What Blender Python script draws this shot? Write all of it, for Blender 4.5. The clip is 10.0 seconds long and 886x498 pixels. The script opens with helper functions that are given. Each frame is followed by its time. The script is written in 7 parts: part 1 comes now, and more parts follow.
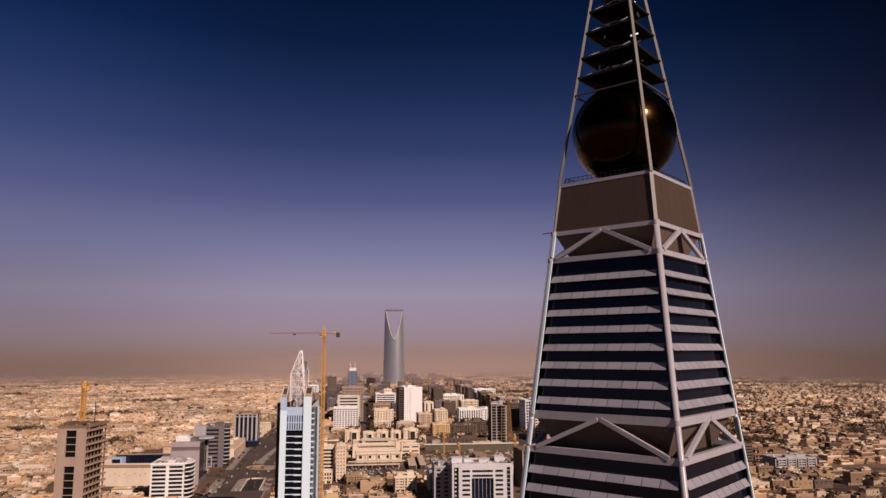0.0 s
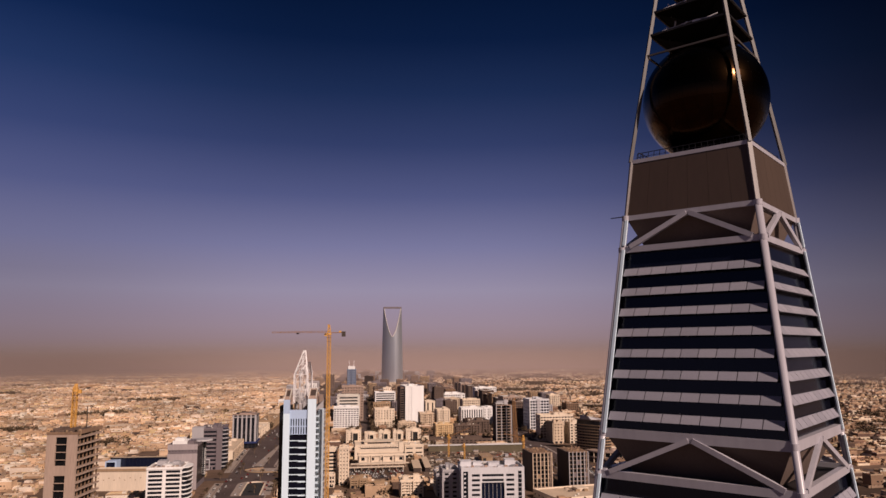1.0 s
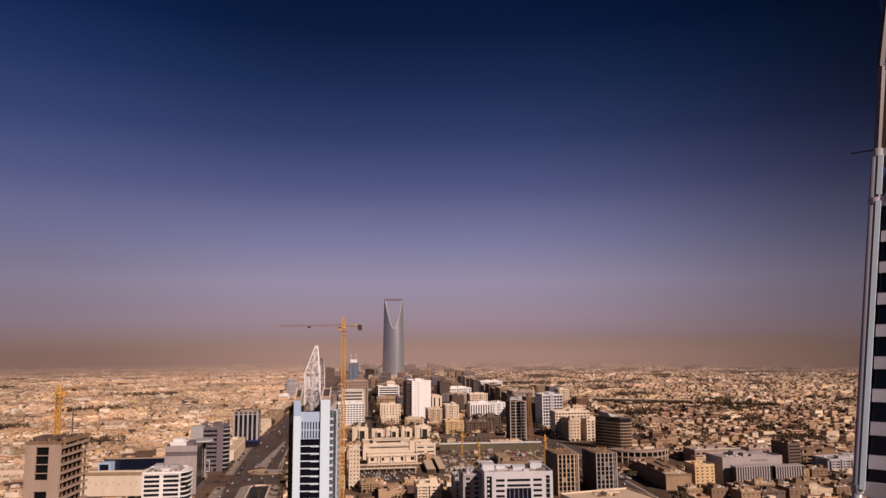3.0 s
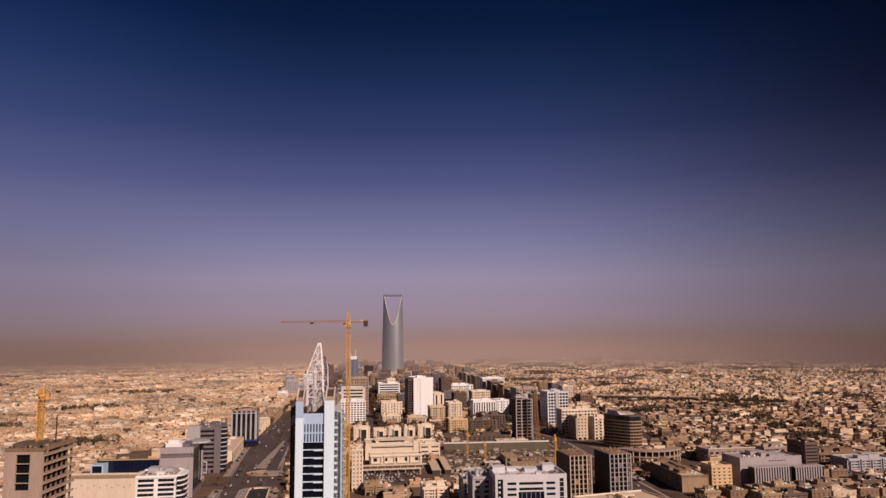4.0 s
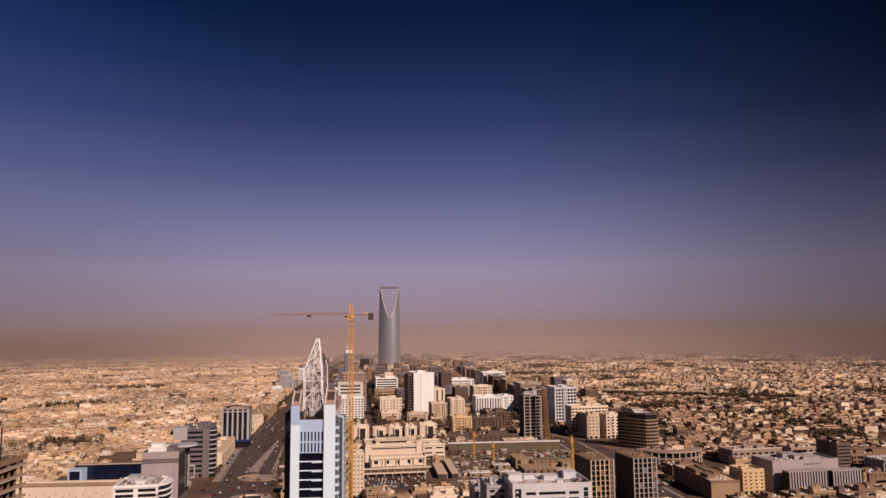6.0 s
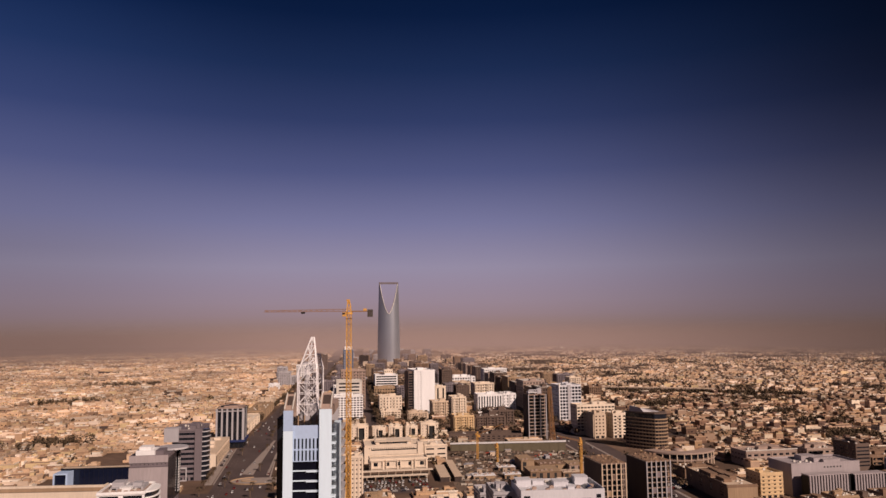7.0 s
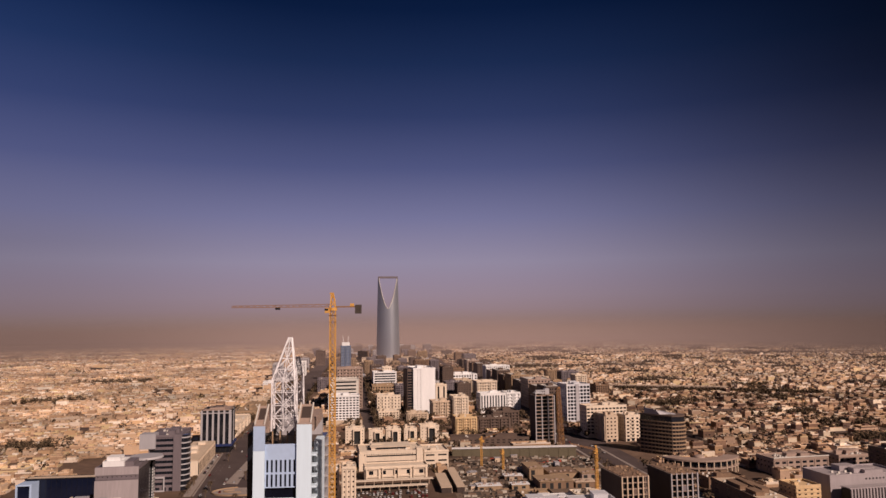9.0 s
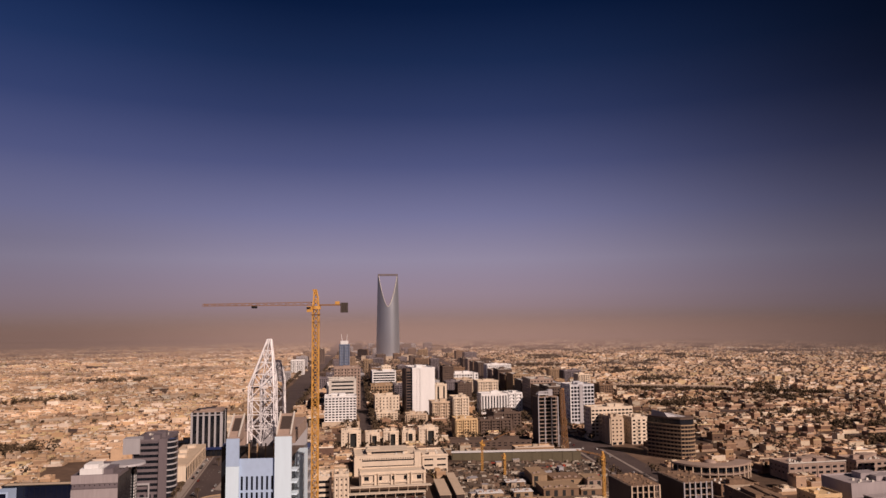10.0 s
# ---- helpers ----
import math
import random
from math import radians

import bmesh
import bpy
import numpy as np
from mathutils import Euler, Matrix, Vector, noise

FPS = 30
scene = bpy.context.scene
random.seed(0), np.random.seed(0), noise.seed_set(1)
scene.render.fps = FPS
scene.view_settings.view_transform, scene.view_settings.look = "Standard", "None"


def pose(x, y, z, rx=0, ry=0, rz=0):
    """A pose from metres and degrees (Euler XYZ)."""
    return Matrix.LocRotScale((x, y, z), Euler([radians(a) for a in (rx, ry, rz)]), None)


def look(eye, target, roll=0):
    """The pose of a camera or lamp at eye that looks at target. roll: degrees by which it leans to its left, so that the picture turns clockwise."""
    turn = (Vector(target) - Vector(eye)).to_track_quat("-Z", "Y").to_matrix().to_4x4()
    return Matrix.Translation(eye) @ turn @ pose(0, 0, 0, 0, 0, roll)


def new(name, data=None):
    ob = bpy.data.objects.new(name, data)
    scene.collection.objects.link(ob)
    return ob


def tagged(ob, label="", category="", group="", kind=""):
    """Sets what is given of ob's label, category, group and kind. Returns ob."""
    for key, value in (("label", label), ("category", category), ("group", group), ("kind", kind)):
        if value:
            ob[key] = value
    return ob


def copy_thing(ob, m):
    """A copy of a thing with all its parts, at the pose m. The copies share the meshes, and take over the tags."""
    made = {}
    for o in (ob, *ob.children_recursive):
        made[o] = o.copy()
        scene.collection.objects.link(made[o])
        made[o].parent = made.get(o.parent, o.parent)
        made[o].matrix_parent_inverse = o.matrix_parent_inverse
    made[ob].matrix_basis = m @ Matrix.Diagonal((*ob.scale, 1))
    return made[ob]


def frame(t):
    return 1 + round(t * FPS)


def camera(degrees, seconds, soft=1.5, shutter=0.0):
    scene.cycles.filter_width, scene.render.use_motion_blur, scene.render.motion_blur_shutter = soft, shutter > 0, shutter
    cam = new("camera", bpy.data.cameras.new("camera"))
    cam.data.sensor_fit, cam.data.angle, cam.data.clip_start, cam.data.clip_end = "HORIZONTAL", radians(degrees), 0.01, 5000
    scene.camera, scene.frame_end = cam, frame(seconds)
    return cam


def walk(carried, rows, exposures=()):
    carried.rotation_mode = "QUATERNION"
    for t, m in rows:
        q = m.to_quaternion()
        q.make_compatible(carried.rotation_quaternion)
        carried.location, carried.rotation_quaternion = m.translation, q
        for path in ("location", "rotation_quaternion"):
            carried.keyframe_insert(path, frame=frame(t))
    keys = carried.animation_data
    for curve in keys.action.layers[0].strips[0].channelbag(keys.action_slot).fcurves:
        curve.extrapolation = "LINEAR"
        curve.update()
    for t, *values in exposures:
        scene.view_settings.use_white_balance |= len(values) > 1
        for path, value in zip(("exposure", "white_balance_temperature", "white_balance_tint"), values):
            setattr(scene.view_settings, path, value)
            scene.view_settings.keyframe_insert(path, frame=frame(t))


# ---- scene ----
# ---- camera: seconds, eye x y z, yaw, pitch, roll in degrees ----
cam = camera(63.35, 10.0, soft=1.5)
PATH = [
    (0, -46.20, -166.43, 136.50, -0.800, 8.064, -0.188),
    (0.5, -50.84, -153.69, 137.50, -1.024, 7.991, -0.288),
    (1, -56.69, -139.92, 138.28, -1.134, 7.844, -0.289),
    (1.5, -61.43, -127.83, 138.96, -1.190, 7.710, -0.328),
    (2, -66.83, -114.27, 139.33, -1.282, 7.547, -0.390),
    (2.5, -71.08, -101.98, 139.79, -1.321, 7.392, -0.357),
    (4, -82.69, -60.56, 140.64, -1.587, 6.911, -0.476),
    (4.5, -85.69, -47.30, 140.83, -1.695, 6.795, -0.480),
    (5, -88.51, -32.83, 141.01, -1.847, 6.659, -0.502),
    (5.5, -91.06, -19.28, 141.29, -1.966, 6.506, -0.524),
    (7, -94.95, 25.31, 142.80, -2.120, 5.976, -0.605),
    (7.5, -95.44, 39.30, 143.06, -2.131, 5.867, -0.606),
    (8, -95.06, 54.71, 143.49, -2.093, 5.751, -0.607),
    (8.5, -94.68, 68.58, 143.74, -2.108, 5.656, -0.593),
    (9, -93.74, 83.25, 144.17, -2.094, 5.559, -0.596),
    (9.5, -92.36, 98.40, 144.46, -2.066, 5.473, -0.608),
    (10, -90.63, 113.34, 144.80, -1.997, 5.389, -0.585),
]
walk(cam, [(t, pose(x, y, z, 90 + pitch, 0, yaw) @ pose(0, 0, 0, 0, 0, roll)) for t, x, y, z, yaw, pitch, roll in PATH],
     [(0.0, 0.21), (5.0, 0.2), (7.5, 0.16), (10.0, 0.11)])

# ---- world, sun, exposure ----
def srgb(r, g, b):
    """Linear values from 0..255 display values."""
    return tuple((c / 255 / 12.92) if c / 255 <= 0.04045 else ((c / 255 + 0.055) / 1.055) ** 2.4 for c in (r, g, b))


SUN_DIR = Vector((0.63, -0.777, 0.0)).normalized()
SUN_EL = radians(33)
world = bpy.data.worlds.new("desert_sky")
scene.world = world
world.use_nodes = True
wn, wl = world.node_tree.nodes, world.node_tree.links
sky = wn.new("ShaderNodeTexSky")
sky.sky_type, sky.sun_disc = "NISHITA", False
sky.sun_elevation, sky.sun_rotation = SUN_EL, math.atan2(SUN_DIR.x, SUN_DIR.y)
sky.dust_density, sky.air_density, sky.ozone_density = 4.0, 1.0, 2.0
dim = wn.new("ShaderNodeVectorMath")
dim.operation = "SCALE"
dim.inputs["Scale"].default_value = 0.012
wl.new(sky.outputs["Color"], dim.inputs[0])
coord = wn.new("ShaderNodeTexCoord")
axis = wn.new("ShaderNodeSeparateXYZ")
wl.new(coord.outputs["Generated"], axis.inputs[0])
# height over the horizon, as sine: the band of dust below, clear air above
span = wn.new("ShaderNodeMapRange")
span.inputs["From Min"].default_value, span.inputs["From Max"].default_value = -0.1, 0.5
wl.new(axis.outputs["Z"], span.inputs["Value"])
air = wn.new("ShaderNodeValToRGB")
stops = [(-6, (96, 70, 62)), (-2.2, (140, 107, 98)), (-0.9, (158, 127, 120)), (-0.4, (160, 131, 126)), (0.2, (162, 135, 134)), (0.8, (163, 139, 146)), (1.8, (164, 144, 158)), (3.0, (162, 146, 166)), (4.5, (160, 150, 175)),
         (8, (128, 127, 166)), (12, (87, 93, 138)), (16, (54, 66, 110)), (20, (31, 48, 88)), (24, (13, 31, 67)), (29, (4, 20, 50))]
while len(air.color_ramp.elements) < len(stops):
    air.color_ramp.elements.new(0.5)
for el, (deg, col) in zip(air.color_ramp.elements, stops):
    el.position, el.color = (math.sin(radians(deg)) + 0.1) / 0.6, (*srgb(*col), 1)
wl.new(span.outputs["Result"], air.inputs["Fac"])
high = wn.new("ShaderNodeMapRange")
high.inputs["From Min"].default_value, high.inputs["From Max"].default_value = 0.5, 0.85
wl.new(axis.outputs["Z"], high.inputs["Value"])
mix = wn.new("ShaderNodeMix")
mix.data_type = "RGBA"
wl.new(high.outputs["Result"], mix.inputs["Factor"])
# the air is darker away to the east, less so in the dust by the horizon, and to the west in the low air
def ramp_of(socket, a, b, lo, hi, kind="SMOOTHERSTEP"):
    r = wn.new("ShaderNodeMapRange")
    r.interpolation_type = kind
    for key, value in (("From Min", a), ("From Max", b), ("To Min", lo), ("To Max", hi)):
        r.inputs[key].default_value = value
    wl.new(socket, r.inputs["Value"])
    return r.outputs["Result"]


def math_of(op, a, b):
    m_ = wn.new("ShaderNodeMath")
    m_.operation = op
    for k_, v_ in enumerate((a, b)):
        if isinstance(v_, float):
            m_.inputs[k_].default_value = v_
        else:
            wl.new(v_, m_.inputs[k_])
    return m_.outputs[0]


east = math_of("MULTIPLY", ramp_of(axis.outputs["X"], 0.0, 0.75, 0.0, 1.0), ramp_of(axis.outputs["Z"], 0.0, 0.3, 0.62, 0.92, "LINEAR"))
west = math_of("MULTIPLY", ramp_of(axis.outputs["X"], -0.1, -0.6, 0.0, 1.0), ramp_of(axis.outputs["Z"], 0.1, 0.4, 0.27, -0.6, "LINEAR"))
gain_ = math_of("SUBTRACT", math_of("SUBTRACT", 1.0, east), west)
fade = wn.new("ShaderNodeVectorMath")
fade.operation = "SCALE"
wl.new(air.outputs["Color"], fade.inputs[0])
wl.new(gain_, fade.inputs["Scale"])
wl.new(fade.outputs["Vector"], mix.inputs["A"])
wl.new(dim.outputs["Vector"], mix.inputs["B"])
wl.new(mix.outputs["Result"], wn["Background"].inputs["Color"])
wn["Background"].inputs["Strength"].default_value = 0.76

sun = new("sun", bpy.data.lights.new("sun", "SUN"))
sun.data.energy, sun.data.angle, sun.data.color = 4.9, radians(0.5), (1.0, 0.768, 0.664)
sun.matrix_world = look(SUN_DIR * 300 * math.cos(SUN_EL) + Vector((0, 0, 300 * math.sin(SUN_EL))), (0, 0, 0))


# ---- materials ----
PAINT_SCALE = 0.84  # scale on every base colour, set against the exposure


def mat(name, color, rough=0.8, metal=0.0, var=0.25, scale=0.15, fine=2.0, bump=0.0, pick="", spread=(), spec=0.4, streak=False, patch=0.0):
    """A procedural surface: colour with broad stains and fine grain. pick: island or object, whose random number picks from spread."""
    color, spread = [PAINT_SCALE * c for c in color], [[PAINT_SCALE * c for c in s] for s in spread]
    m = bpy.data.materials.new(name)
    m.use_nodes = True
    n, l = m.node_tree.nodes, m.node_tree.links
    b = n["Principled BSDF"]
    b.inputs["Roughness"].default_value, b.inputs["Metallic"].default_value = rough, metal
    b.inputs["Specular IOR Level"].default_value = spec
    tc = n.new("ShaderNodeTexCoord")
    vec = tc.outputs["Object"]
    if streak:
        mp = n.new("ShaderNodeMapping")
        mp.inputs["Scale"].default_value = (1, 1, 0.12)
        l.new(vec, mp.inputs["Vector"])
        vec = mp.outputs["Vector"]
    big, small = n.new("ShaderNodeTexNoise"), n.new("ShaderNodeTexNoise")
    for t, s in ((big, scale), (small, fine)):
        t.inputs["Scale"].default_value, t.inputs["Detail"].default_value = s, 4
        l.new(vec, t.inputs["Vector"])
    add = n.new("ShaderNodeMath")
    add.operation = "ADD"
    l.new(big.outputs["Fac"], add.inputs[0])
    l.new(small.outputs["Fac"], add.inputs[1])
    gain = n.new("ShaderNodeMapRange")
    gain.inputs["From Min"].default_value, gain.inputs["From Max"].default_value = 0.6, 1.4
    gain.inputs["To Min"].default_value, gain.inputs["To Max"].default_value = 1 - var, 1 + var
    l.new(add.outputs[0], gain.inputs["Value"])
    mul = n.new("ShaderNodeVectorMath")
    mul.operation = "SCALE"
    level = gain.outputs["Result"]
    if patch:
        wide, broad, tone = n.new("ShaderNodeTexNoise"), n.new("ShaderNodeMapRange"), n.new("ShaderNodeMath")
        wide.inputs["Scale"].default_value, wide.inputs["Detail"].default_value = 0.0065, 3
        l.new(tc.outputs["Object"], wide.inputs["Vector"])
        for key, value in (("From Min", 0.32), ("From Max", 0.68), ("To Min", 1 - patch), ("To Max", 1 + patch)):
            broad.inputs[key].default_value = value
        l.new(wide.outputs["Fac"], broad.inputs["Value"])
        tone.operation = "MULTIPLY"
        l.new(level, tone.inputs[0])
        l.new(broad.outputs["Result"], tone.inputs[1])
        level = tone.outputs[0]
    l.new(level, mul.inputs["Scale"])
    if pick:
        src = n.new("ShaderNodeNewGeometry").outputs["Random Per Island"] if pick == "island" else n.new("ShaderNodeObjectInfo").outputs["Random"]
        ramp = n.new("ShaderNodeValToRGB")
        ramp.color_ramp.interpolation = "CONSTANT"
        while len(ramp.color_ramp.elements) < len(spread):
            ramp.color_ramp.elements.new(0.5)
        for i, (e, c) in enumerate(zip(ramp.color_ramp.elements, spread)):
            e.position, e.color = i / len(spread), (*c, 1)
        l.new(src, ramp.inputs["Fac"])
        l.new(ramp.outputs["Color"], mul.inputs[0])
    else:
        mul.inputs[0].default_value = color
    l.new(mul.outputs["Vector"], b.inputs["Base Color"])
    if bump:
        bp = n.new("ShaderNodeBump")
        bp.inputs["Strength"].default_value, bp.inputs["Distance"].default_value = bump, 0.05
        l.new(small.outputs["Fac"], bp.inputs["Height"])
        l.new(bp.outputs["Normal"], b.inputs["Normal"])
    return m


ROOFS = [(0.62, 0.51, 0.37), (0.55, 0.43, 0.30), (0.68, 0.58, 0.46), (0.46, 0.35, 0.24), (0.60, 0.48, 0.34), (0.70, 0.63, 0.54), (0.36, 0.27, 0.19), (0.58, 0.45, 0.30)]
BEIGES = [(0.48, 0.345, 0.235), (0.55, 0.42, 0.30), (0.42, 0.29, 0.19), (0.60, 0.49, 0.385), (0.34, 0.235, 0.155), (0.50, 0.345, 0.21),
          (0.66, 0.575, 0.49), (0.25, 0.165, 0.115), (0.53, 0.385, 0.26), (0.44, 0.345, 0.265), (0.49, 0.36, 0.245)]
M_ROOF = mat("roof_screed", (0.6, 0.5, 0.4), 0.9, var=0.22, scale=0.15, fine=1.2, pick="island", spread=[(1.14 * r, 1.08 * g, 1.0 * b) for r, g, b in ROOFS] + [(0.86, 0.76, 0.60), (0.80, 0.62, 0.38)], patch=0.42)
M_HOUSE = mat("house_plaster", (0.5, 0.4, 0.3), 0.9, var=0.2, scale=0.08, fine=1.0, pick="island", spread=[(1.08 * r, 1.02 * g, 0.97 * b) for r, g, b in BEIGES] + [(0.74, 0.66, 0.55), (0.58, 0.44, 0.25)], patch=0.42)
M_ROOF_OB = mat("villa_roof_screed", (0.6, 0.5, 0.4), 0.9, var=0.22, scale=0.15, fine=1.2, pick="object", spread=ROOFS)
M_HOUSE_OB = mat("villa_plaster", (0.5, 0.4, 0.3), 0.9, var=0.25, scale=0.1, fine=1.2, pick="object", spread=[(0.78 * r, 0.75 * g, 0.80 * b) for r, g, b in BEIGES], streak=True)
M_FRAME = mat("dusty_brown_concrete", (0.30, 0.225, 0.18), 0.9, var=0.25, scale=0.12, fine=1.5, streak=True)
M_SITE = mat("pale_beige_concrete", (0.40, 0.30, 0.24), 0.9, var=0.25, scale=0.12, fine=1.5, streak=True)
# dark brown of walls, also painted as shade on flanks and crown openings
M_WALL_SHADE = mat("dark_brown_wall_and_shade", (0.062, 0.043, 0.036), 0.9, var=0.25, scale=0.12, fine=1.5, streak=True)
M_COOL = mat("cool_white_cladding", (0.60, 0.60, 0.63), 0.6, var=0.14, scale=0.1, fine=1.5, streak=True)
M_UMBER = mat("umber_plaster", (0.22, 0.14, 0.09), 0.9, var=0.25, scale=0.1, fine=1.0, streak=True)
# brown wall paints, darkened to carry the shade on the walls
SHADED = [(0.36, 0.255, 0.17), (0.50, 0.38, 0.25), (0.24, 0.16, 0.11), (0.55, 0.44, 0.32), (0.20, 0.135, 0.10), (0.46, 0.34, 0.20), (0.30, 0.205, 0.14), (0.16, 0.11, 0.085), (0.42, 0.31, 0.21)]
M_HOUSE_SHADED = mat("shaded_plaster", (0.4, 0.3, 0.2), 0.9, var=0.25, scale=0.08, fine=1.0, pick="island", spread=[(0.76 * r, 0.65 * g, 0.62 * b) for r, g, b in SHADED] + [(0.60, 0.49, 0.36), (0.66, 0.55, 0.42)], patch=0.42)
M_ROOF_PALER = mat("paler_roof_screed", (0.5, 0.4, 0.3), 0.9, var=0.25, scale=0.15, fine=1.2, pick="island", spread=[(1.26 * r, 1.17 * g, 1.08 * b) for r, g, b in ROOFS] + [(0.90, 0.83, 0.73), (0.86, 0.76, 0.63), (0.90, 0.84, 0.76), (0.84, 0.74, 0.60)], patch=0.3)
M_SAND = mat("desert_ground", (0.13, 0.084, 0.059), 0.95, var=0.35, scale=0.012, fine=0.12, spec=0.2, patch=0.5)
M_ASPHALT = mat("asphalt", (0.085, 0.062, 0.058), 0.9, var=0.45, scale=0.03, fine=0.8, spec=0.25)
M_KERB = mat("kerb_concrete", (0.30, 0.25, 0.22), 0.9, var=0.2, scale=0.2)
M_MARK = mat("road_paint", (0.28, 0.25, 0.22), 0.8, var=0.3, scale=0.5)
M_CONC = mat("raw_concrete", (0.36, 0.30, 0.25), 0.9, var=0.25, scale=0.12, fine=1.5, bump=0.2, streak=True)
M_BEIGE = mat("beige_stone", (0.58, 0.455, 0.335), 0.85, var=0.15, scale=0.1, fine=1.0, streak=True)
M_CREAM = mat("cream_plaster", (0.72, 0.605, 0.475), 0.85, var=0.15, scale=0.1, fine=1.0, streak=True)
M_TAN = mat("tan_plaster", (0.34, 0.235, 0.145), 0.9, var=0.2, scale=0.1, fine=1.0, streak=True)
M_YELLOW = mat("ochre_plaster", (0.64, 0.46, 0.26), 0.85, var=0.15, scale=0.1, fine=1.0, streak=True)
M_BROWN = mat("brown_stone", (0.125, 0.085, 0.066), 0.8, var=0.2, scale=0.1, fine=1.0)
M_WHITE = mat("white_cladding", (0.80, 0.79, 0.78), 0.6, var=0.1, scale=0.1, fine=1.5, streak=True)
M_FIN = mat("bluish_white_panels", (0.72, 0.88, 1.0), 0.45, var=0.06, scale=0.08, fine=0.6, streak=True)
M_PALEBLUE = mat("pale_blue_panels", (0.45, 0.58, 0.79), 0.4, var=0.08, scale=0.08, fine=0.6)
M_GREY = mat("grey_cladding", (0.165, 0.138, 0.150), 0.55, var=0.15, scale=0.1, fine=1.0, streak=True)
M_TAUPE = mat("taupe_panels", (0.36, 0.265, 0.215), 0.6, var=0.15, scale=0.1, fine=1.0, streak=True)
M_LGREY = mat("light_grey_panels", (0.40, 0.385, 0.40), 0.55, var=0.12, scale=0.1, fine=1.0, streak=True)
M_GLASS = mat("dark_glazing", (0.012, 0.014, 0.020), 0.12, var=0.4, scale=0.2, fine=0.6, spec=0.5)
M_BLUEGLASS = mat("navy_glazing", (0.008, 0.011, 0.028), 0.12, var=0.3, scale=0.05, fine=0.4, spec=0.4)
M_TINTED = mat("tinted_glazing", (0.005, 0.006, 0.013), 0.14, var=0.3, scale=0.05, fine=0.4, spec=0.25)
M_WINDOW = mat("window_glass", (0.03, 0.028, 0.03), 0.15, var=0.5, scale=0.4, fine=1.5, pick="object",
               spread=[(0.02, 0.02, 0.026), (0.05, 0.042, 0.038), (0.03, 0.028, 0.03), (0.09, 0.075, 0.06)])
M_MAST = mat("grey_mast_steel", (0.070, 0.060, 0.056), 0.5, var=0.15, scale=0.2, fine=1.0, streak=True)
M_CORNER = mat("crown_trim_steel", (0.19, 0.165, 0.16), 0.5, var=0.15, scale=0.2, fine=1.0, streak=True)
M_COLUMN = mat("painted_steel_column", (0.40, 0.385, 0.43), 0.33, var=0.1, scale=0.15, fine=1.0, streak=True)
M_LOUVRE = mat("perforated_aluminium", (0.50, 0.50, 0.55), 0.5, 0.1, var=0.12, scale=0.5, fine=6.0, pick="object",
               spread=[(0.295, 0.286, 0.335), (0.315, 0.305, 0.355), (0.268, 0.262, 0.308), (0.30, 0.29, 0.342)])
M_LILAC = mat("lilac_grey_panels", (0.36, 0.315, 0.32), 0.6, var=0.15, scale=0.1, fine=1.0, streak=True)
M_CLAD = mat("brown_metal_cladding", (0.062, 0.040, 0.029), 0.55, 0.0, var=0.12, scale=0.12, fine=2.0, streak=True)
M_SOFFIT = mat("brown_soffit", (0.12, 0.085, 0.07), 0.7, var=0.15)
# black of the mast decks, also painted as shade in frames and bays
M_BLACK = mat("black_deck_and_shade", (0.008, 0.008, 0.009), 0.9, var=0.2, spec=0.05)
M_DARK = mat("dark_steel", (0.016, 0.015, 0.017), 0.5, 0.3, var=0.2)
M_BRONZE = mat("bronze_mirror_glass", (0.028, 0.014, 0.006), 0.19, 1.0, var=0.12, scale=0.1, fine=0.4)
M_STEEL = mat("white_steel_pipe", (0.86, 0.84, 0.85), 0.45, var=0.1)
M_JIB = mat("dark_ochre_jib", (0.26, 0.13, 0.05), 0.6, var=0.25, scale=0.3, fine=2.0)
M_CRANE = mat("ochre_crane_paint", (0.60, 0.32, 0.075), 0.6, var=0.25, scale=0.3, fine=2.0)
M_WEIGHT = mat("crane_ballast", (0.07, 0.055, 0.045), 0.9, var=0.2)
M_SILVER = mat("silver_curtain_wall", (0.40, 0.42, 0.47), 0.36, 0.7, var=0.06, scale=0.02, fine=0.2)
M_LINING = mat("pale_arch_lining", (0.70, 0.66, 0.60), 0.5, var=0.05)
M_OLIVE = mat("olive_rendered_wall", (0.15, 0.125, 0.08), 0.9, var=0.2, scale=0.05, fine=0.6)
M_LEAF = mat("dusty_foliage", (0.06, 0.055, 0.025), 0.9, var=0.35, scale=0.4, fine=3.0, pick="island",
             spread=[(0.085, 0.060, 0.036), (0.105, 0.072, 0.044), (0.068, 0.050, 0.032), (0.125, 0.084, 0.052)], spec=0.2)
M_TRUNK = mat("palm_trunk", (0.16, 0.11, 0.07), 0.95, var=0.3, scale=1.0, fine=5.0)
M_CARS = mat("car_paint", (0.5, 0.5, 0.5), 0.3, 0.2, var=0.05, pick="object",
             spread=[(0.75, 0.74, 0.72), (0.7, 0.69, 0.66), (0.45, 0.44, 0.43), (0.05, 0.05, 0.055), (0.30, 0.28, 0.26), (0.22, 0.03, 0.02), (0.72, 0.70, 0.66)])
# tyre black, also painted as shade in wall recesses and a ramp mouth
M_TYRE_SHADE = mat("tyre_black_and_shade", (0.02, 0.02, 0.02), 0.9)
M_ROSE = mat("faded_pink_panel", (0.62, 0.40, 0.36), 0.8, var=0.2, scale=0.4)
M_RED = mat("red_sheeting", (0.34, 0.06, 0.035), 0.8, var=0.25, scale=0.5)
M_PALE = mat("pale_blue_glazing", (0.26, 0.28, 0.33), 0.3, var=0.15)
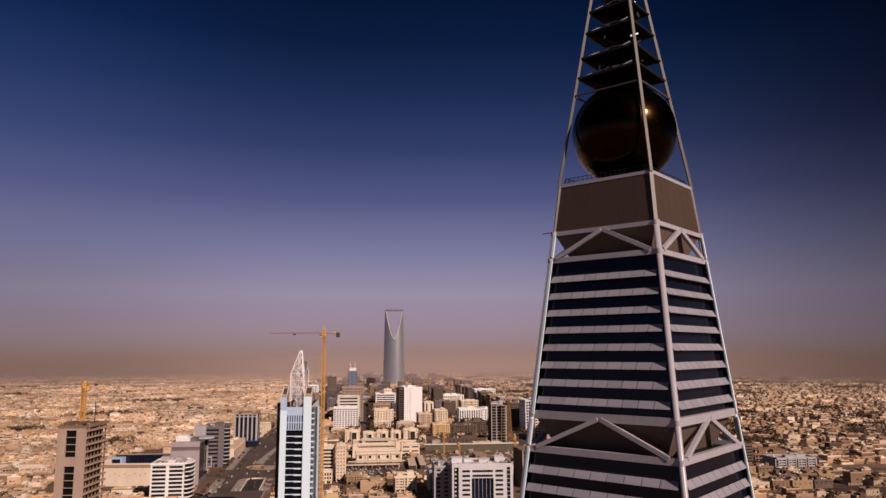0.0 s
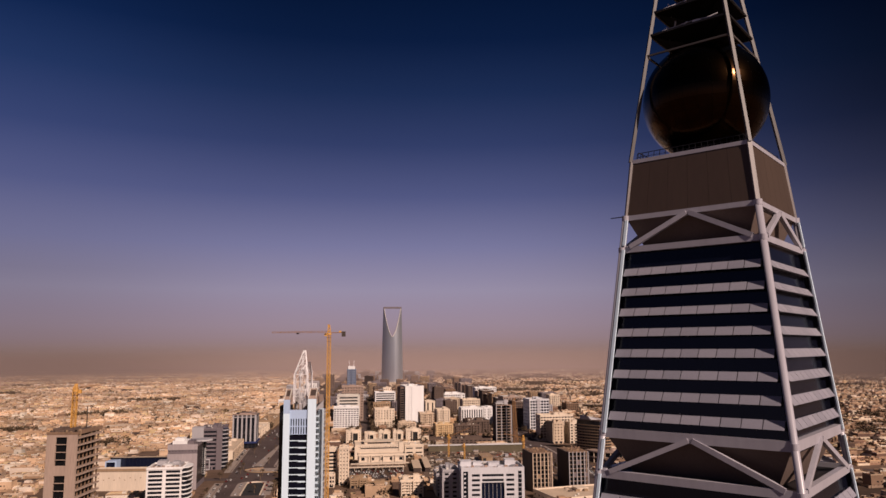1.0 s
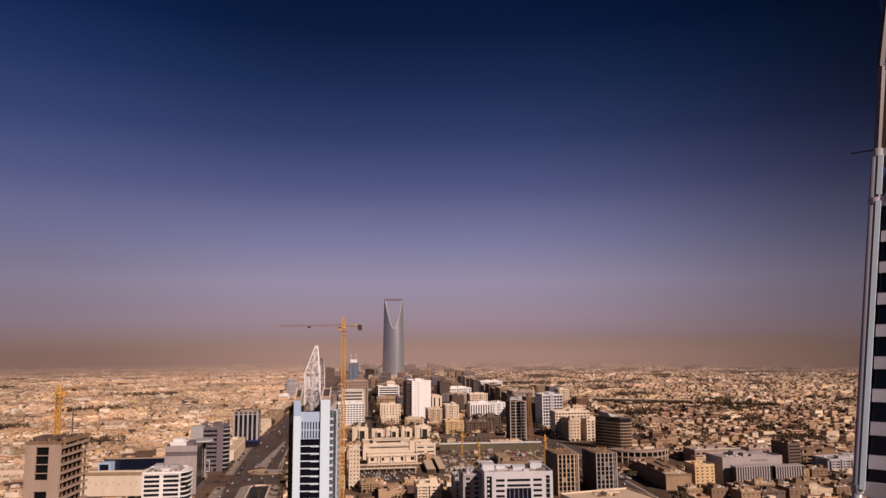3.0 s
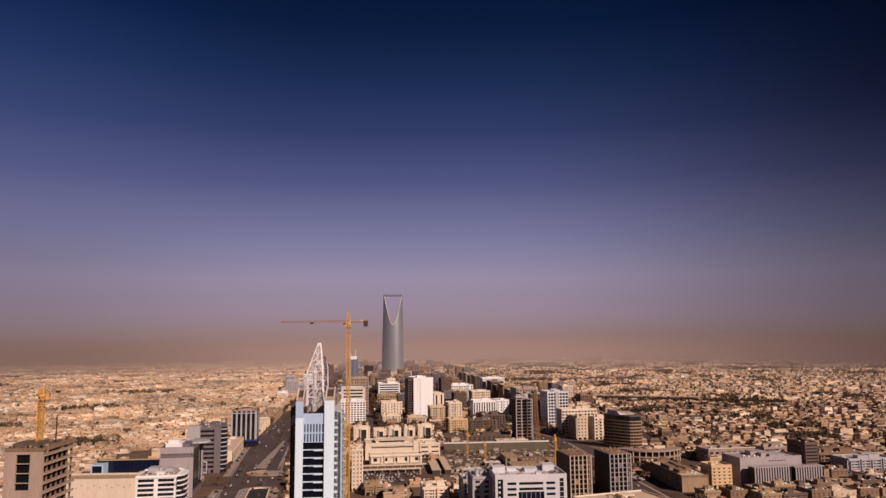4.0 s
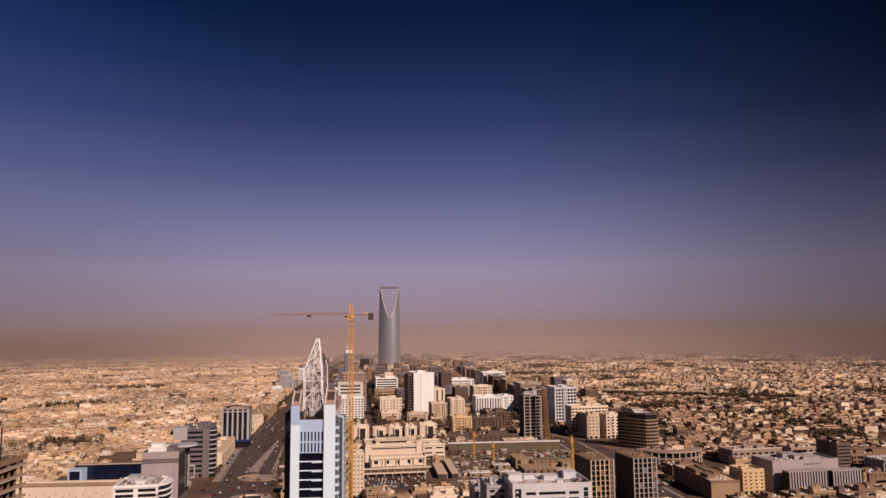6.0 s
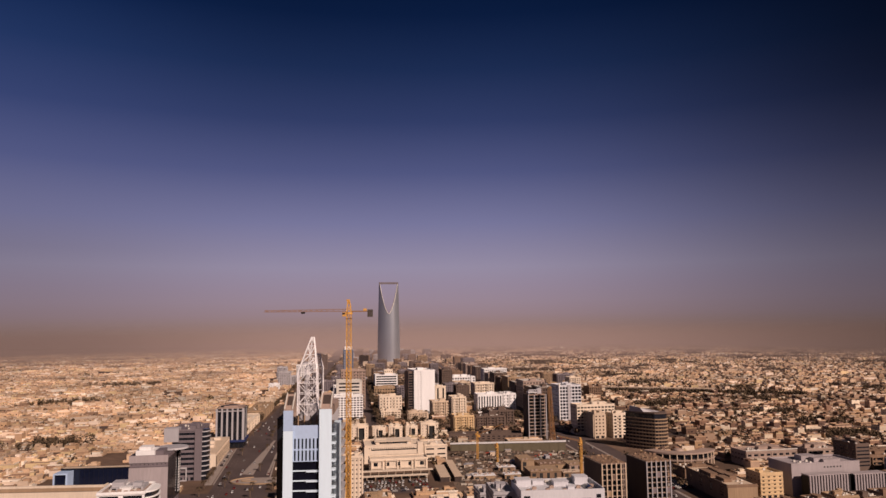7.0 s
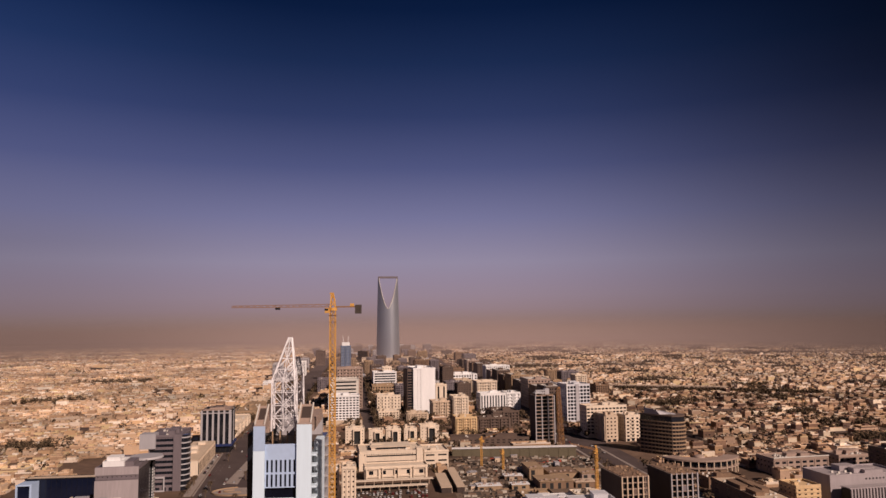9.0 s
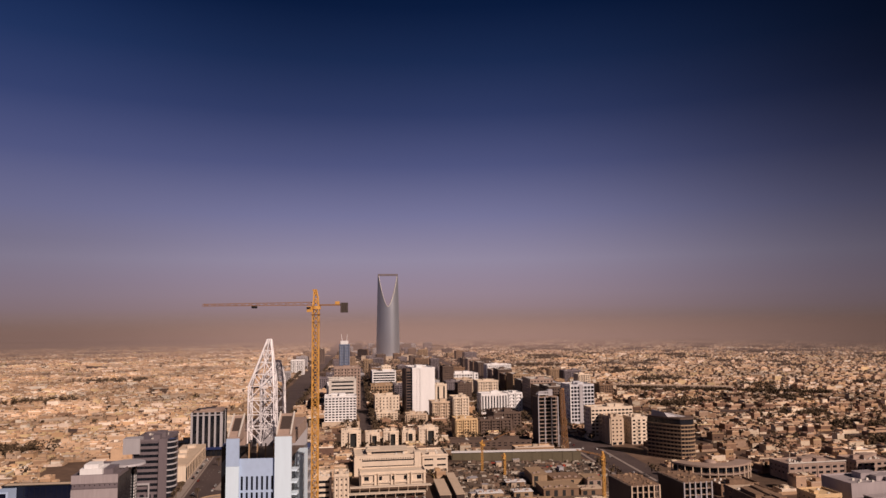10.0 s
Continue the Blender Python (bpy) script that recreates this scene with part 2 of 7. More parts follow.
M_BLUE = mat("blue_panel", (0.018, 0.03, 0.11), 0.5, var=0.15)
M_SLATE = mat("hazy_blue_glazing", (0.15, 0.195, 0.29), 0.35, var=0.15)
M_PIT = mat("churned_earth", (0.17, 0.122, 0.09), 0.95, var=0.45, scale=0.05, fine=0.5, spec=0.2)
M_RUBBLE = mat("mixed_rubble", (0.3, 0.25, 0.2), 0.9, var=0.2, scale=0.3, pick="island",
               spread=[(0.30, 0.22, 0.15), (0.55, 0.47, 0.38), (0.12, 0.09, 0.07), (0.20, 0.15, 0.11), (0.16, 0.12, 0.09), (0.42, 0.32, 0.22), (0.26, 0.19, 0.14), (0.50, 0.43, 0.35), (0.10, 0.08, 0.065), (0.22, 0.13, 0.09)])
M_DEBRIS = mat("site_debris", (0.2, 0.15, 0.1), 0.9, var=0.3, scale=0.3, pick="island",
               spread=[(0.14, 0.10, 0.07), (0.36, 0.30, 0.24), (0.08, 0.06, 0.045), (0.11, 0.08, 0.06), (0.20, 0.13, 0.09), (0.07, 0.055, 0.045), (0.16, 0.11, 0.08), (0.50, 0.45, 0.38), (0.10, 0.07, 0.055)])
M_TANK = mat("pale_tank", (0.62, 0.58, 0.52), 0.6, var=0.15)


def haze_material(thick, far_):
    """Dust haze painted as the glow of a sheet: dense by the ground, thinning upwards to nothing."""
    m = bpy.data.materials.new("painted_dust_haze")
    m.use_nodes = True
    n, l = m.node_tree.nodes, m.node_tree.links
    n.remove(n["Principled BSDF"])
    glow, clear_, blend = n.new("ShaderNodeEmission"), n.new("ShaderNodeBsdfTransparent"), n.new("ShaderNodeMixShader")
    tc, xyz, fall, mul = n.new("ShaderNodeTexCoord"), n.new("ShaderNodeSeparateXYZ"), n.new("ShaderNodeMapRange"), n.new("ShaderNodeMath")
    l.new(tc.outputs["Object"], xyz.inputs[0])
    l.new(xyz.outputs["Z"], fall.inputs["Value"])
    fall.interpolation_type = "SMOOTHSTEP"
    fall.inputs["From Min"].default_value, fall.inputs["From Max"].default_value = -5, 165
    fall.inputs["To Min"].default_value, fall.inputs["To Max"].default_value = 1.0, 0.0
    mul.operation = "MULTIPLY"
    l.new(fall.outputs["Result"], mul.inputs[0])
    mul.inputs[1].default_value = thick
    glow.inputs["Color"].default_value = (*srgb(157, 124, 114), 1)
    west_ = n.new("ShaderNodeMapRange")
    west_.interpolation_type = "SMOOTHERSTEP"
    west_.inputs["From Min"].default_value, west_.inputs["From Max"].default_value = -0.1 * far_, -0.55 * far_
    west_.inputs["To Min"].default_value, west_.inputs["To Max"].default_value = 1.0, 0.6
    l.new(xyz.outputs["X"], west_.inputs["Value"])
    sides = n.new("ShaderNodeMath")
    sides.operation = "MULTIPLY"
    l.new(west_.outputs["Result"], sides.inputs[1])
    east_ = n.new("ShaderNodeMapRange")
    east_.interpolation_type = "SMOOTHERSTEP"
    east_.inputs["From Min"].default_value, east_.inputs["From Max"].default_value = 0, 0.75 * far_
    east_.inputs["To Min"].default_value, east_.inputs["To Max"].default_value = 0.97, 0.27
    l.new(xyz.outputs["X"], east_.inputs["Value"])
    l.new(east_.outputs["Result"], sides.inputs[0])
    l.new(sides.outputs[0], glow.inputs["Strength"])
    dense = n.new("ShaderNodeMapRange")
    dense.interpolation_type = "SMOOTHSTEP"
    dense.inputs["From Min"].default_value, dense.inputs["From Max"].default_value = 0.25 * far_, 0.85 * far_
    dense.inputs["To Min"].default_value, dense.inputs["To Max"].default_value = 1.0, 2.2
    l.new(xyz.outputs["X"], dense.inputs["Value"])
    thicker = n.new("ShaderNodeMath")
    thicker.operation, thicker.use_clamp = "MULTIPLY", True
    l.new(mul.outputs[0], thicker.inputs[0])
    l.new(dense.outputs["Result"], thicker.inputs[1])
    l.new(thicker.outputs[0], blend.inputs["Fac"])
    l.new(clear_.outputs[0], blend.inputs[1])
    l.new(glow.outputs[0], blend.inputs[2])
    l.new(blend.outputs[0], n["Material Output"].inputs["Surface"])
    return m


# ---- builders ----
class Shape:
    """Collects quads and solids, and becomes one mesh."""

    def __init__(self):
        self.v, self.f = [], []

    def face(self, *pts):
        k = len(self.v)
        self.v += [tuple(p) for p in pts]
        self.f.append(tuple(range(k, k + len(pts))))
        return self

    def hexa(self, low, top):
        """A solid between two rings of points, both counter-clockwise from above."""
        k, n = len(self.v), len(low)
        self.v += [tuple(p) for p in low] + [tuple(p) for p in top]
        self.f.append(tuple(k + i for i in reversed(range(n))))
        self.f.append(tuple(k + n + i for i in range(n)))
        for i in range(n):
            j = (i + 1) % n
            self.f.append((k + i, k + j, k + n + j, k + n + i))
        return self

    def box(self, x0, y0, z0, x1, y1, z1):
        ring = [(x0, y0), (x1, y0), (x1, y1), (x0, y1)]
        return self.hexa([(x, y, z0) for x, y in ring], [(x, y, z1) for x, y in ring])

    def beam(self, p, q, w, h=None, up=(0, 0, 1)):
        """A bar from p to q, w wide and h high."""
        p, q, h = Vector(p), Vector(q), h or w
        d = (q - p).normalized()
        up = Vector(up) if abs(d.dot(Vector(up))) < 0.98 else Vector((0, 1, 0))
        s = d.cross(up).normalized()
        u = s.cross(d)
        off = [s * (a * w / 2) + u * (b * h / 2) for a, b in ((-1, -1), (1, -1), (1, 1), (-1, 1))]
        return self.hexa([p + o for o in off], [q + o for o in off])

    def tube(self, x, y, z0, z1, r, n=12, r1=None):
        r1 = r if r1 is None else r1
        a = [2 * math.pi * i / n for i in range(n)]
        return self.hexa([(x + r * math.cos(t), y + r * math.sin(t), z0) for t in a], [(x + r1 * math.cos(t), y + r1 * math.sin(t), z1) for t in a])

    def mesh(self, name, material, smooth=False):
        me = bpy.data.meshes.new(name)
        me.from_pydata(self.v, [], self.f)
        if name in ("wall", "front_wall", "slotted_panel", "balcony", "roof_edge", "canopy"):
            bm = bmesh.new()
            bm.from_mesh(me)
            bmesh.ops.remove_doubles(bm, verts=bm.verts, dist=0.0005)
            bm.to_mesh(me)
            bm.free()
        if material:
            me.materials.append(material)
        if smooth:
            me.shade_smooth()
        return me


def thing(name, label, category, m, group="", kind=""):
    """An empty at the base of a thing, which holds its parts."""
    ob = new(name)
    ob.matrix_world = m
    return tagged(ob, label, category, group, kind)


def part(name, shape, material, parent, label="", m=None, smooth=False):
    """One mesh under a thing or a part."""
    me = shape if isinstance(shape, bpy.types.Mesh) else shape.mesh(name, material, smooth)
    ob = new(name, me)
    ob.parent = parent
    if m is not None:
        ob.matrix_local = m
    return tagged(ob, label)


def solo(name, shape, material, label="", category="", kind="", m=None, group="", smooth=False):
    """A thing or a piece of the setting that is one mesh."""
    ob = new(name, shape.mesh(name, material, smooth))
    if m is not None:
        ob.matrix_world = m
    return tagged(ob, label, category, group, kind)


def wall_face(shape, m, width, z0, z1, cols, rows, ww, wh, depth=0.35, sill=None):
    """A wall in the plane of m's x and z, facing m's -y, with cols x rows openings through it of ww x wh (shares of a cell);
    returns the pose and size of the pane at the back of each opening."""
    cw, ch, panes = width / cols, (z1 - z0) / rows, []
    P = lambda x, y, z: m @ Vector((x, y, z))
    for i in range(cols):
        for j in range(rows):
            xa, xb, za, zb = i * cw, (i + 1) * cw, z0 + j * ch, z0 + (j + 1) * ch
            a, b = xa + cw * (1 - ww) / 2, xb - cw * (1 - ww) / 2
            c = za + ch * ((1 - wh) / 2 if sill is None else sill)
            d = c + ch * wh
            k = len(shape.v)
            for x, z in ((xa, za), (xb, za), (xb, zb), (xa, zb)):
                shape.v.append(tuple(P(x, 0, z)))
            for y in (0, depth):
                for x, z in ((a, c), (b, c), (b, d), (a, d)):
                    shape.v.append(tuple(P(x, y, z)))
            for s in range(4):
                t = (s + 1) % 4
                shape.f.append((k + s, k + t, k + 4 + t, k + 4 + s))
                shape.f.append((k + 4 + s, k + 4 + t, k + 8 + t, k + 8 + s))
            panes.append((m @ Matrix.Translation((a, depth, c)), b - a, d - c))
    return panes


PANE = {}


def pane_mesh(w, h, material):
    """A pane with a slim frame bar, shared by all panes of one size."""
    key = (round(w, 2), round(h, 2), material.name)
    if key not in PANE:
        s = Shape().box(-0.02, -0.02, -0.02, w + 0.02, 0.1, h + 0.02)
        if w > 1.0:
            s.box(w / 2 - 0.06, -0.08, 0, w / 2 + 0.06, -0.02, h)
        PANE[key] = s.mesh("window", material)
    return PANE[key]


FOOT = []


def building(name, label, x, y, w, d, h, rz=8, wall=M_BEIGE, glass=M_WINDOW, front=(6, 6, 0.5, 0.5), side=(6, 6, 0.5, 0.5), back=False,
             single=True, z0=4.0, parapet=1.2, roof=2, base=True, group="", category="building", seed=1, relief=""):
    """A block whose front-left corner stands at x, y, with openings on the front and both sides, a parapet and roof huts.
    front, side: columns, rows, and the opening's share of a cell across and up."""
    c_, s_ = math.cos(radians(rz)), math.sin(radians(rz))
    FOOT.append((x + (w * c_ - d * s_) / 2, y + (w * s_ + d * c_) / 2, w / 2, d / 2, c_, s_))
    rnd = random.Random(seed * 7919 + int(x * 13 + y * 7))
    b = thing(name, label, category, pose(x, y, 0, 0, 0, rz), group)
    s, panes, relief_ = Shape(), [], []
    top = h - 0.9
    look_ = rnd.choice((("plain", "bays"), ("bands", "bands"), ("piers", "bays"), ("balconies", "balconies"), ("piers", "piers"), ("bays", "bays"), ("plain", "bays")))
    cornice = rnd.random() < 0.5
    look_ = (relief, relief) if relief else look_
    faces = [(Matrix.Identity(4), w, front), (Matrix.Translation((w, 0, 0)) @ Matrix.Rotation(math.pi / 2, 4, "Z"), d, side),
             (Matrix.Translation((0, d, 0)) @ Matrix.Rotation(-math.pi / 2, 4, "Z"), d, side)]
    for m, length, (c, r, ww, wh) in faces:
        P = lambda u, z: m @ Vector((u, 0, z))
        panes += wall_face(s, m, length, z0, top, c, r, ww, wh)
        s.face(P(0, 0), P(length, 0), P(length, z0), P(0, z0))
        s.face(P(0, top), P(length, top), P(length, h), P(0, h))
        style = look_[1] if m is faces[0][0] else look_[0]
        B = lambda ua, ub, za, zb, o, kind_: relief_.append((kind_, Shape().hexa([m @ Vector(p) for p in ((ua, -o, za), (ub, -o, za), (ub, -0.003, za), (ua, -0.003, za))],
                                                                                 [m @ Vector(p) for p in ((ua, -o, zb), (ub, -o, zb), (ub, -0.003, zb), (ua, -0.003, zb))])))
        if style == "piers" and c > 2:
            for i in range(0, c + 1, 1 if c < 7 else 2):
                u = min(max(length * i / c - 0.35, 0.02), length - 0.72)
                B(u, u + 0.7, z0 * 0.5, top + 0.3, 0.5, "pier")
        elif style == "bays" and c > 3:
            n = 2 if length < 26 else 3 if length < 42 else 4
            for i in range(n):
                ua, ub = length * (i + 0.08) / n, length * (i + 0.92) / n
                tops = top + (0.9 if i % 2 else 0.2)
                for e in (ua, ub - 0.9):
                    B(e, e + 0.9, z0 * 0.4, tops, 1.5, "bay_post")
                for j in range(r + 1):
                    zz = z0 + (top - z0) * j / r
                    B(ua + 0.9, ub - 0.9, zz - 0.45, min(zz + 0.75, tops), 1.1, "balcony")
        elif style == "bands" and r > 2:
            for j in range(0, r + 1, 1 if r < 6 else 2):
                zz = z0 + (top - z0) * j / r
                B(0.02, length - 0.02, zz - 0.3, zz + 0.3, 0.4, "floor_band")
        elif style == "balconies" and c > 3 and r > 2:
            for i in range(1, c - 1, 3):
                for j in range(r):
                    zz = z0 + (top - z0) * j / r
                    B(length * (i + 0.02) / c, length * (i + 0.98) / c, zz, zz + 1.1, 1.1, "balcony")
        if cornice:
            B(-0.3, length + 0.3, top + 0.1, h + 0.2, 0.55, "cornice")
    s.face((w, d, 0), (0, d, 0), (0, d, h), (w, d, h))
    s.face((0, 0, h - 0.3), (w, 0, h - 0.3), (w, d, h - 0.3), (0, d, h - 0.3))
    part("wall", s, wall, b)
    if single and y < 700:
        for kind_, piece in relief_:
            part(kind_, piece, wall, b)
    elif relief_:
        joined = Shape()
        for kind_, piece in relief_:
            k = len(joined.v)
            joined.v += piece.v
            joined.f += [tuple(k + i for i in f) for f in piece.f]
        tagged(part("facade_relief", joined, wall, b), kind="stuff")
    t = 0.35
    rim = Shape()
    rim.box(-0.1, -0.1, h, w + 0.1, t, h + parapet).box(-0.1, d - t, h, w + 0.1, d + 0.1, h + parapet)
    rim.box(-0.1, t, h, t, d - t, h + parapet).box(w - t, t, h, w + 0.1, d - t, h + parapet)
    part("parapet", rim, wall, b)
    if single and y < 930:
        for m, pw, ph in panes:
            part("window", pane_mesh(pw, ph, glass), None, b, m=m)
    else:
        g = Shape()
        for m, pw, ph in panes:
            g.face(*(m @ Vector(p) for p in ((0, -0.01, 0), (pw, -0.01, 0), (pw, -0.01, ph), (0, -0.01, ph))))
        tagged(part("glazing", g, glass, b), kind="stuff")
    if base and single and y < 930:
        g = Shape()
        n = max(2, int(w / 5))
        for i in range(n):
            g.box((i + 0.2) * w / n, -0.06, 0.3, (i + 0.8) * w / n, 0.05, z0 - 0.8)
        tagged(part("shopfront", g, M_GLASS, b), kind="stuff")
    for i in range(roof):
        rw, rd, rh = rnd.uniform(0.15, 0.3) * w, rnd.uniform(0.15, 0.3) * d, rnd.uniform(2.2, 4.0)
        rx, ry = rnd.uniform(0.1, 0.6) * w, rnd.uniform(0.1, 0.6) * d
        part("roof_hut", Shape().box(rx, ry, h - 0.35, rx + rw, ry + rd, h + rh).box(rx - 0.2, ry - 0.2, h + rh, rx + rw + 0.2, ry + rd + 0.2, h + rh + 0.25), wall, b)
    units = Shape()
    for i in range(3 * roof):
        rx, ry = rnd.uniform(0.08, 0.85) * w, rnd.uniform(0.08, 0.85) * d
        unit = Shape() if single and y < 930 else units
        unit.box(rx, ry, h - 0.35, rx + 1.8, ry + 1.3, h + 1.2).tube(rx + 0.9, ry + 0.65, h + 1.2, h + 1.4, 0.5, 8)
        if unit is not units:
            part("cooling_unit", unit, M_TANK, b)
    if units.v:
        tagged(part("roof_plant", units, M_TANK, b), kind="stuff")
    return b


def lattice(shape, rings, bar, brace, cross=True):
    """A framework: legs through the rings of four points, hoops, and diagonals on each side."""
    for lo, hi in zip(rings, rings[1:]):
        for i in range(4):
            j = (i + 1) % 4
            shape.beam(lo[i], hi[i], bar)
            shape.beam(hi[i], hi[j], brace)
            shape.beam(lo[i], hi[j], brace)
            if cross:
                shape.beam(lo[j], hi[i], brace)
    return shape


def diamond_lattice(rings, bar, brace):
    """A framework with a post in the middle of each side and braces that meet on it, up and down by turns."""
    s = Shape()
    for n, (lo, hi) in enumerate(zip(rings, rings[1:])):
        for i in range(4):
            j = (i + 1) % 4
            a, b, c, d = (Vector(p) for p in (lo[i], lo[j], hi[i], hi[j]))
            ml, mh = (a + b) / 2, (c + d) / 2
            s.beam(a, c, bar)
            s.beam(c, d, brace)
            s.beam(ml, mh, brace)
            for p, q in (((a, mh), (b, mh)) if n % 2 else ((c, ml), (d, ml))):
                s.beam(p, q, brace)
    return s


def square(x, y, z, r):
    return [(x - r, y - r, z), (x + r, y - r, z), (x + r, y + r, z), (x - r, y + r, z)]


# ---- ground and roads ----
U8 = Vector((-math.sin(radians(8)), math.cos(radians(8)), 0))
R8 = Vector((math.cos(radians(8)), math.sin(radians(8)), 0))
tagged(solo("ground", Shape().box(-9000, -4000, -2, 9000, 16000, 0), M_SAND, kind="structure"), "sandy city ground with dust and stains", "ground")


def strip(shape, a, b, off, width, z):
    """A flat band along the line a to b, off to its right."""
    a, b = Vector(a), Vector(b)
    d = (b - a).normalized()
    r = Vector((d.y, -d.x, 0))
    p = [a + r * (off - width / 2), a + r * (off + width / 2), b + r * (off + width / 2), b + r * (off - width / 2)]
    return shape.face(*[(q.x, q.y, z) for q in p])


def kerb(shape, a, b, off, width, h=0.16):
    a, b = Vector(a), Vector(b)
    d = (b - a).normalized()
    r = Vector((d.y, -d.x, 0))
    return shape.beam(a + r * off + Vector((0, 0, h / 2)), b + r * off + Vector((0, 0, h / 2)), width, h)


AVENUE = ((-250 - 0.1405 * (-900 - 660), -900, 0), (-250 - 0.1405 * (4700 - 660), 4700, 0))
AVE_END = (-284 - 0.0745 * (4700 - 900), 4700, 0)
AVE_MID = (-250 - 0.1405 * (900 - 660), 900, 0)
STREET = ((112 - 0.07 * (-600 - 620), -600, 0), (112 - 0.07 * (4600 - 620), 4600, 0))
LANE = ((-158, 1030, 0), (-228, 1780, 0))
CROSS = [((-900, 640, 0), (700, 690, 0), 16), ((-260, 900, 0), (600, 990, 0), 12), ((-1400, 1010, 0), (900, 1250, 0), 14), ((-350, 330, 0), (500, 400, 0), 18)]
tagged(solo("road", strip(strip(Shape(), AVENUE[0], AVE_MID, 0, 48, 0.03), AVE_MID, AVE_END, 0, 46, 0.036), M_ASPHALT, kind="structure"), "wide dusty asphalt avenue between office blocks", "road")
# the wide second strip is dark asphalt painted as shadow beside the street
tagged(solo("road", strip(strip(Shape(), *STREET, 0, 24, 0.034), (112 - 0.07 * (640 - 620), 640, 0), (112 - 0.07 * (1400 - 620), 1400, 0), 7, 50, 0.03), M_ASPHALT, kind="structure"), "asphalt street with a wide dark apron painted as shade", "road")
tagged(solo("road", strip(Shape(), *LANE, 0, 17, 0.04), M_ASPHALT, kind="structure"), "narrow shaded asphalt lane between blocks", "road")
for n, (a, b, wide) in enumerate(CROSS):
    tagged(solo("road", strip(Shape(), a, b, 0, wide, 0.012 + 0.004 * n), M_ASPHALT, kind="structure"), "dusty asphalt side street", "road")


def mid_avenue(y):
    """The avenue's middle line."""
    return -250 - 0.1405 * (y - 660) if y < 900 else -284 - 0.0745 * (y - 900)


med = Shape()
NEAR_AVENUE = ((-250 - 0.1405 * (450 - 660), 450, 0), (-250 - 0.1405 * (640 - 660), 640, 0))
FAR_AVENUE = ((-250 - 0.1405 * (705 - 660), 705, 0), (-250 - 0.1405 * (900 - 660), 900, 0))
for line in (NEAR_AVENUE, FAR_AVENUE):
    for off in (-24.5, 24.5):
        kerb(med, *line, off, 1.4, 0.18)
for ya, yb in ((470, 646), (672, 900)):
    for off in (-13.5, 13.5):
        kerb(med, (112 - 0.07 * (ya - 620), ya, 0), (112 - 0.07 * (yb - 620), yb, 0), off, 3.0, 0.16)
tagged(solo("kerb", med, M_KERB, kind="structure"), "dusty concrete kerbs along the avenue", "kerb")


side = Shape()
for ya, yb in ((470, 640), (705, 895)):
    a, b = Vector((mid_avenue(ya), ya, 0)), Vector((mid_avenue(yb), yb, 0))
    n_ = int((yb - ya) / 6)
    for k in range(n_):
        for off in (-27.6, -31.0):
            kerb(side, a + (b - a) * (k / n_), a + (b - a) * ((k + 0.97) / n_), off, 3.2, 0.15)
tagged(solo("pavement", side, M_KERB, kind="structure"), "dusty slab pavement along the avenue", "pavement")


def island(name, pts, h, material, label):
    """A raised island with the outline pts, counter-clockwise."""
    return tagged(solo(name, Shape().hexa([(x, y, 0) for x, y in pts], [(x, y, h) for x, y in pts]), material, kind="structure"), label, "median")


island("median", [(-266, 747), (-254, 743), (-272.5, 950), (-275, 950)], 0.35, M_KERB, "tapering concrete median along the avenue")
island("median_1", [(-241, 741), (-238.5, 741), (-253, 858), (-254.2, 858)], 0.8, M_KERB, "slim concrete barrier beside a ramp")


def arc(cx, cy, rx, ry, a0, a1, n, turn=8):
    c_, s_ = math.cos(radians(turn)), math.sin(radians(turn))
    out = []
    for k in range(n + 1):
        t = radians(a0 + (a1 - a0) * k / n)
        x, y = rx * math.cos(t), ry * math.sin(t)
        out.append((cx + x * c_ - y * s_, cy + x * s_ + y * c_))
    return out


# crossing deck between the two ramps, with its parapets
deck = arc(-244, 715, 24, 15, 100, 270, 14) + [(-205, 702), (-206, 732)]
island("crossing_deck", deck, 0.25, M_KERB, "pale concrete deck between sunken ramps")
wall_ = Shape()
for p_, q_ in zip(deck, deck[1:]):
    wall_.beam((*p_, 0.6), (*q_, 0.6), 0.7, 1.2)
for p_, q_ in zip(arc(-242, 717, 17, 5, 120, 262, 8), arc(-242, 717, 17, 5, 120, 262, 8)[1:]):
    wall_.beam((*p_, 0.5), (*q_, 0.5), 0.6, 1.0)
tagged(solo("parapet", wall_, M_TAN, kind="structure"), "low parapet round a crossing deck", "parapet")
mk = Shape()
a, b = Vector(AVENUE[0]), Vector(AVENUE[1])
for off in (-19, -15):
    for k in range(34):
        if k % 5 == 3:
            continue
        p = a + (b - a) * ((1440 + k * 14) / (b - a).length)
        strip(mk, p, p + U8 * 4, off, 0.25, 0.05)
tagged(solo("lane_marks", mk, M_MARK, kind="structure"), "worn white lane dashes on asphalt", "road marking")


def on_avenue(x, y):
    return mid_avenue(y) - x


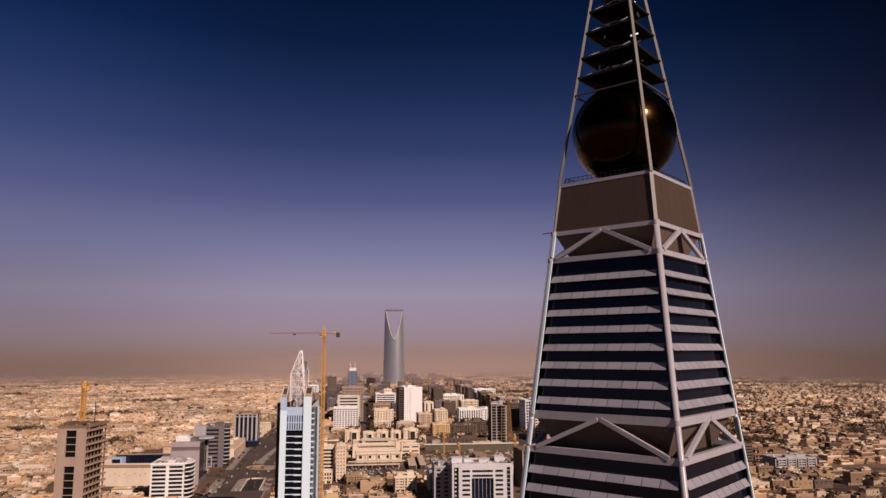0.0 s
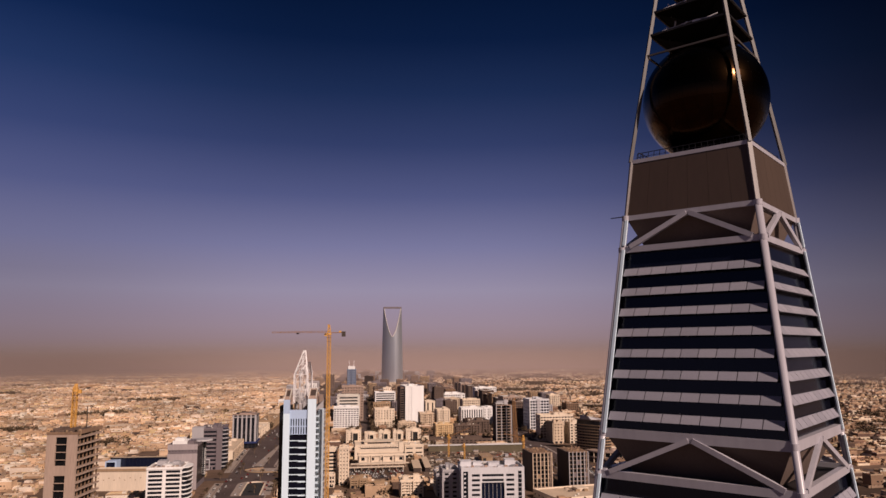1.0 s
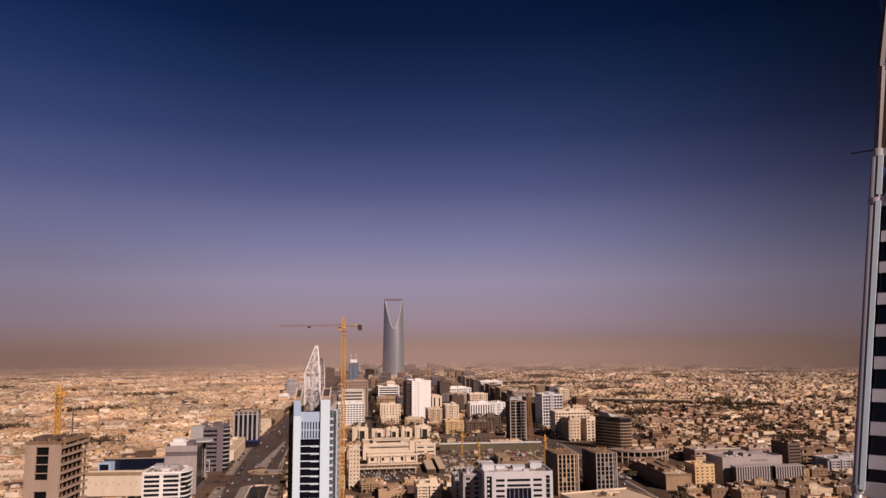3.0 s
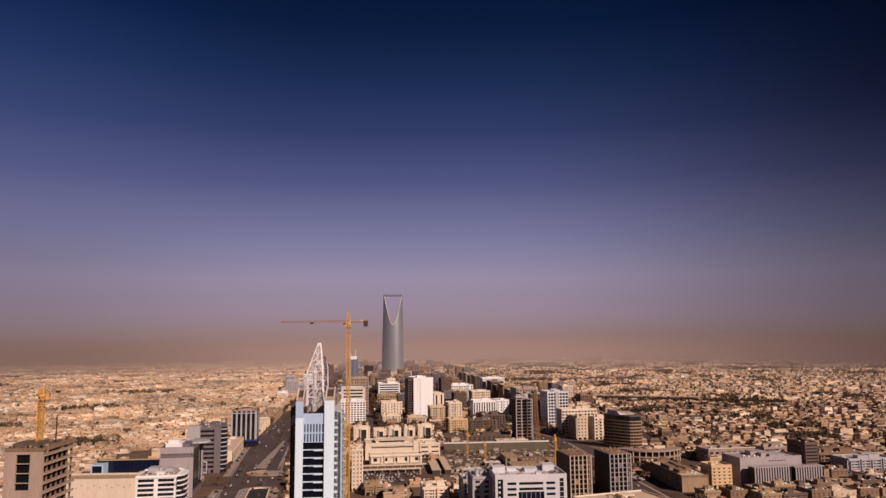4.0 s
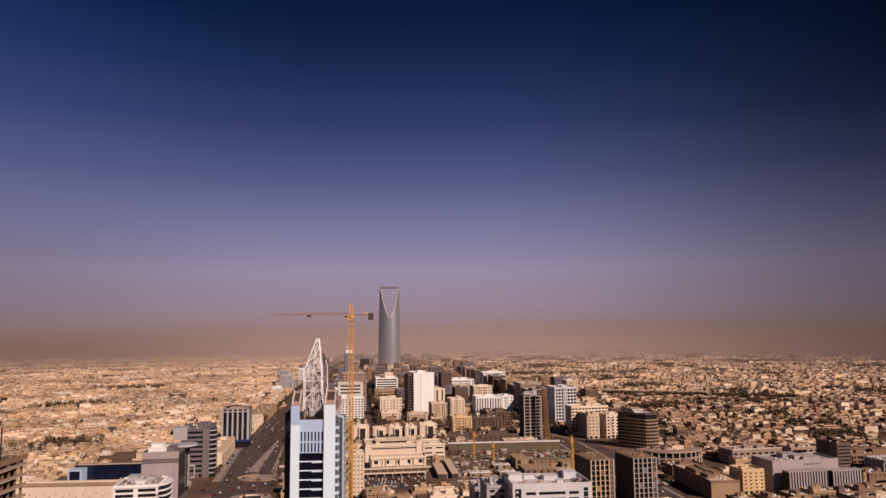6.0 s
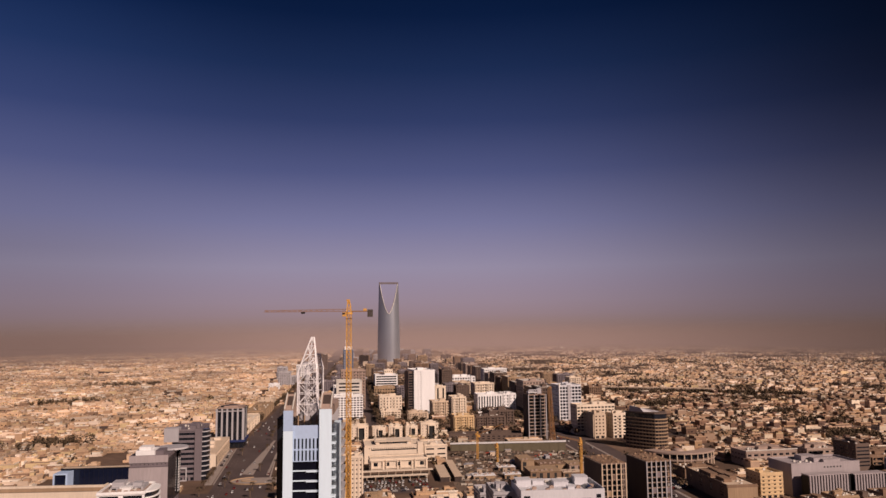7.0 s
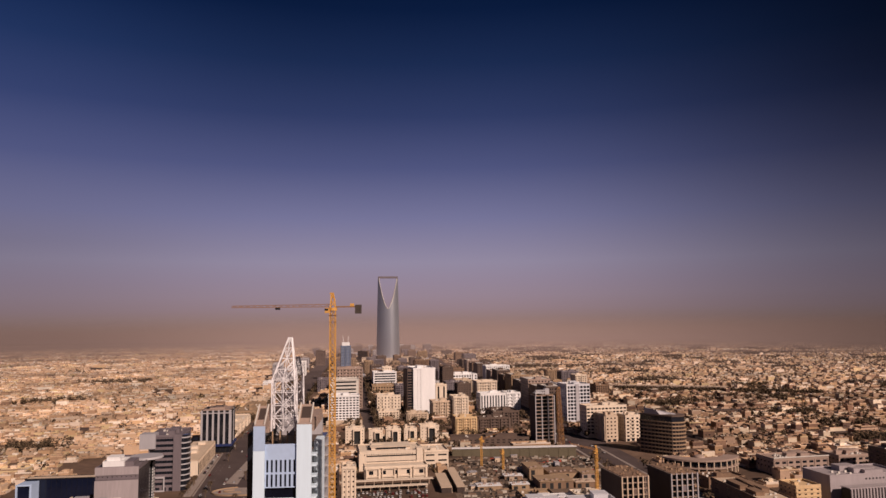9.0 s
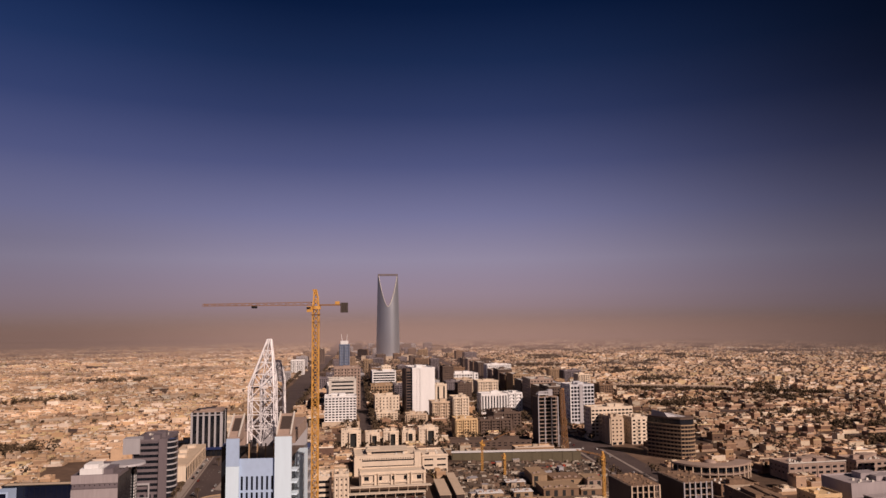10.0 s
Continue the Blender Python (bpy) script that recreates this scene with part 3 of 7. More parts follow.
def underpass(x, y, wide, length):
    """The mouth of a sunken ramp: a horseshoe apron and wall round a flat dark sheet painted as its shade, open to the
    south.
    """
    u = thing("underpass_ramp", "pale horseshoe wall round a sunken road ramp", "ramp", pose(x, y, 0, 0, 0, 8))
    horse = lambda r, l: [(r, -l)] + arc(0, 0, r, r * 0.8, 0, 180, 14, 0) + [(-r, -l)]
    for name, r0, r1, h, material in (("apron", wide / 2, wide / 2 + 9, 0.3, M_KERB), ("parapet", wide / 2 - 0.8, wide / 2, 1.3, M_CREAM)):
        s = Shape()
        ins, out = horse(r0, length), horse(r1, length)
        for k in range(len(ins) - 1):
            ring = [ins[k], ins[k + 1], out[k + 1], out[k]][::-1]
            s.hexa([(px, py, 0.0) for px, py in ring], [(px, py, h) for px, py in ring])
        part(name, s, material, u)
    part("mouth_shade", Shape().face(*[(px, py, 0.09) for px, py in horse(wide / 2 - 0.8, length)]), M_TYRE_SHADE, u, "flat dark sheet painted as the shade of the ramp mouth")


underpass(-236, 632, 19, 60)

# raised road across the flat quarter
via = thing("viaduct", "long pale concrete flyover above low houses", "flyover", Matrix.Identity(4))
va, vb = Vector((185, 1552, 10)), Vector((490, 1439, 10))
part("deck", Shape().beam(va, vb, 13, 2.2), M_TAUPE, via)
vr = Vector(((vb - va).normalized().y, -(vb - va).normalized().x, 0))
for sgn in (-1, 1):
    part("parapet", Shape().beam(va + vr * 5.8 * sgn + Vector((0, 0, 1.3)), vb + vr * 5.8 * sgn + Vector((0, 0, 1.3)), 0.5, 1.6), M_BEIGE, via)
for k in range(22):
    p = va + (vb - va) * ((k + 0.5) / 22)
    part("pier", Shape().box(p.x - 0.9, p.y - 2.5, 0, p.x + 0.9, p.y + 2.5, 9.0), M_CONC, via)

# glowing sheets painted as dust haze over the far city, in depth
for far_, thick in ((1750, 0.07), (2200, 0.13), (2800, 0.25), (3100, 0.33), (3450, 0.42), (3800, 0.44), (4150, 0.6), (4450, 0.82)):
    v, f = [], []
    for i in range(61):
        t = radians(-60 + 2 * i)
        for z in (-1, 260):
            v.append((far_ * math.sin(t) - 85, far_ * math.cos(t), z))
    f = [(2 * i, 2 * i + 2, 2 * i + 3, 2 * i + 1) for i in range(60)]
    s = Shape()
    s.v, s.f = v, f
    tagged(solo("backdrop", s, haze_material(thick, far_), kind="structure"), "glowing sheet painted as brown dust haze over the far city", "haze")


# ---- pyramid tower with the bronze ball ----
def half(z):
    """Half the side of the tower at height z."""
    hd = 16.22 + 0.148 * (174.7 - z) if z < 174.7 else 16.3 - 0.197 * (z - 174.7)
    return hd / math.sqrt(2)


TOWER = thing("pyramid_skyscraper", "tapering grey office tower with louvred dark glass and bronze ball", "skyscraper", pose(-0.35, 0, 0, 0, 0, -40.76))
Z_TOP, Z_BOX, Z_UP, Z_LOW, Z_LOW2, Z_B, Z_B2 = 174.7, 163.3, 157.0, 122.4, 115.0, 72.0, 65.0
SIDES = [Matrix.Rotation(k * math.pi / 2, 4, "Z") for k in range(4)]
for sx, sy in ((-1, -1), (1, -1), (1, 1), (-1, 1)):
    P = lambda z, o=0.0: Vector((sx * (half(z) + o), sy * (half(z) + o), z))
    a_ = [2 * math.pi * i / 20 for i in range(20)]
    col = Shape().hexa(*[[P(z, -0.2) + Vector((0.62 * math.cos(t), 0.62 * math.sin(t), 0)) for t in a_] for z in (0, Z_BOX)])
    part("corner_column", col, M_COLUMN, TOWER, smooth=True)
    for z in (Z_B2, Z_B, Z_LOW2, Z_LOW, Z_UP, Z_BOX):
        part("column_collar", Shape().hexa(*[[P(z, -0.2) + Vector((0.74 * math.cos(t), 0.74 * math.sin(t), dz)) for t in a_] for dz in (-0.5, 0.5)]), M_COLUMN, TOWER)
    part("crown_corner", Shape().beam(P(Z_BOX, -0.35), P(Z_TOP, -0.35), 0.8, 0.8, (sx, sy, 0)), M_CORNER, TOWER)
    part("mast_leg", Shape().beam(P(Z_TOP, -0.1), P(250, -0.1), 0.62, 0.62, (sx, sy, 0)), M_MAST, TOWER)
for k, R in enumerate(SIDES):
    F = lambda u, o, z: R @ Vector((u * half(z), -half(z) + o, z))
    for za, zb in ((0, Z_B2), (Z_B, Z_LOW2), (Z_LOW, Z_UP)):
        part("glazing", Shape().face(F(-1, 0.9, za), F(1, 0.9, za), F(1, 0.9, zb), F(-1, 0.9, zb)), M_TINTED, TOWER)
    for z, hgt, deep in ((Z_TOP, 0.75, 0.9), (Z_BOX, 0.95, 0.9), (Z_UP, 1.15, 1.0), (Z_LOW, 1.7, 1.1), (Z_LOW2, 1.4, 1.1), (Z_B, 1.7, 1.1), (Z_B2, 1.4, 1.1)):
        part("edge_beam", Shape().beam(F(-0.97, 0.45, z), F(0.97, 0.45, z), deep, hgt), M_COLUMN, TOWER)
    for za, zb in ((Z_UP, Z_BOX), (Z_LOW2, Z_LOW), (Z_B2, Z_B)):
        for s in (-1, 1):
            part("brace", Shape().beam(F(0.86 * s, 0.1, za + 0.5), F(0.02 * s, 0.1, zb - 0.3), 0.8, 0.9), M_COLUMN, TOWER)
        lo = [R @ Vector((x * half(za) * 0.72, -half(za) * 0.72, za)) for x in (-1, 1)]
        hi = [R @ Vector((x * half(zb) * 0.96, -half(zb) * 0.96, zb - 0.4)) for x in (-1, 1)]
        part("soffit", Shape().face(lo[0], lo[1], hi[1], hi[0]), M_SOFFIT, TOWER)
        c = R @ Vector((0, 0, za - 0.2))
        part("terrace", Shape().face(F(-1, 0.9, za - 0.2), F(1, 0.9, za - 0.2), c), M_DARK, TOWER)
    # white strips painted as the sunlit edges of the outer columns
    if k < 2:
        for za, zb in ((Z_LOW, Z_UP), (Z_UP + 0.8, Z_BOX - 0.5), (Z_LOW2 + 0.9, Z_LOW - 1.1), (Z_B, Z_LOW2)):
            a_, b_ = ((1 if k else -1) * (1 - 0.75 / half(z)) for z in (za, zb))
            part("sunlit_strip", Shape().beam(F(a_, -0.42, za), F(b_, -0.42, zb), 0.55, 0.3, R @ Vector((0, -1, 0))), M_FIN, TOWER, "white strip painted as the sunlit edge of a column")
    # cladding of the crown, in upright panels
    n = 6
    for i in range(n):
        a, b = -0.955 + 1.91 * i / n, -0.955 + 1.91 * (i + 1) / n
        s = Shape().hexa([F(a, 0.08, Z_BOX + 0.4), F(b - 0.003, 0.08, Z_BOX + 0.4), F(b - 0.003, 0.7, Z_BOX + 0.4), F(a, 0.7, Z_BOX + 0.4)],
                         [F(a, 0.08, Z_TOP - 0.35), F(b - 0.003, 0.08, Z_TOP - 0.35), F(b - 0.003, 0.7, Z_TOP - 0.35), F(a, 0.7, Z_TOP - 0.35)])
        part("cladding_panel", s, M_CLAD, TOWER)
    rail = Shape()
    for i in range(19):
        u = -0.93 + 1.86 * i / 18
        rail.beam(F(u, 1.2, Z_TOP + 0.3), F(u, 1.2, Z_TOP + 1.9), 0.09)
    rail.beam(F(-0.93, 1.2, Z_TOP + 1.9), F(0.93, 1.2, Z_TOP + 1.9), 0.12).beam(F(-0.93, 1.2, Z_TOP + 1.1), F(0.93, 1.2, Z_TOP + 1.1), 0.07)
    part("railing", rail, M_DARK, TOWER)
    # mast levels over the ball: dark decks that sag to a point, with bright rims
    for z in (197.0, 201.5, 206.5, 213.0, 218.5, 224.0, 229.5, 235.0, 240.0):
        part("mast_strut", Shape().beam(F(-1, 0, z), F(1, 0, z), 0.35), M_DARK if z > 198 else M_MAST, TOWER)
        if z > 198:
            c = R @ Vector((0, 0, z - 1.9))
            d = R @ Vector((0, 0, z + 0.9))
            part("mast_deck", Shape().face(F(-0.96, 0, z), F(0.96, 0, z), c).face(F(0.96, 0.1, z + 0.2), F(-0.96, 0.1, z + 0.2), d), M_BLACK, TOWER)
            for s in (-1, 1):
                part("stay", Shape().beam(F(0.97 * s, 0, z), F(0.0, 0.5 * half(z), z + 2.6), 0.16), M_COLUMN, TOWER)
                part("walkway_rail", Shape().beam(F(0.1 + 0.3 * s, 0.3 * half(z), z + 1.5), F(0.3 + 0.4 * s, 0.3 * half(z), z + 1.9), 0.2).beam(F(0.1 + 0.3 * s, 0.3 * half(z), z), F(0.1 + 0.3 * s, 0.3 * half(z), z + 1.5), 0.12), M_STEEL, TOWER)
top = half(Z_TOP) - 0.6
part("crown_deck", Shape().box(-top, -top, Z_TOP - 0.5, top, top, Z_TOP - 0.1), M_DARK, TOWER)
part("crown_floor", Shape().box(-half(Z_BOX) + 1, -half(Z_BOX) + 1, Z_BOX - 0.2, half(Z_BOX) - 1, half(Z_BOX) - 1, Z_BOX + 0.2), M_DARK, TOWER)
rnd = random.Random(3)
for k in range(34):
    z, a = rnd.choice((203.5, 210.5, 217.5, 224.5)) + rnd.uniform(0, 2.5), rnd.uniform(0, 6.283)
    e = half(z) * rnd.uniform(0.5, 0.85)
    u = Vector((math.cos(a), math.sin(a), 0))
    v = Vector((-u.y, u.x, rnd.uniform(-0.2, 0.5)))
    part("mast_fitting", Shape().beam(u * e + Vector((0, 0, z)), u * e + v * rnd.uniform(0.7, 2.2) + Vector((0, 0, z)), rnd.uniform(0.2, 0.4)), M_STEEL, TOWER)
part("mast_core", Shape().tube(0, 0, 200, 262, 1.3, 12, 0.5), M_BLACK, TOWER)
part("spire", Shape().tube(0, 0, 252, 267, 0.7, 10, 0.15), M_COLUMN, TOWER)

# ball: mirror panes in rings on a dark frame
ball = thing("ball", "", "", Matrix.Identity(4))
ball.parent = TOWER
tagged(ball, "large bronze mirror-glass ball")
core = bmesh.new()
bmesh.ops.create_uvsphere(core, u_segments=48, v_segments=24, radius=12.0)
me = bpy.data.meshes.new("ball_frame")
core.to_mesh(me)
core.free()
me.materials.append(M_DARK)
part("ball_frame", me, None, ball, m=Matrix.Translation((0, 0, 187.7)))
nl, nr = 16, 28
for j in range(1, nl - 1):
    e0, e1 = -math.pi / 2 + math.pi * j / nl + 0.0015, -math.pi / 2 + math.pi * (j + 1) / nl - 0.0015
    da = 2 * math.pi / nr
    v, f = [], []
    q = 4
    for r in range(q + 1):
        for c in range(q + 1):
            e, a = e0 + (e1 - e0) * r / q, 0.002 + (da - 0.004) * c / q
            v.append((12.2 * math.cos(e) * math.cos(a), 12.2 * math.cos(e) * math.sin(a), 12.2 * math.sin(e)))
    for r in range(q):
        for c in range(q):
            k = r * (q + 1) + c
            f.append((k, k + 1, k + q + 2, k + q + 1))
    pm = bpy.data.meshes.new("pane")
    pm.from_pydata(v, [], f)
    pm.materials.append(M_BRONZE)
    pm.shade_smooth()
    for i in range(nr):
        if j in (nl - 2, 1) and i % 2:
            continue
        part("pane", pm, None, ball, m=Matrix.Translation((0, 0, 187.7)) @ Matrix.Rotation(i * da, 4, "Z"))
caps = Shape()
part("cap", caps.tube(0, 0, 175.6, 176.1, 2.6, 20).tube(0, 0, 199.2, 199.7, 2.6, 20), M_DARK, ball)

# sunshade louvres, three tilted blades to a panel
LOUVRE = Shape()
for b in range(3):
    y0, z0 = 0.15 - 0.335 * b, -0.585 * b
    LOUVRE.hexa([(0.025, y0 - 0.335, z0 - 0.575), (0.975, y0 - 0.335, z0 - 0.575), (0.975, y0 - 0.255, z0 - 0.535), (0.025, y0 - 0.255, z0 - 0.535)],
                [(0.025, y0, z0), (0.975, y0, z0), (0.975, y0 + 0.08, z0 + 0.02), (0.025, y0 + 0.08, z0 + 0.02)])
for x in (0.03, 0.94):
    LOUVRE.hexa([(x, -0.7, -1.72), (x + 0.03, -0.7, -1.72), (x + 0.03, 0.6, -1.72), (x, 0.6, -1.72)], [(x, 0.12, -0.1), (x + 0.03, 0.12, -0.1), (x + 0.03, 0.6, -0.1), (x, 0.6, -0.1)])
LOUVRE = LOUVRE.mesh("louvre_panel", M_LOUVRE)
rest = Shape()
rows = [153.4 - 3.85 * k for k in range(8)] + [111.6 - 3.85 * k for k in range(10)] + [61.6 - 3.85 * k for k in range(14)]
lv = [tuple(v.co) for v in LOUVRE.vertices]
lf = [tuple(p.vertices) for p in LOUVRE.polygons]
for row, z in enumerate(rows):
    for k, R in enumerate(SIDES):
        span_ = 2 * (half(z) - 1.0)
        for i in range(9):
            m = R @ Matrix.Translation((-half(z) + 1.0 + span_ * i / 9, -half(z) + 0.3, z - 0.14)) @ Matrix.Diagonal((span_ / 9, 1.05, 0.84, 1))
            if k < 2 and row < 13:
                part("louvre_panel", LOUVRE, None, TOWER, m=m)
            else:
                off = len(rest.v)
                rest.v += [tuple(m @ Vector(p)) for p in lv]
                rest.f += [tuple(off + q for q in fc) for fc in lf]
tagged(part("louvre_rows", rest, M_LOUVRE, TOWER), kind="stuff")
part("antenna", Shape().beam((-half(163) - 2.6, -half(163) - 0.4, 163.6), (-half(163) + 0.4, -half(163) - 0.4, 163.6), 0.16), M_DARK, TOWER)


# ---- white office tower with steel lattice spires ----
def white_tower():
    t = thing("office_tower", "white office tower with twin fins and steel lattice crown", "tower", pose(-158.4, 371.5, 0, 0, 0, 2))
    part("fin", Shape().box(0.4, 0, 0, 4.8, 1.2, 93.6), M_FIN, t)
    part("fin_cap", Shape().box(0.4, 0.03, 93.64, 4.8, 1.2, 103), M_PALEBLUE, t, "pale blue fin top")
    part("fin", Shape().box(17.1, 0, 0, 22.9, 1.2, 103.4), M_FIN, t)
    for x0, x1, z in ((0.5, 4.7, 103), (17.3, 22.7, 103.4)):
        rise = lambda y: z + 0.6 + 6.2 * (y - 1.3) / 9.2
        c = Shape().hexa([(x0, 1.3, z - 1), (x1, 1.3, z - 1), (x1, 10.5, z - 1), (x0, 10.5, z - 1)], [(x0, 1.3, rise(1.3)), (x1, 1.3, rise(1.3)), (x1, 10.5, rise(10.5)), (x0, 10.5, rise(10.5))])
        part("crown_box", c, M_TAUPE, t)
        # no hole in the slope: a dark panel is painted as its shade
        ya, yb, xa, xb = 3.6, 9.2, x0 + 0.9, x1 - 0.9
        c = Shape().hexa([(xa, ya, rise(ya) - 0.4), (xb, ya, rise(ya) - 0.4), (xb, yb, rise(yb) - 0.4), (xa, yb, rise(yb) - 0.4)],
                         [(xa, ya, rise(ya) + 0.03), (xb, ya, rise(ya) + 0.03), (xb, yb, rise(yb) + 0.03), (xa, yb, rise(yb) + 0.03)])
        part("crown_shade", c, M_WALL_SHADE, t, "dark panel painted as the shade of an opening")
        c = Shape()
        for xe in (x0, x1 - 0.5):
            c.hexa([(xe, 1.3, rise(1.3)), (xe + 0.5, 1.3, rise(1.3)), (xe + 0.5, 10.5, rise(10.5)), (xe, 10.5, rise(10.5))], [(xe, 1.3, rise(1.3) + 0.7), (xe + 0.5, 1.3, rise(1.3) + 0.7), (xe + 0.5, 10.5, rise(10.5) + 0.7), (xe, 10.5, rise(10.5) + 0.7)])
        part("crown_rim", c, M_TANK, t)
        part("rear_block", Shape().box(x0, 10.6, z - 4, x1, 47, z + 0.5), M_TAUPE, t)
    s = Shape()
    panes = wall_face(s, Matrix.Translation((4.85, 1.0, 0)), 12.2, 79.3, 90.3, 7, 2, 0.45, 0.86, 0.5)
    s.box(4.85, 1.0, 90.3, 17.05, 1.5, 96)
    part("slotted_panel", s, M_PALEBLUE, t)
    for m, w, h in panes:
        part("window", pane_mesh(w, h, M_TINTED), None, t, m=m)
    part("front_glazing", Shape().box(4.85, 2.0, 0, 17.05, 2.4, 79.5), M_TINTED, t)
    for k in range(17):
        z = 74.8 - 4.55 * k
        part("spandrel", Shape().box(4.85, 1.2, z, 17.0, 1.95, z + 0.5), M_FIN, t)
        part("spandrel_end", Shape().box(11.0, 1.3, z - 0.5, 17.0, 1.95, z - 0.004), M_FIN, t)
    part("core", Shape().box(0.8, 2.5, 0, 22.3, 50, 92), M_GLASS, t, "black glass flanks")
    part("glass_wing", Shape().box(-5, 17, 0, 0.05, 46, 97), M_GLASS, t, "dark glass wing")
    part("wing_roof", Shape().box(-5.1, 16.9, 97.02, 0.05, 46.1, 97.5), M_TYRE_SHADE, t)
    part("parapet", Shape().box(0.4, 47.1, 92, 22.6, 50.2, 101), M_LGREY, t)
    for k in range(22):
        z = 91 - 4.1 * k
        part("side_slab", Shape().box(22.35, 2.6, z, 24.6, 7.5, z + 0.6), M_FIN, t)
        part("side_slab", Shape().box(-5.2, 17.2, z, -5.01, 46, z + 0.3), M_DARK, t)
    part("side_wing", Shape().box(22.5, 13, 0, 25.6, 26, 95), M_FIN, t, "pale panelled wing")
    part("wing_glazing", Shape().box(22.5, 26.1, 0, 25.0, 49, 93), M_GLASS, t)
    for k in range(20):
        part("wing_slab", Shape().box(25.0, 31.2, 90 - 4.4 * k, 26.5, 49, 90.8 - 4.4 * k), M_LGREY, t)
    part("roof_deck", Shape().box(0.8, 4.1, 92, 22.3, 47, 92.4), M_SOFFIT, t)
    for k in range(4):
        part("roof_post", Shape().beam((5.6 + 3.0 * k, 14, 92.4), (5.6 + 3.0 * k, 14, 99), 0.5), M_TAN, t)
    for name, x0, x1, y0, y1, zs, za in (("front_spire", 5.0, 14.6, 14, 22, 119.8, 137.0), ("rear_spire", 7.4, 16.3, 25, 31, 121.0, 128.4)):
        rings = []
        for i in range(5):
            z = 99 + (zs - 99) * i / 4
            rings.append([(x0, y0, z), (x1 - 0.1 * i, y0, z), (x1 - 0.1 * i, y1, z), (x0, y1, z)])
        ax = x0 + 0.7 * (x1 - x0)
        lx, rx = rings[-1][0][0], rings[-1][1][0]
        for i in range(1, 5):
            f, z = i / 4, zs + (za - zs) * i / 4
            a, b = lx + (ax - 0.6 - lx) * f, rx + (ax + 0.8 - rx) * f
            ya, yb = y0 + 3.4 * f, y1 - 3.4 * f
            rings.append([(a, ya, z), (b, ya, z), (b, yb, z), (a, yb, z)])
        part(name, diamond_lattice(rings, 0.42, 0.26), M_STEEL, t, "white steel lattice spire")
    return t


white_tower()


# ---- tower cranes ----
def tower_crane(x, y, z0, zj, jib, counter, rz, width=1.1, apex=6.5, lift=0.0, label="ochre lattice tower crane beside a tower", paint=M_CRANE):
    """A mast from z0 to zj, a jib of that length along local -x, a counter-jib along +x."""
    c = thing("tower_crane", label, "crane", pose(x, y, z0, 0, 0, rz))
    h, step = zj - z0, 2.4 * width
    n = max(2, int(h / step))
    part("mast", lattice(Shape(), [square(0, 0, h * i / n, width) for i in range(n + 1)], 0.34 * width, 0.2 * width), paint, c)
    part("slewing_ring", Shape().tube(0, 0, h - 0.6, h + 0.6, 1.6 * width, 14), paint, c)
    part("apex", lattice(Shape(), [square(0, 0, h + 0.6, width), square(0, 0, h + apex * 0.5, width * 0.7), square(-0.3, 0, h + apex, width * 0.35)], 0.42, 0.26), paint, c)
    part("tie_head", Shape().box(-1.2, -0.5, h + apex - 0.5, 0.4, 0.5, h + apex + 0.2), paint, c)
    for wide_, low in ((1.5 * width, h - 2.6), (1.3 * width, h - 5.4)):
        part("platform", Shape().box(-wide_, -wide_, low, wide_, wide_, low + 0.25), M_JIB, c)
    part("base", Shape().box(-3 * width, -3 * width, 0, 3 * width, 3 * width, 0.8), M_CONC, c)
    s, m = Shape(), max(3, int(jib / 2.6))
    for i in range(m):
        f0, f1 = i / m, (i + 1) / m
        q = lambda f, yy, up: (-width - jib * f, yy * (1 - 0.5 * f), h + 0.9 + up * 1.1 * (1 - 0.4 * f) + lift * f)
        for yy in (-0.75, 0.75):
            s.beam(q(f0, yy, 0), q(f1, yy, 0), 0.2)
            s.beam(q(f0, yy, 0), q(f1, 0, 1), 0.1)
            s.beam(q(f0, 0, 1), q(f1, yy, 0), 0.1)
        s.beam(q(f0, 0, 1), q(f1, 0, 1), 0.22)
        s.beam(q(f0, -0.75, 0), q(f0, 0.75, 0), 0.1)
    part("jib", s, M_JIB, c)
    part("trolley", Shape().box(-jib * 0.56 - 0.9, -0.8, h - 0.1 + lift * 0.5, -jib * 0.56 + 0.9, 0.8, h + 0.75 + lift * 0.5), M_DARK, c)
    if counter:
        k = Shape()
        for yy in (-0.8, 0.8):
            k.beam((width, yy, h + 0.9), (counter, yy, h + 0.9), 0.35, 0.5)
        k.box(width, -0.8, h + 0.95, counter, 0.8, h + 1.05)
        part("counter_jib", k, M_JIB, c)
        for i in range(3):
            part("counterweight", Shape().box(counter - 2.6 + 0.9 * i, -1.2, h - 1.9, counter - 1.8 + 0.9 * i, 1.2, h + 1.7), M_WEIGHT, c)
        part("winch", Shape().box(counter - 4.6, -0.8, h + 1.0, counter - 3.0, 0.8, h + 2.2), paint, c)
    cab = part("cab", Shape().box(-width - 2.0, -1.9, h - 1.6, -width - 0.1, -0.1, h + 0.5), paint, c)
    part("cab_window", Shape().box(-width - 2.05, -1.95, h - 0.6, -width - 0.6, -1.91, h + 0.2), M_GLASS, cab)
    return c


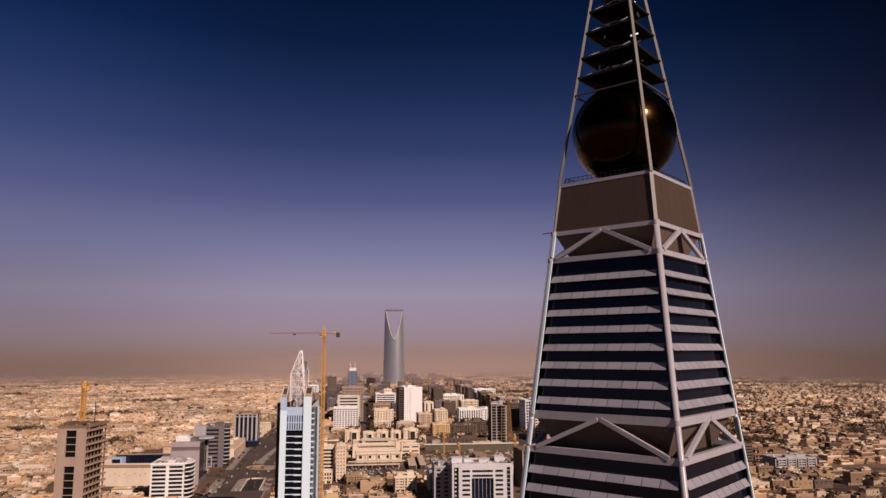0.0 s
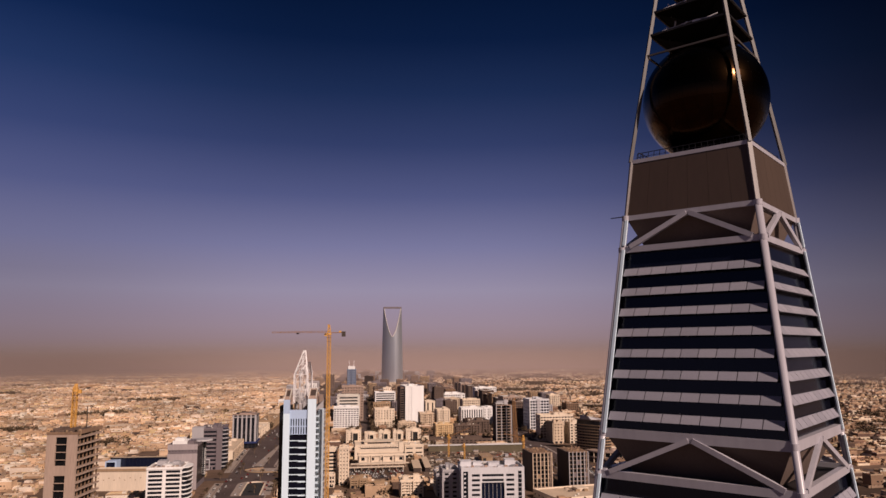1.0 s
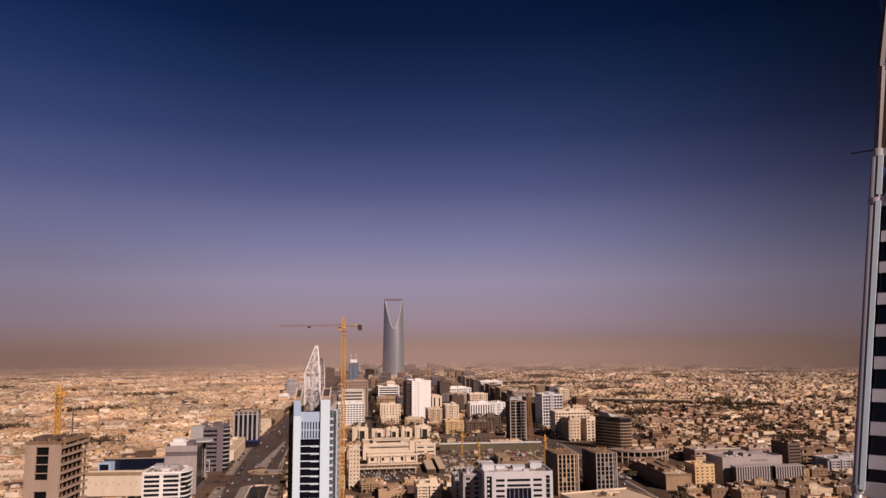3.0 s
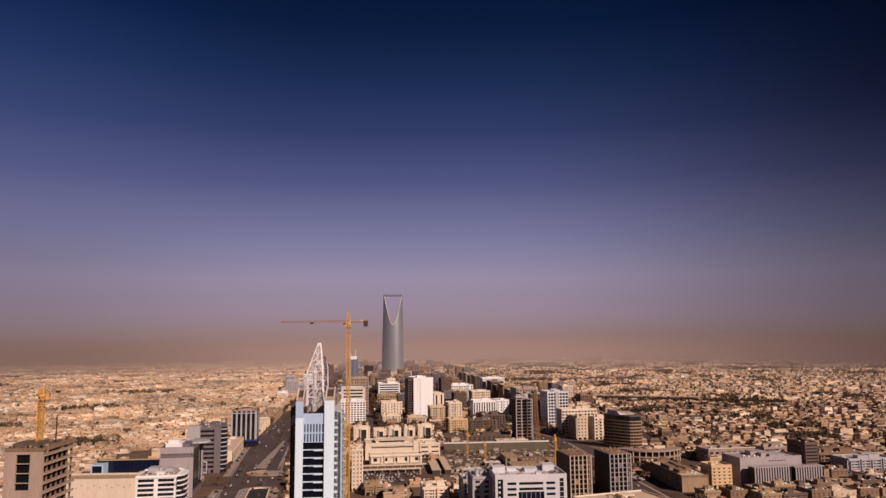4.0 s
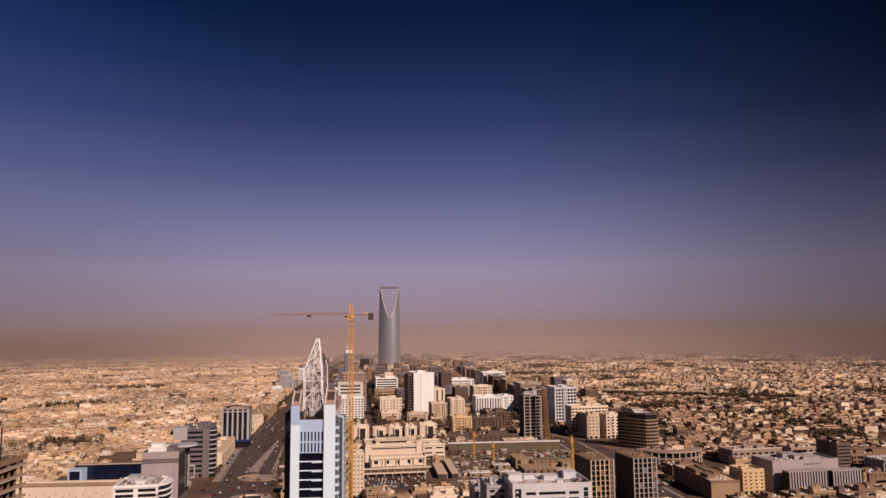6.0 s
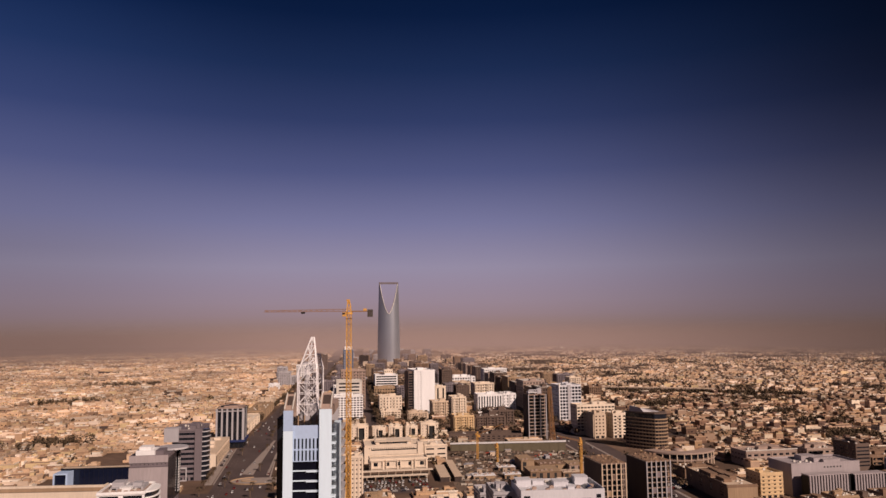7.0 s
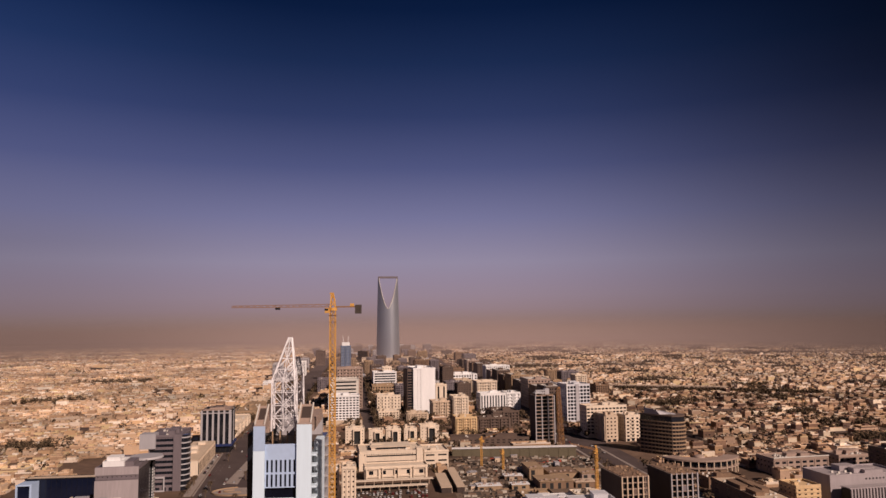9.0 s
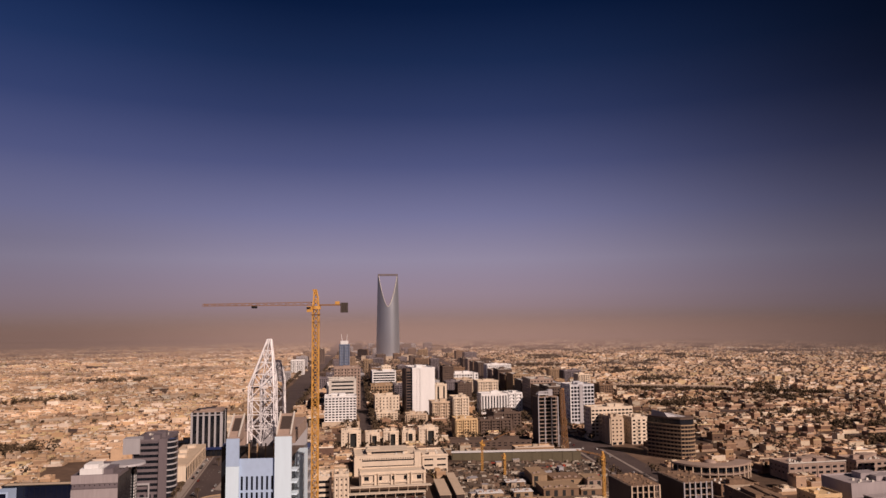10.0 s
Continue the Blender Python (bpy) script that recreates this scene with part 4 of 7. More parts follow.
tower_crane(-128.1, 378, 0, 148.6, 39.5, 11.6, 2)
tower_crane(-256.2, 276, 94.3, 115.5, 12, 0, 190, 1.1, 3.6, 2, "ochre crane stub on an unfinished tower")
tower_crane(-32, 800, 0, 25, 26, 5, 172, 0.9, 4.0, 11, "ochre crane with raised jib over a building site")
tower_crane(-13, 782, 0, 17, 3, 0, 20, 0.8, 3.0, 0, "short ochre crane mast on a building site")
hoist = thing("hoist_tower", "rust-coloured lattice hoist beside a concrete tower", "hoist", pose(65, 888, 0, 0, 0, 12))
part("mast", lattice(Shape(), [square(-3.2 * (1 - 0.25 * (1 - i / 16)) * (i / 16) ** 0.5, 0, 66 * i / 16, 3.0 - 1.3 * (i / 16) ** 0.7) for i in range(17)], 0.42, 0.26), M_JIB, hoist)
part("head", Shape().box(-4.2, -1.6, 66, -1.0, 1.6, 67.6), M_JIB, hoist)
part("cage", Shape().box(-2.0, -1.2, 12, 0.6, 1.2, 15), M_BROWN, hoist)
tower_crane(44, 648, 0, 41, 22, 4, 20, 0.9, 4.0, 6, "ochre crane behind unfinished concrete blocks")


# ---- buildings on the avenue's far side ----
def unfinished_tower():
    t = thing("unfinished_tower", "unfinished concrete tower with open slabs and scaffold posts", "tower", pose(-261.4, 258.5, 0, 0, 0, 0) @ Matrix.Diagonal((0.81, 1.17, 1, 1)))
    s = Shape()
    panes = wall_face(s, Matrix.Translation((5.6, 0, 0)), 8.0, 4, 92, 1, 22, 0.92, 0.93, 0.9)
    s.box(0, 0, 0, 5.6, 1.0, 94).box(13.6, 0, 0, 20, 1.0, 94).box(5.6, 0, 92, 13.6, 1, 94).box(5.6, 0, 0, 13.6, 1, 4).box(5.6, 0.02, 72, 13.6, 0.7, 77)
    s.box(0, 1.0, 0, 0.8, 24, 94)
    part("front_wall", s, M_SITE, t)
    # black panes and a black core are painted as the shade inside
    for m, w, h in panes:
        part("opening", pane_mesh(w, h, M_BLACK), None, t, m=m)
    part("shade_core", Shape().box(3, 2, 0, 17.2, 22, 92), M_BLACK, t)
    for k in range(24):
        z = 3.9 * k + 1.2
        part("floor_slab", Shape().box(0.9, 1.1, z, 20.4, 24.5, z + 0.5), M_SITE, t)
        part("slab_rail", Shape().box(20.1, 1.4, z + 0.5, 20.25, 24.3, z + 1.0 + 0.3 * (k % 2)), M_FRAME, t)
    for k in range(7):
        part("side_column", Shape().box(18.0, 1.2 + 3.7 * k, 0, 18.8, 1.8 + 3.7 * k, 93), M_UMBER, t)
    rnd = random.Random(4)
    for k in range(46):
        x, y = rnd.uniform(0.5, 20), rnd.uniform(0.5, 24)
        if k % 3 == 0:
            y = 0.7
        part("starter_post", Shape().box(x, y, 92, x + rnd.uniform(0.3, 1.6), y + 0.5, 94.2 + rnd.uniform(0.4, 1.7)), M_TAN if k % 3 else M_BROWN, t)
    for fx, fy, fw, fd, fh in ((1.5, 3, 5, 9, 2.2), (7.5, 6, 5, 11, 1.6), (14, 8, 5, 12, 1.4), (13.5, 2, 6, 4, 0.9)):
        part("roof_formwork", Shape().box(fx, fy, 93.9, fx + fw, fy + fd, 93.9 + fh), M_BROWN, t)
    part("edge_board", Shape().box(0, -0.15, 93.2, 20.3, 0.15, 94.6).box(20.3, 0.15, 93.2, 20.55, 24.4, 95.2), M_UMBER, t)
    part("pole", Shape().beam((17.6, 12, 94), (17.6, 12, 107), 0.4), M_DARK, t)


unfinished_tower()

b = building("office_block", "white gridded office block with dark windows", -306.5, 520, 30, 30, 33.5, 7, M_WHITE, M_GLASS, (2, 8, 0.8, 0.62), (1, 8, 0.94, 0.62), roof=2)
for k in range(9):
    z = 3.8 * k + 2.6
    s = Shape()
    for q in range(8):
        a0, a1 = math.pi * q / 8, math.pi * (q + 1) / 8
        s.hexa([(30.1, 15 - 13 * math.cos(a0), z), (30.1 + 6.5 * math.sin(a0), 15 - 13 * math.cos(a0), z), (30.1 + 6.5 * math.sin(a1), 15 - 13 * math.cos(a1), z), (30.1, 15 - 13 * math.cos(a1), z)],
               [(30.1, 15 - 13 * math.cos(a0), z + 0.9), (30.1 + 6.5 * math.sin(a0), 15 - 13 * math.cos(a0), z + 0.9), (30.1 + 6.5 * math.sin(a1), 15 - 13 * math.cos(a1), z + 0.9), (30.1, 15 - 13 * math.cos(a1), z + 0.9)])
    part("balcony", s, M_WHITE, b)
s = Shape()
s.hexa([(30.1 + 5.6 * math.sin(math.pi * q / 10), 15 - 12 * math.cos(math.pi * q / 10), 0) for q in range(11)],
       [(30.1 + 5.6 * math.sin(math.pi * q / 10), 15 - 12 * math.cos(math.pi * q / 10), 33.4) for q in range(11)])
part("bow_glazing", s, M_GLASS, b)
part("roof_crown", Shape().box(6, 9, 33.2, 27, 25, 35.6).box(6, 12, 35.6, 14, 22, 38.4).box(19, 13, 35.6, 25, 20, 37.6), M_LGREY, b)
part("roof_deck", Shape().box(0.8, 0.8, 33.3, 29.2, 29.2, 33.5), M_TAUPE, b)
for k in range(5):
    part("crown_window", Shape().box(7 + 4 * k, 8.9, 33.9, 9.6 + 4 * k, 9.05, 35.1), M_GLASS, b)
for k in range(6):
    part("cooling_unit", Shape().box(3 + 4.2 * k, 26.5 + (k % 2), 33.2, 5 + 4.2 * k, 28 + (k % 2), 35), M_TANK, b)
for k in range(6):
    part("roof_screen", Shape().box(4 + 4 * k, 3.2, 33.2, 6.4 + 4 * k, 4.4, 34.6 + 0.5 * (k % 3)), M_TAUPE, b)

s = Shape().box(0, 0, 0, 88, 9, 21.4)
b = thing("windowless_hall", "plain cream windowless hall with flat roof", "building", pose(-424, 600, 0, 0, 0, 0.6))
part("wall", s, M_CREAM, b)
part("parapet", Shape().box(-0.2, -0.2, 21.4, 88.2, 0.4, 22.8).box(-0.2, 0.4, 21.4, 0.4, 9, 22.8).box(87.6, 0.4, 21.4, 88.2, 9, 22.8), M_CREAM, b)
part("cornice", Shape().box(-0.3, -0.5, 18.6, 88.3, -0.21, 21.2), M_TAN, b)
for k in range(16):
    part("vent_slot", Shape().box(3 + 5.2 * k, -0.08, 10 + (k % 2) * 2, 4.2 + 5.2 * k, 0.05, 10.8 + (k % 2) * 2), M_TAN, b)
b = thing("navy_showroom", "long navy glass hall with pale blue corner frame", "building", pose(-411, 690, 0, 0, 0, 4))
part("wall", Shape().box(0, 0, 0, 60, 9, 18.5), M_BLUEGLASS, b)
part("roof_edge", Shape().box(-0.3, -0.3, 18.1, 60.3, 0.3, 18.9).box(-0.3, 8.7, 18.1, 60.3, 9.3, 18.9).box(-0.3, 0.3, 18.1, 0.3, 8.7, 18.9).box(59.7, 0.3, 18.1, 60.3, 8.7, 18.9), M_DARK, b)
part("roof", Shape().box(0.3, 0.3, 18.5, 59.7, 8.7, 18.7), M_BEIGE, b)
for k in range(14):
    part("mullion", Shape().box(4 * k, -0.12, 0, 4 * k + 0.15, 0, 18.4), M_DARK, b)
part("corner_frame", Shape().box(-1, -14, 0, 0, -0.5, 17).box(9.5, -14, 0, 11, -0.5, 17.4).box(0, -14, 16, 9.5, -0.5, 17.2), M_PALEBLUE, b)
part("corner_glazing", Shape().box(0, -12.5, 0, 9.5, -0.5, 16), M_BLUEGLASS, b)

# grey block with a round roof canopy and a blade of lights
b = building("office_block", "grey panelled office block with round roof canopy", -317, 601, 28, 46, 43, 7, M_GREY, M_GLASS, (9, 12, 0.25, 0.2), (1, 1, 0.92, 0.96), roof=2)
part("roof_canopy", Shape().tube(25, 36, 43.4, 44.8, 12, 28, 11.5).tube(25, 36, 40, 43.4, 3, 12), M_LGREY, b)
part("front_panel", Shape().box(-0.4, -0.5, 0, 28.4, -0.05, 35).box(-0.4, -0.5, 38.6, 28.4, -0.05, 44), M_LILAC, b)
part("penthouse", Shape().box(3, 5, 43, 17, 22, 47).box(5, 7, 47, 14, 18, 49.5), M_WHITE, b)
blade = part("sign_blade", Shape().box(28.2, 40, 6, 29.0, 46, 41), M_DARK, b, "dark upright sign with pale bars")
for k in range(15):
    part("sign_bar", Shape().box(28.3, 39.85, 8 + 2.1 * k, 28.95, 39.98, 9.3 + 2.1 * k), M_WHITE, blade)
    part("sign_bar", Shape().box(29.02, 41.5, 8 + 2.1 * k, 29.1, 44.5, 9.3 + 2.1 * k), M_WHITE, blade)

# banded block with rounded glass corner
b = building("office_block", "grey banded office block with rounded glass corner", -324.5, 720, 27, 44, 46, 7, M_GREY, M_GLASS, (1, 9, 0.92, 0.5), (1, 9, 0.94, 0.5), roof=2)
g = Shape()
a = [-math.pi / 2 + math.pi / 2 * i / 8 for i in range(9)]
g.hexa([(27, 8.5, 0)] + [(27 + 6 * math.cos(t), 8.5 + 8.4 * math.sin(t), 0) for t in a], [(27, 8.5, 46.5)] + [(27 + 6 * math.cos(t), 8.5 + 8.4 * math.sin(t), 46.5) for t in a])
part("bow_glazing", g, M_GLASS, b)
for k in range(10):
    z = 3.5 + 4.5 * k
    g = Shape().hexa([(27, 8.6, z)] + [(27 + 6.7 * math.cos(t), 8.6 + 9.1 * math.sin(t), z) for t in a], [(27, 8.6, z + 1)] + [(27 + 6.7 * math.cos(t), 8.6 + 9.1 * math.sin(t), z + 1) for t in a])
    part("bow_band", g, M_LGREY, b)
part("upright", Shape().box(20.5, -0.9, 0, 26.6, -0.05, 47), M_GREY, b)
part("roof_crown", Shape().box(-7, -2, 36, 6, 10, 48.5), M_LGREY, b)
part("entrance_frame", Shape().box(3, -1.6, 0, 14, -0.05, 1).box(3, -1.6, 11, 14, -0.05, 12.5).box(3, -1.6, 1, 4, -0.05, 11).box(13, -1.6, 1, 14, -0.05, 11), M_LGREY, b)

b = thing("arcade_hall", "long low cream hall with street bays painted dark", "building", pose(-322, 778, 0, 0, 0, 7.5))
part("wall", Shape().box(0, 0, 0, 22, 108, 14), M_CREAM, b)
part("roof_edge", Shape().box(-0.4, -0.4, 14, 22.4, 108.4, 15), M_BEIGE, b)
for k in range(13):
    # closed wall: thin black panels are painted as the shade of bays
    part("bay_shade", Shape().box(22.0, 1.2 + 8.2 * k, 0.6, 22.07, 7.2 + 8.2 * k, 11.4), M_BLACK, b, "black panel painted as the shade of a street bay")
    part("pilaster", Shape().box(22.0, 7.5 + 8.2 * k, 0, 22.5, 8.7 + 8.2 * k, 13.9), M_BEIGE, b)
for k in range(4):
    part("roof_hut", Shape().box(5 + 3 * (k % 2), 10 + 25 * k, 15, 12 + 3 * (k % 2), 19 + 25 * k, 17.6), M_CREAM, b)

b = building("glass_block", "black glass block with white upright fins", -333, 898, 32, 38, 44.5, 7, M_DARK, M_GLASS, (5, 1, 0.94, 0.97), (6, 1, 0.94, 0.97), z0=9, roof=2, relief="plain")
for k in range(6):
    part("fin", Shape().box(k * 6.0 + 0.1, -1.6, 9, k * 6.0 + 2.1, -0.04, 46), M_LGREY, b)
    if k in (0, 3):
        part("fin", Shape().box(32.05, k * 7.2, 9, 32.7, k * 7.2 + 1.4, 46), M_LGREY, b)
part("crown", Shape().box(2, 2, 44.2, 30, 36, 46.6).box(8, 8, 46.6, 24, 30, 48), M_TAUPE, b)
part("base_band", Shape().box(-1, -2.4, 7, 33.8, -0.04, 9.5).box(32.05, -0.03, 7, 34, 38, 9.5), M_BLUE, b)
part("top_band", Shape().box(-0.6, -1.9, 42.5, 33, -0.05, 43.5), M_LGREY, b)

building("shop_row", "cream low shop row along the avenue", -346, 1000, 26, 120, 13, 5, M_CREAM, M_GLASS, (5, 2, 0.5, 0.5), (24, 2, 0.5, 0.55), single=False)
building("shop_row", "tan low shop row along the avenue", -356, 1150, 26, 130, 13, 5, M_TAN, M_GLASS, (5, 3, 0.5, 0.5), (26, 3, 0.5, 0.55), single=False)
building("office_block", "pale portal-shaped office block", -372, 1300, 26, 40, 15, 5, M_BEIGE, M_GLASS, (3, 2, 0.3, 0.5), (5, 3, 0.4, 0.4), single=False)

building("office_block", "white office block with dark glass flank beside the avenue", -420, 1990, 34, 36, 36, 5, M_WHITE, M_GLASS, (7, 8, 0.5, 0.5), (6, 8, 0.7, 0.6), single=False)
building("office_block", "pale grey office slab beside the avenue", -438, 2180, 30, 40, 34, 5, M_LGREY, M_GLASS, (7, 8, 0.5, 0.5), (6, 8, 0.5, 0.5), single=False)
building("office_block", "brown office tower beside the avenue", -420, 2420, 30, 36, 46, 5, M_BROWN, M_GLASS, (6, 10, 0.5, 0.5), (6, 10, 0.5, 0.5), single=False)

# ---- middle quarter ----
building("beige_block", "narrow beige stair tower with small windows", -149, 620, 9.5, 16, 37, 6, M_CREAM, M_GLASS, (3, 9, 0.3, 0.35), (3, 9, 0.3, 0.4))
building("white_block", "slim cream office slab with window strips", -166, 627, 14, 18, 34, 6, M_CREAM, M_GLASS, (1, 8, 0.8, 0.5), (2, 8, 0.5, 0.5))
b = building("civic_building", "broad cream civic building with window bands", -150, 790, 61, 42, 17, 7, M_CREAM, M_GLASS, (1, 2, 0.78, 0.24), (4, 2, 0.5, 0.2), roof=2, z0=5)
part("upper_storey", Shape().box(12, 12, 16.8, 50, 36, 19.6).box(11, 11, 19.6, 51, 37, 20.1), M_CREAM, b)
part("stair_block", Shape().box(55, -1.2, 0, 60.8, -0.02, 20).box(55, 0.5, 16.8, 60.8, 9, 20), M_CREAM, b)
part("buttress", Shape().box(-0.6, -1.6, 0, 3.2, -0.02, 16.4), M_CREAM, b)
part("window_strip", Shape().box(16, 11.9, 17.4, 46, 11.99, 18.9), M_GLASS, b)
for k in range(22):
    part("small_window", Shape().box(4.5 + 2.2 * k, -0.08, 14.4, 5.3 + 2.2 * k, -0.01, 15.3), M_GLASS, b)
b = building("civic_wing", "cream civic wing with deep window slots", -88, 800, 24, 34, 15.5, 7, M_CREAM, M_GLASS, (2, 2, 0.7, 0.3), (4, 2, 0.5, 0.3), roof=1, z0=4)
b = building("civic_wing", "long low cream wing with dark doorways", -142, 748, 57, 20, 11, 7, M_CREAM, M_GLASS, (5, 1, 0.35, 0.5), (2, 1, 0.4, 0.5), roof=0, z0=3, base=False)
part("slot_band", Shape().box(1, -0.06, 9.2, 56, 0.03, 9.7), M_TAN, b)
for y, x0, x1, z in ((722, -148, -80, 4.5), (705, -150, -85, 3.2)):
    w = thing("canopy_row", "long low pale canopy over a car park", "canopy", pose(x0, y, 0, 0, 0, 7))
    part("roof", Shape().box(0, 0, z, x1 - x0, 5.5, z + 0.6), M_CREAM, w)
    for k in range(int((x1 - x0) / 8) + 1):
        for py in (0.3, 4.8):
            part("post", Shape().box(8 * k, py, 0, 8 * k + 0.4, py + 0.4, z), M_BEIGE, w)
for x, y, w_, d_, h_ in ((-74.5, 696, 8.5, 56, 4.4), (-61.5, 696, 6.5, 78, 4.8)):
    sh = thing("long_shed", "long narrow shed with pale roof and dark brown walls", "shed", pose(x, y, 0, 0, 0, 4))
    part("roof", Shape().box(-0.4, -0.4, h_, w_ + 0.4, d_ + 0.4, h_ + 0.5), M_BEIGE, sh)
    # solid dark brown walls, none of them open
    part("wall", Shape().box(0, 0, 0, w_, d_, h_ - 0.02), M_WALL_SHADE, sh)
    for k in range(int(d_ / 8)):
        part("post", Shape().box(w_ + 0.02, 8 * k, 0, w_ + 0.35, 8 * k + 0.35, h_ - 0.02), M_BEIGE, sh)
for k, (x, z, w) in enumerate(((-178, 18, 22), (-151, 15, 16), (-131, 16, 17), (-110, 16, 15), (-91, 18.5, 22))):
    b = building("apartment_block", "cream apartment block with a framed panel painted as deep shade", x, 936 + 2.2 * k, w, 16, z, 7, M_CREAM, M_GLASS, (5, 4, 0.2, 0.35), (3, 4, 0.25, 0.4), roof=3, relief="plain")
    # near-black panel between the frames, painted as deep shade
    part("recess_shade", Shape().box(w * 0.44, -0.1, 0.5, w * 0.78, 0.05, z - 2), M_TYRE_SHADE, b)
    for ra, rb in ((0.40, 0.45), (0.77, 0.82)):
        part("recess_frame", Shape().box(w * ra, -2.4, 0, w * rb, -0.02, z - 0.5), M_CREAM, b)
    part("recess_lintel", Shape().box(w * 0.45, -2.4, z - 2.4, w * 0.77, -0.02, z - 0.5), M_CREAM, b)

b = building("hotel", "white hotel with gridded balconies", -216, 1085, 42, 26, 40, 7, M_WHITE, M_GLASS, (9, 9, 0.66, 0.5), (5, 8, 0.5, 0.5), z0=8, roof=2, relief="bands")
part("podium", Shape().box(-3, -6, 0, 46, -0.1, 7.5), M_BEIGE, b)
building("office_block", "grey stepped office block with dark bands", -229, 1235, 42, 36, 50, 7, M_TANK, M_GLASS, (1, 8, 0.8, 0.45), (4, 8, 0.4, 0.45), single=False, roof=1)
building("office_block", "grey office block top with flat roof", -226, 1276, 42, 30, 65, 7, M_TAUPE, M_GLASS, (8, 12, 0.4, 0.4), (4, 12, 0.4, 0.4), single=False, roof=1)
b = building("blue_tower", "distant blue glass tower with light top and masts", -275, 1800, 24, 24, 82, 7, M_SLATE, M_PALE, (4, 12, 0.5, 0.5), (4, 12, 0.5, 0.5), single=False, roof=1)
part("crown", Shape().box(3, 3, 83.3, 21, 21, 91), M_WHITE, b)
part("mast", Shape().beam((7, 12, 91), (5, 12, 106), 0.7).beam((17, 12, 91), (19, 12, 106), 0.7), M_STEEL, b)
building("office_block", "white and black banded office block", -189, 1650, 50, 40, 31, 8, M_WHITE, M_GLASS, (1, 5, 0.9, 0.55), (3, 5, 0.6, 0.5), single=False)
building("office_block", "cream block with stepped roof", -170, 1664, 20, 20, 41, 8, M_CREAM, M_GLASS, (4, 7, 0.4, 0.4), (3, 7, 0.4, 0.4), single=False)
building("long_block", "long tan block with arcaded base", -182, 1500, 64, 30, 16, 8, M_TAN, M_GLASS, (12, 2, 0.5, 0.5), (4, 2, 0.5, 0.5), single=False)
building("apartment_block", "cream apartment block with upright window strips", -156, 1200, 36, 26, 28, 8, M_CREAM, M_GLASS, (7, 5, 0.3, 0.5), (5, 5, 0.3, 0.45))
building("apartment_block", "low cream flats beside a garden", -150, 1120, 30, 20, 14, 8, M_CREAM, M_GLASS, (6, 3, 0.4, 0.45), (4, 3, 0.4, 0.45))
building("apartment_block", "low cream flats beside a white slab", -113, 1250, 25, 20, 17, 8, M_CREAM, M_GLASS, (5, 4, 0.4, 0.45), (4, 4, 0.4, 0.45))
building("apartment_block", "low cream flats with roof huts", -108, 1105, 28, 20, 13, 8, M_BEIGE, M_GLASS, (6, 3, 0.4, 0.45), (4, 3, 0.4, 0.45))
b = building("white_slab", "tall white slab with one column of slit windows", -100.5, 1196, 34.5, 52, 68.5, 13, M_WHITE, M_GLASS, (8, 18, 0.12, 0.35), (3, 15, 0.1, 0.3), single=False, roof=1, relief="plain")
part("blind_panel", Shape().box(12, -0.5, 4, 34.4, -0.03, 68.3).box(-0.05, -0.5, 4, 3.9, -0.03, 68.3), M_WHITE, b)
part("dark_wing", Shape().box(-8.6, 3, 0, -0.06, 34, 66.5).box(-8, 4, 66.5, -1, 30, 68), M_BROWN, b, "dark brown wing")
for k in range(15):
    part("wing_window", Shape().box(-8.2, 2.93, 4 + 4.1 * k, -0.9, 3.05, 6.6 + 4.1 * k), M_GLASS, b)
building("flat_block", "cream flats with dark upright windows", -64, 1300, 19, 24, 34, 10, M_CREAM, M_GLASS, (2, 1, 0.3, 0.9), (3, 6, 0.3, 0.4), single=False)
building("brick_block", "brown office block with small windows", -45, 1500, 21, 30, 50, 10, M_BROWN, M_GLASS, (6, 11, 0.4, 0.4), (5, 11, 0.4, 0.4), single=False)
b = building("white_block", "white gridded office block with corner fins", -24, 1520, 49, 40, 34, 10, M_WHITE, M_GLASS, (9, 6, 0.6, 0.62), (6, 6, 0.5, 0.5), single=False, relief="piers")
part("corner_fin", Shape().box(40, -2, 0, 44, -0.05, 36), M_WHITE, b)
building("apartment_block", "cream flats with bowed balconies", -73, 1130, 30, 24, 26, 9, M_BEIGE, M_GLASS, (8, 5, 0.3, 0.45), (4, 5, 0.3, 0.4))
building("apartment_block", "cream flats with pale corner strip", -43, 1128, 22, 30, 32, 9, M_CREAM, M_GLASS, (5, 7, 0.35, 0.4), (4, 7, 0.3, 0.4))
building("apartment_block", "ochre flats with upright balcony bays", -47, 990, 27, 22, 21.5, 9, M_YELLOW, M_GLASS, (8, 5, 0.35, 0.5), (4, 5, 0.3, 0.4))
building("apartment_block", "dark brown flats beside a site", -17, 1000, 40, 18, 19, 9, M_BROWN, M_GLASS, (8, 4, 0.35, 0.4), (4, 4, 0.3, 0.4))
building("apartment_block", "white flats with tall window strips", 2, 1196, 40, 26, 29, 9, M_WHITE, M_GLASS, (9, 1, 0.45, 0.85), (4, 5, 0.3, 0.4), relief="piers")
building("apartment_block", "white flats with plain gable", 43, 1204, 22, 28, 29, 9, M_WHITE, M_GLASS, (4, 5, 0.25, 0.4), (4, 5, 0.3, 0.4))
building("office_block", "pale yellow office block with roof deck", 13, 1400, 38, 30, 30, 9, M_CREAM, M_GLASS, (8, 5, 0.45, 0.45), (4, 5, 0.4, 0.4), single=False)
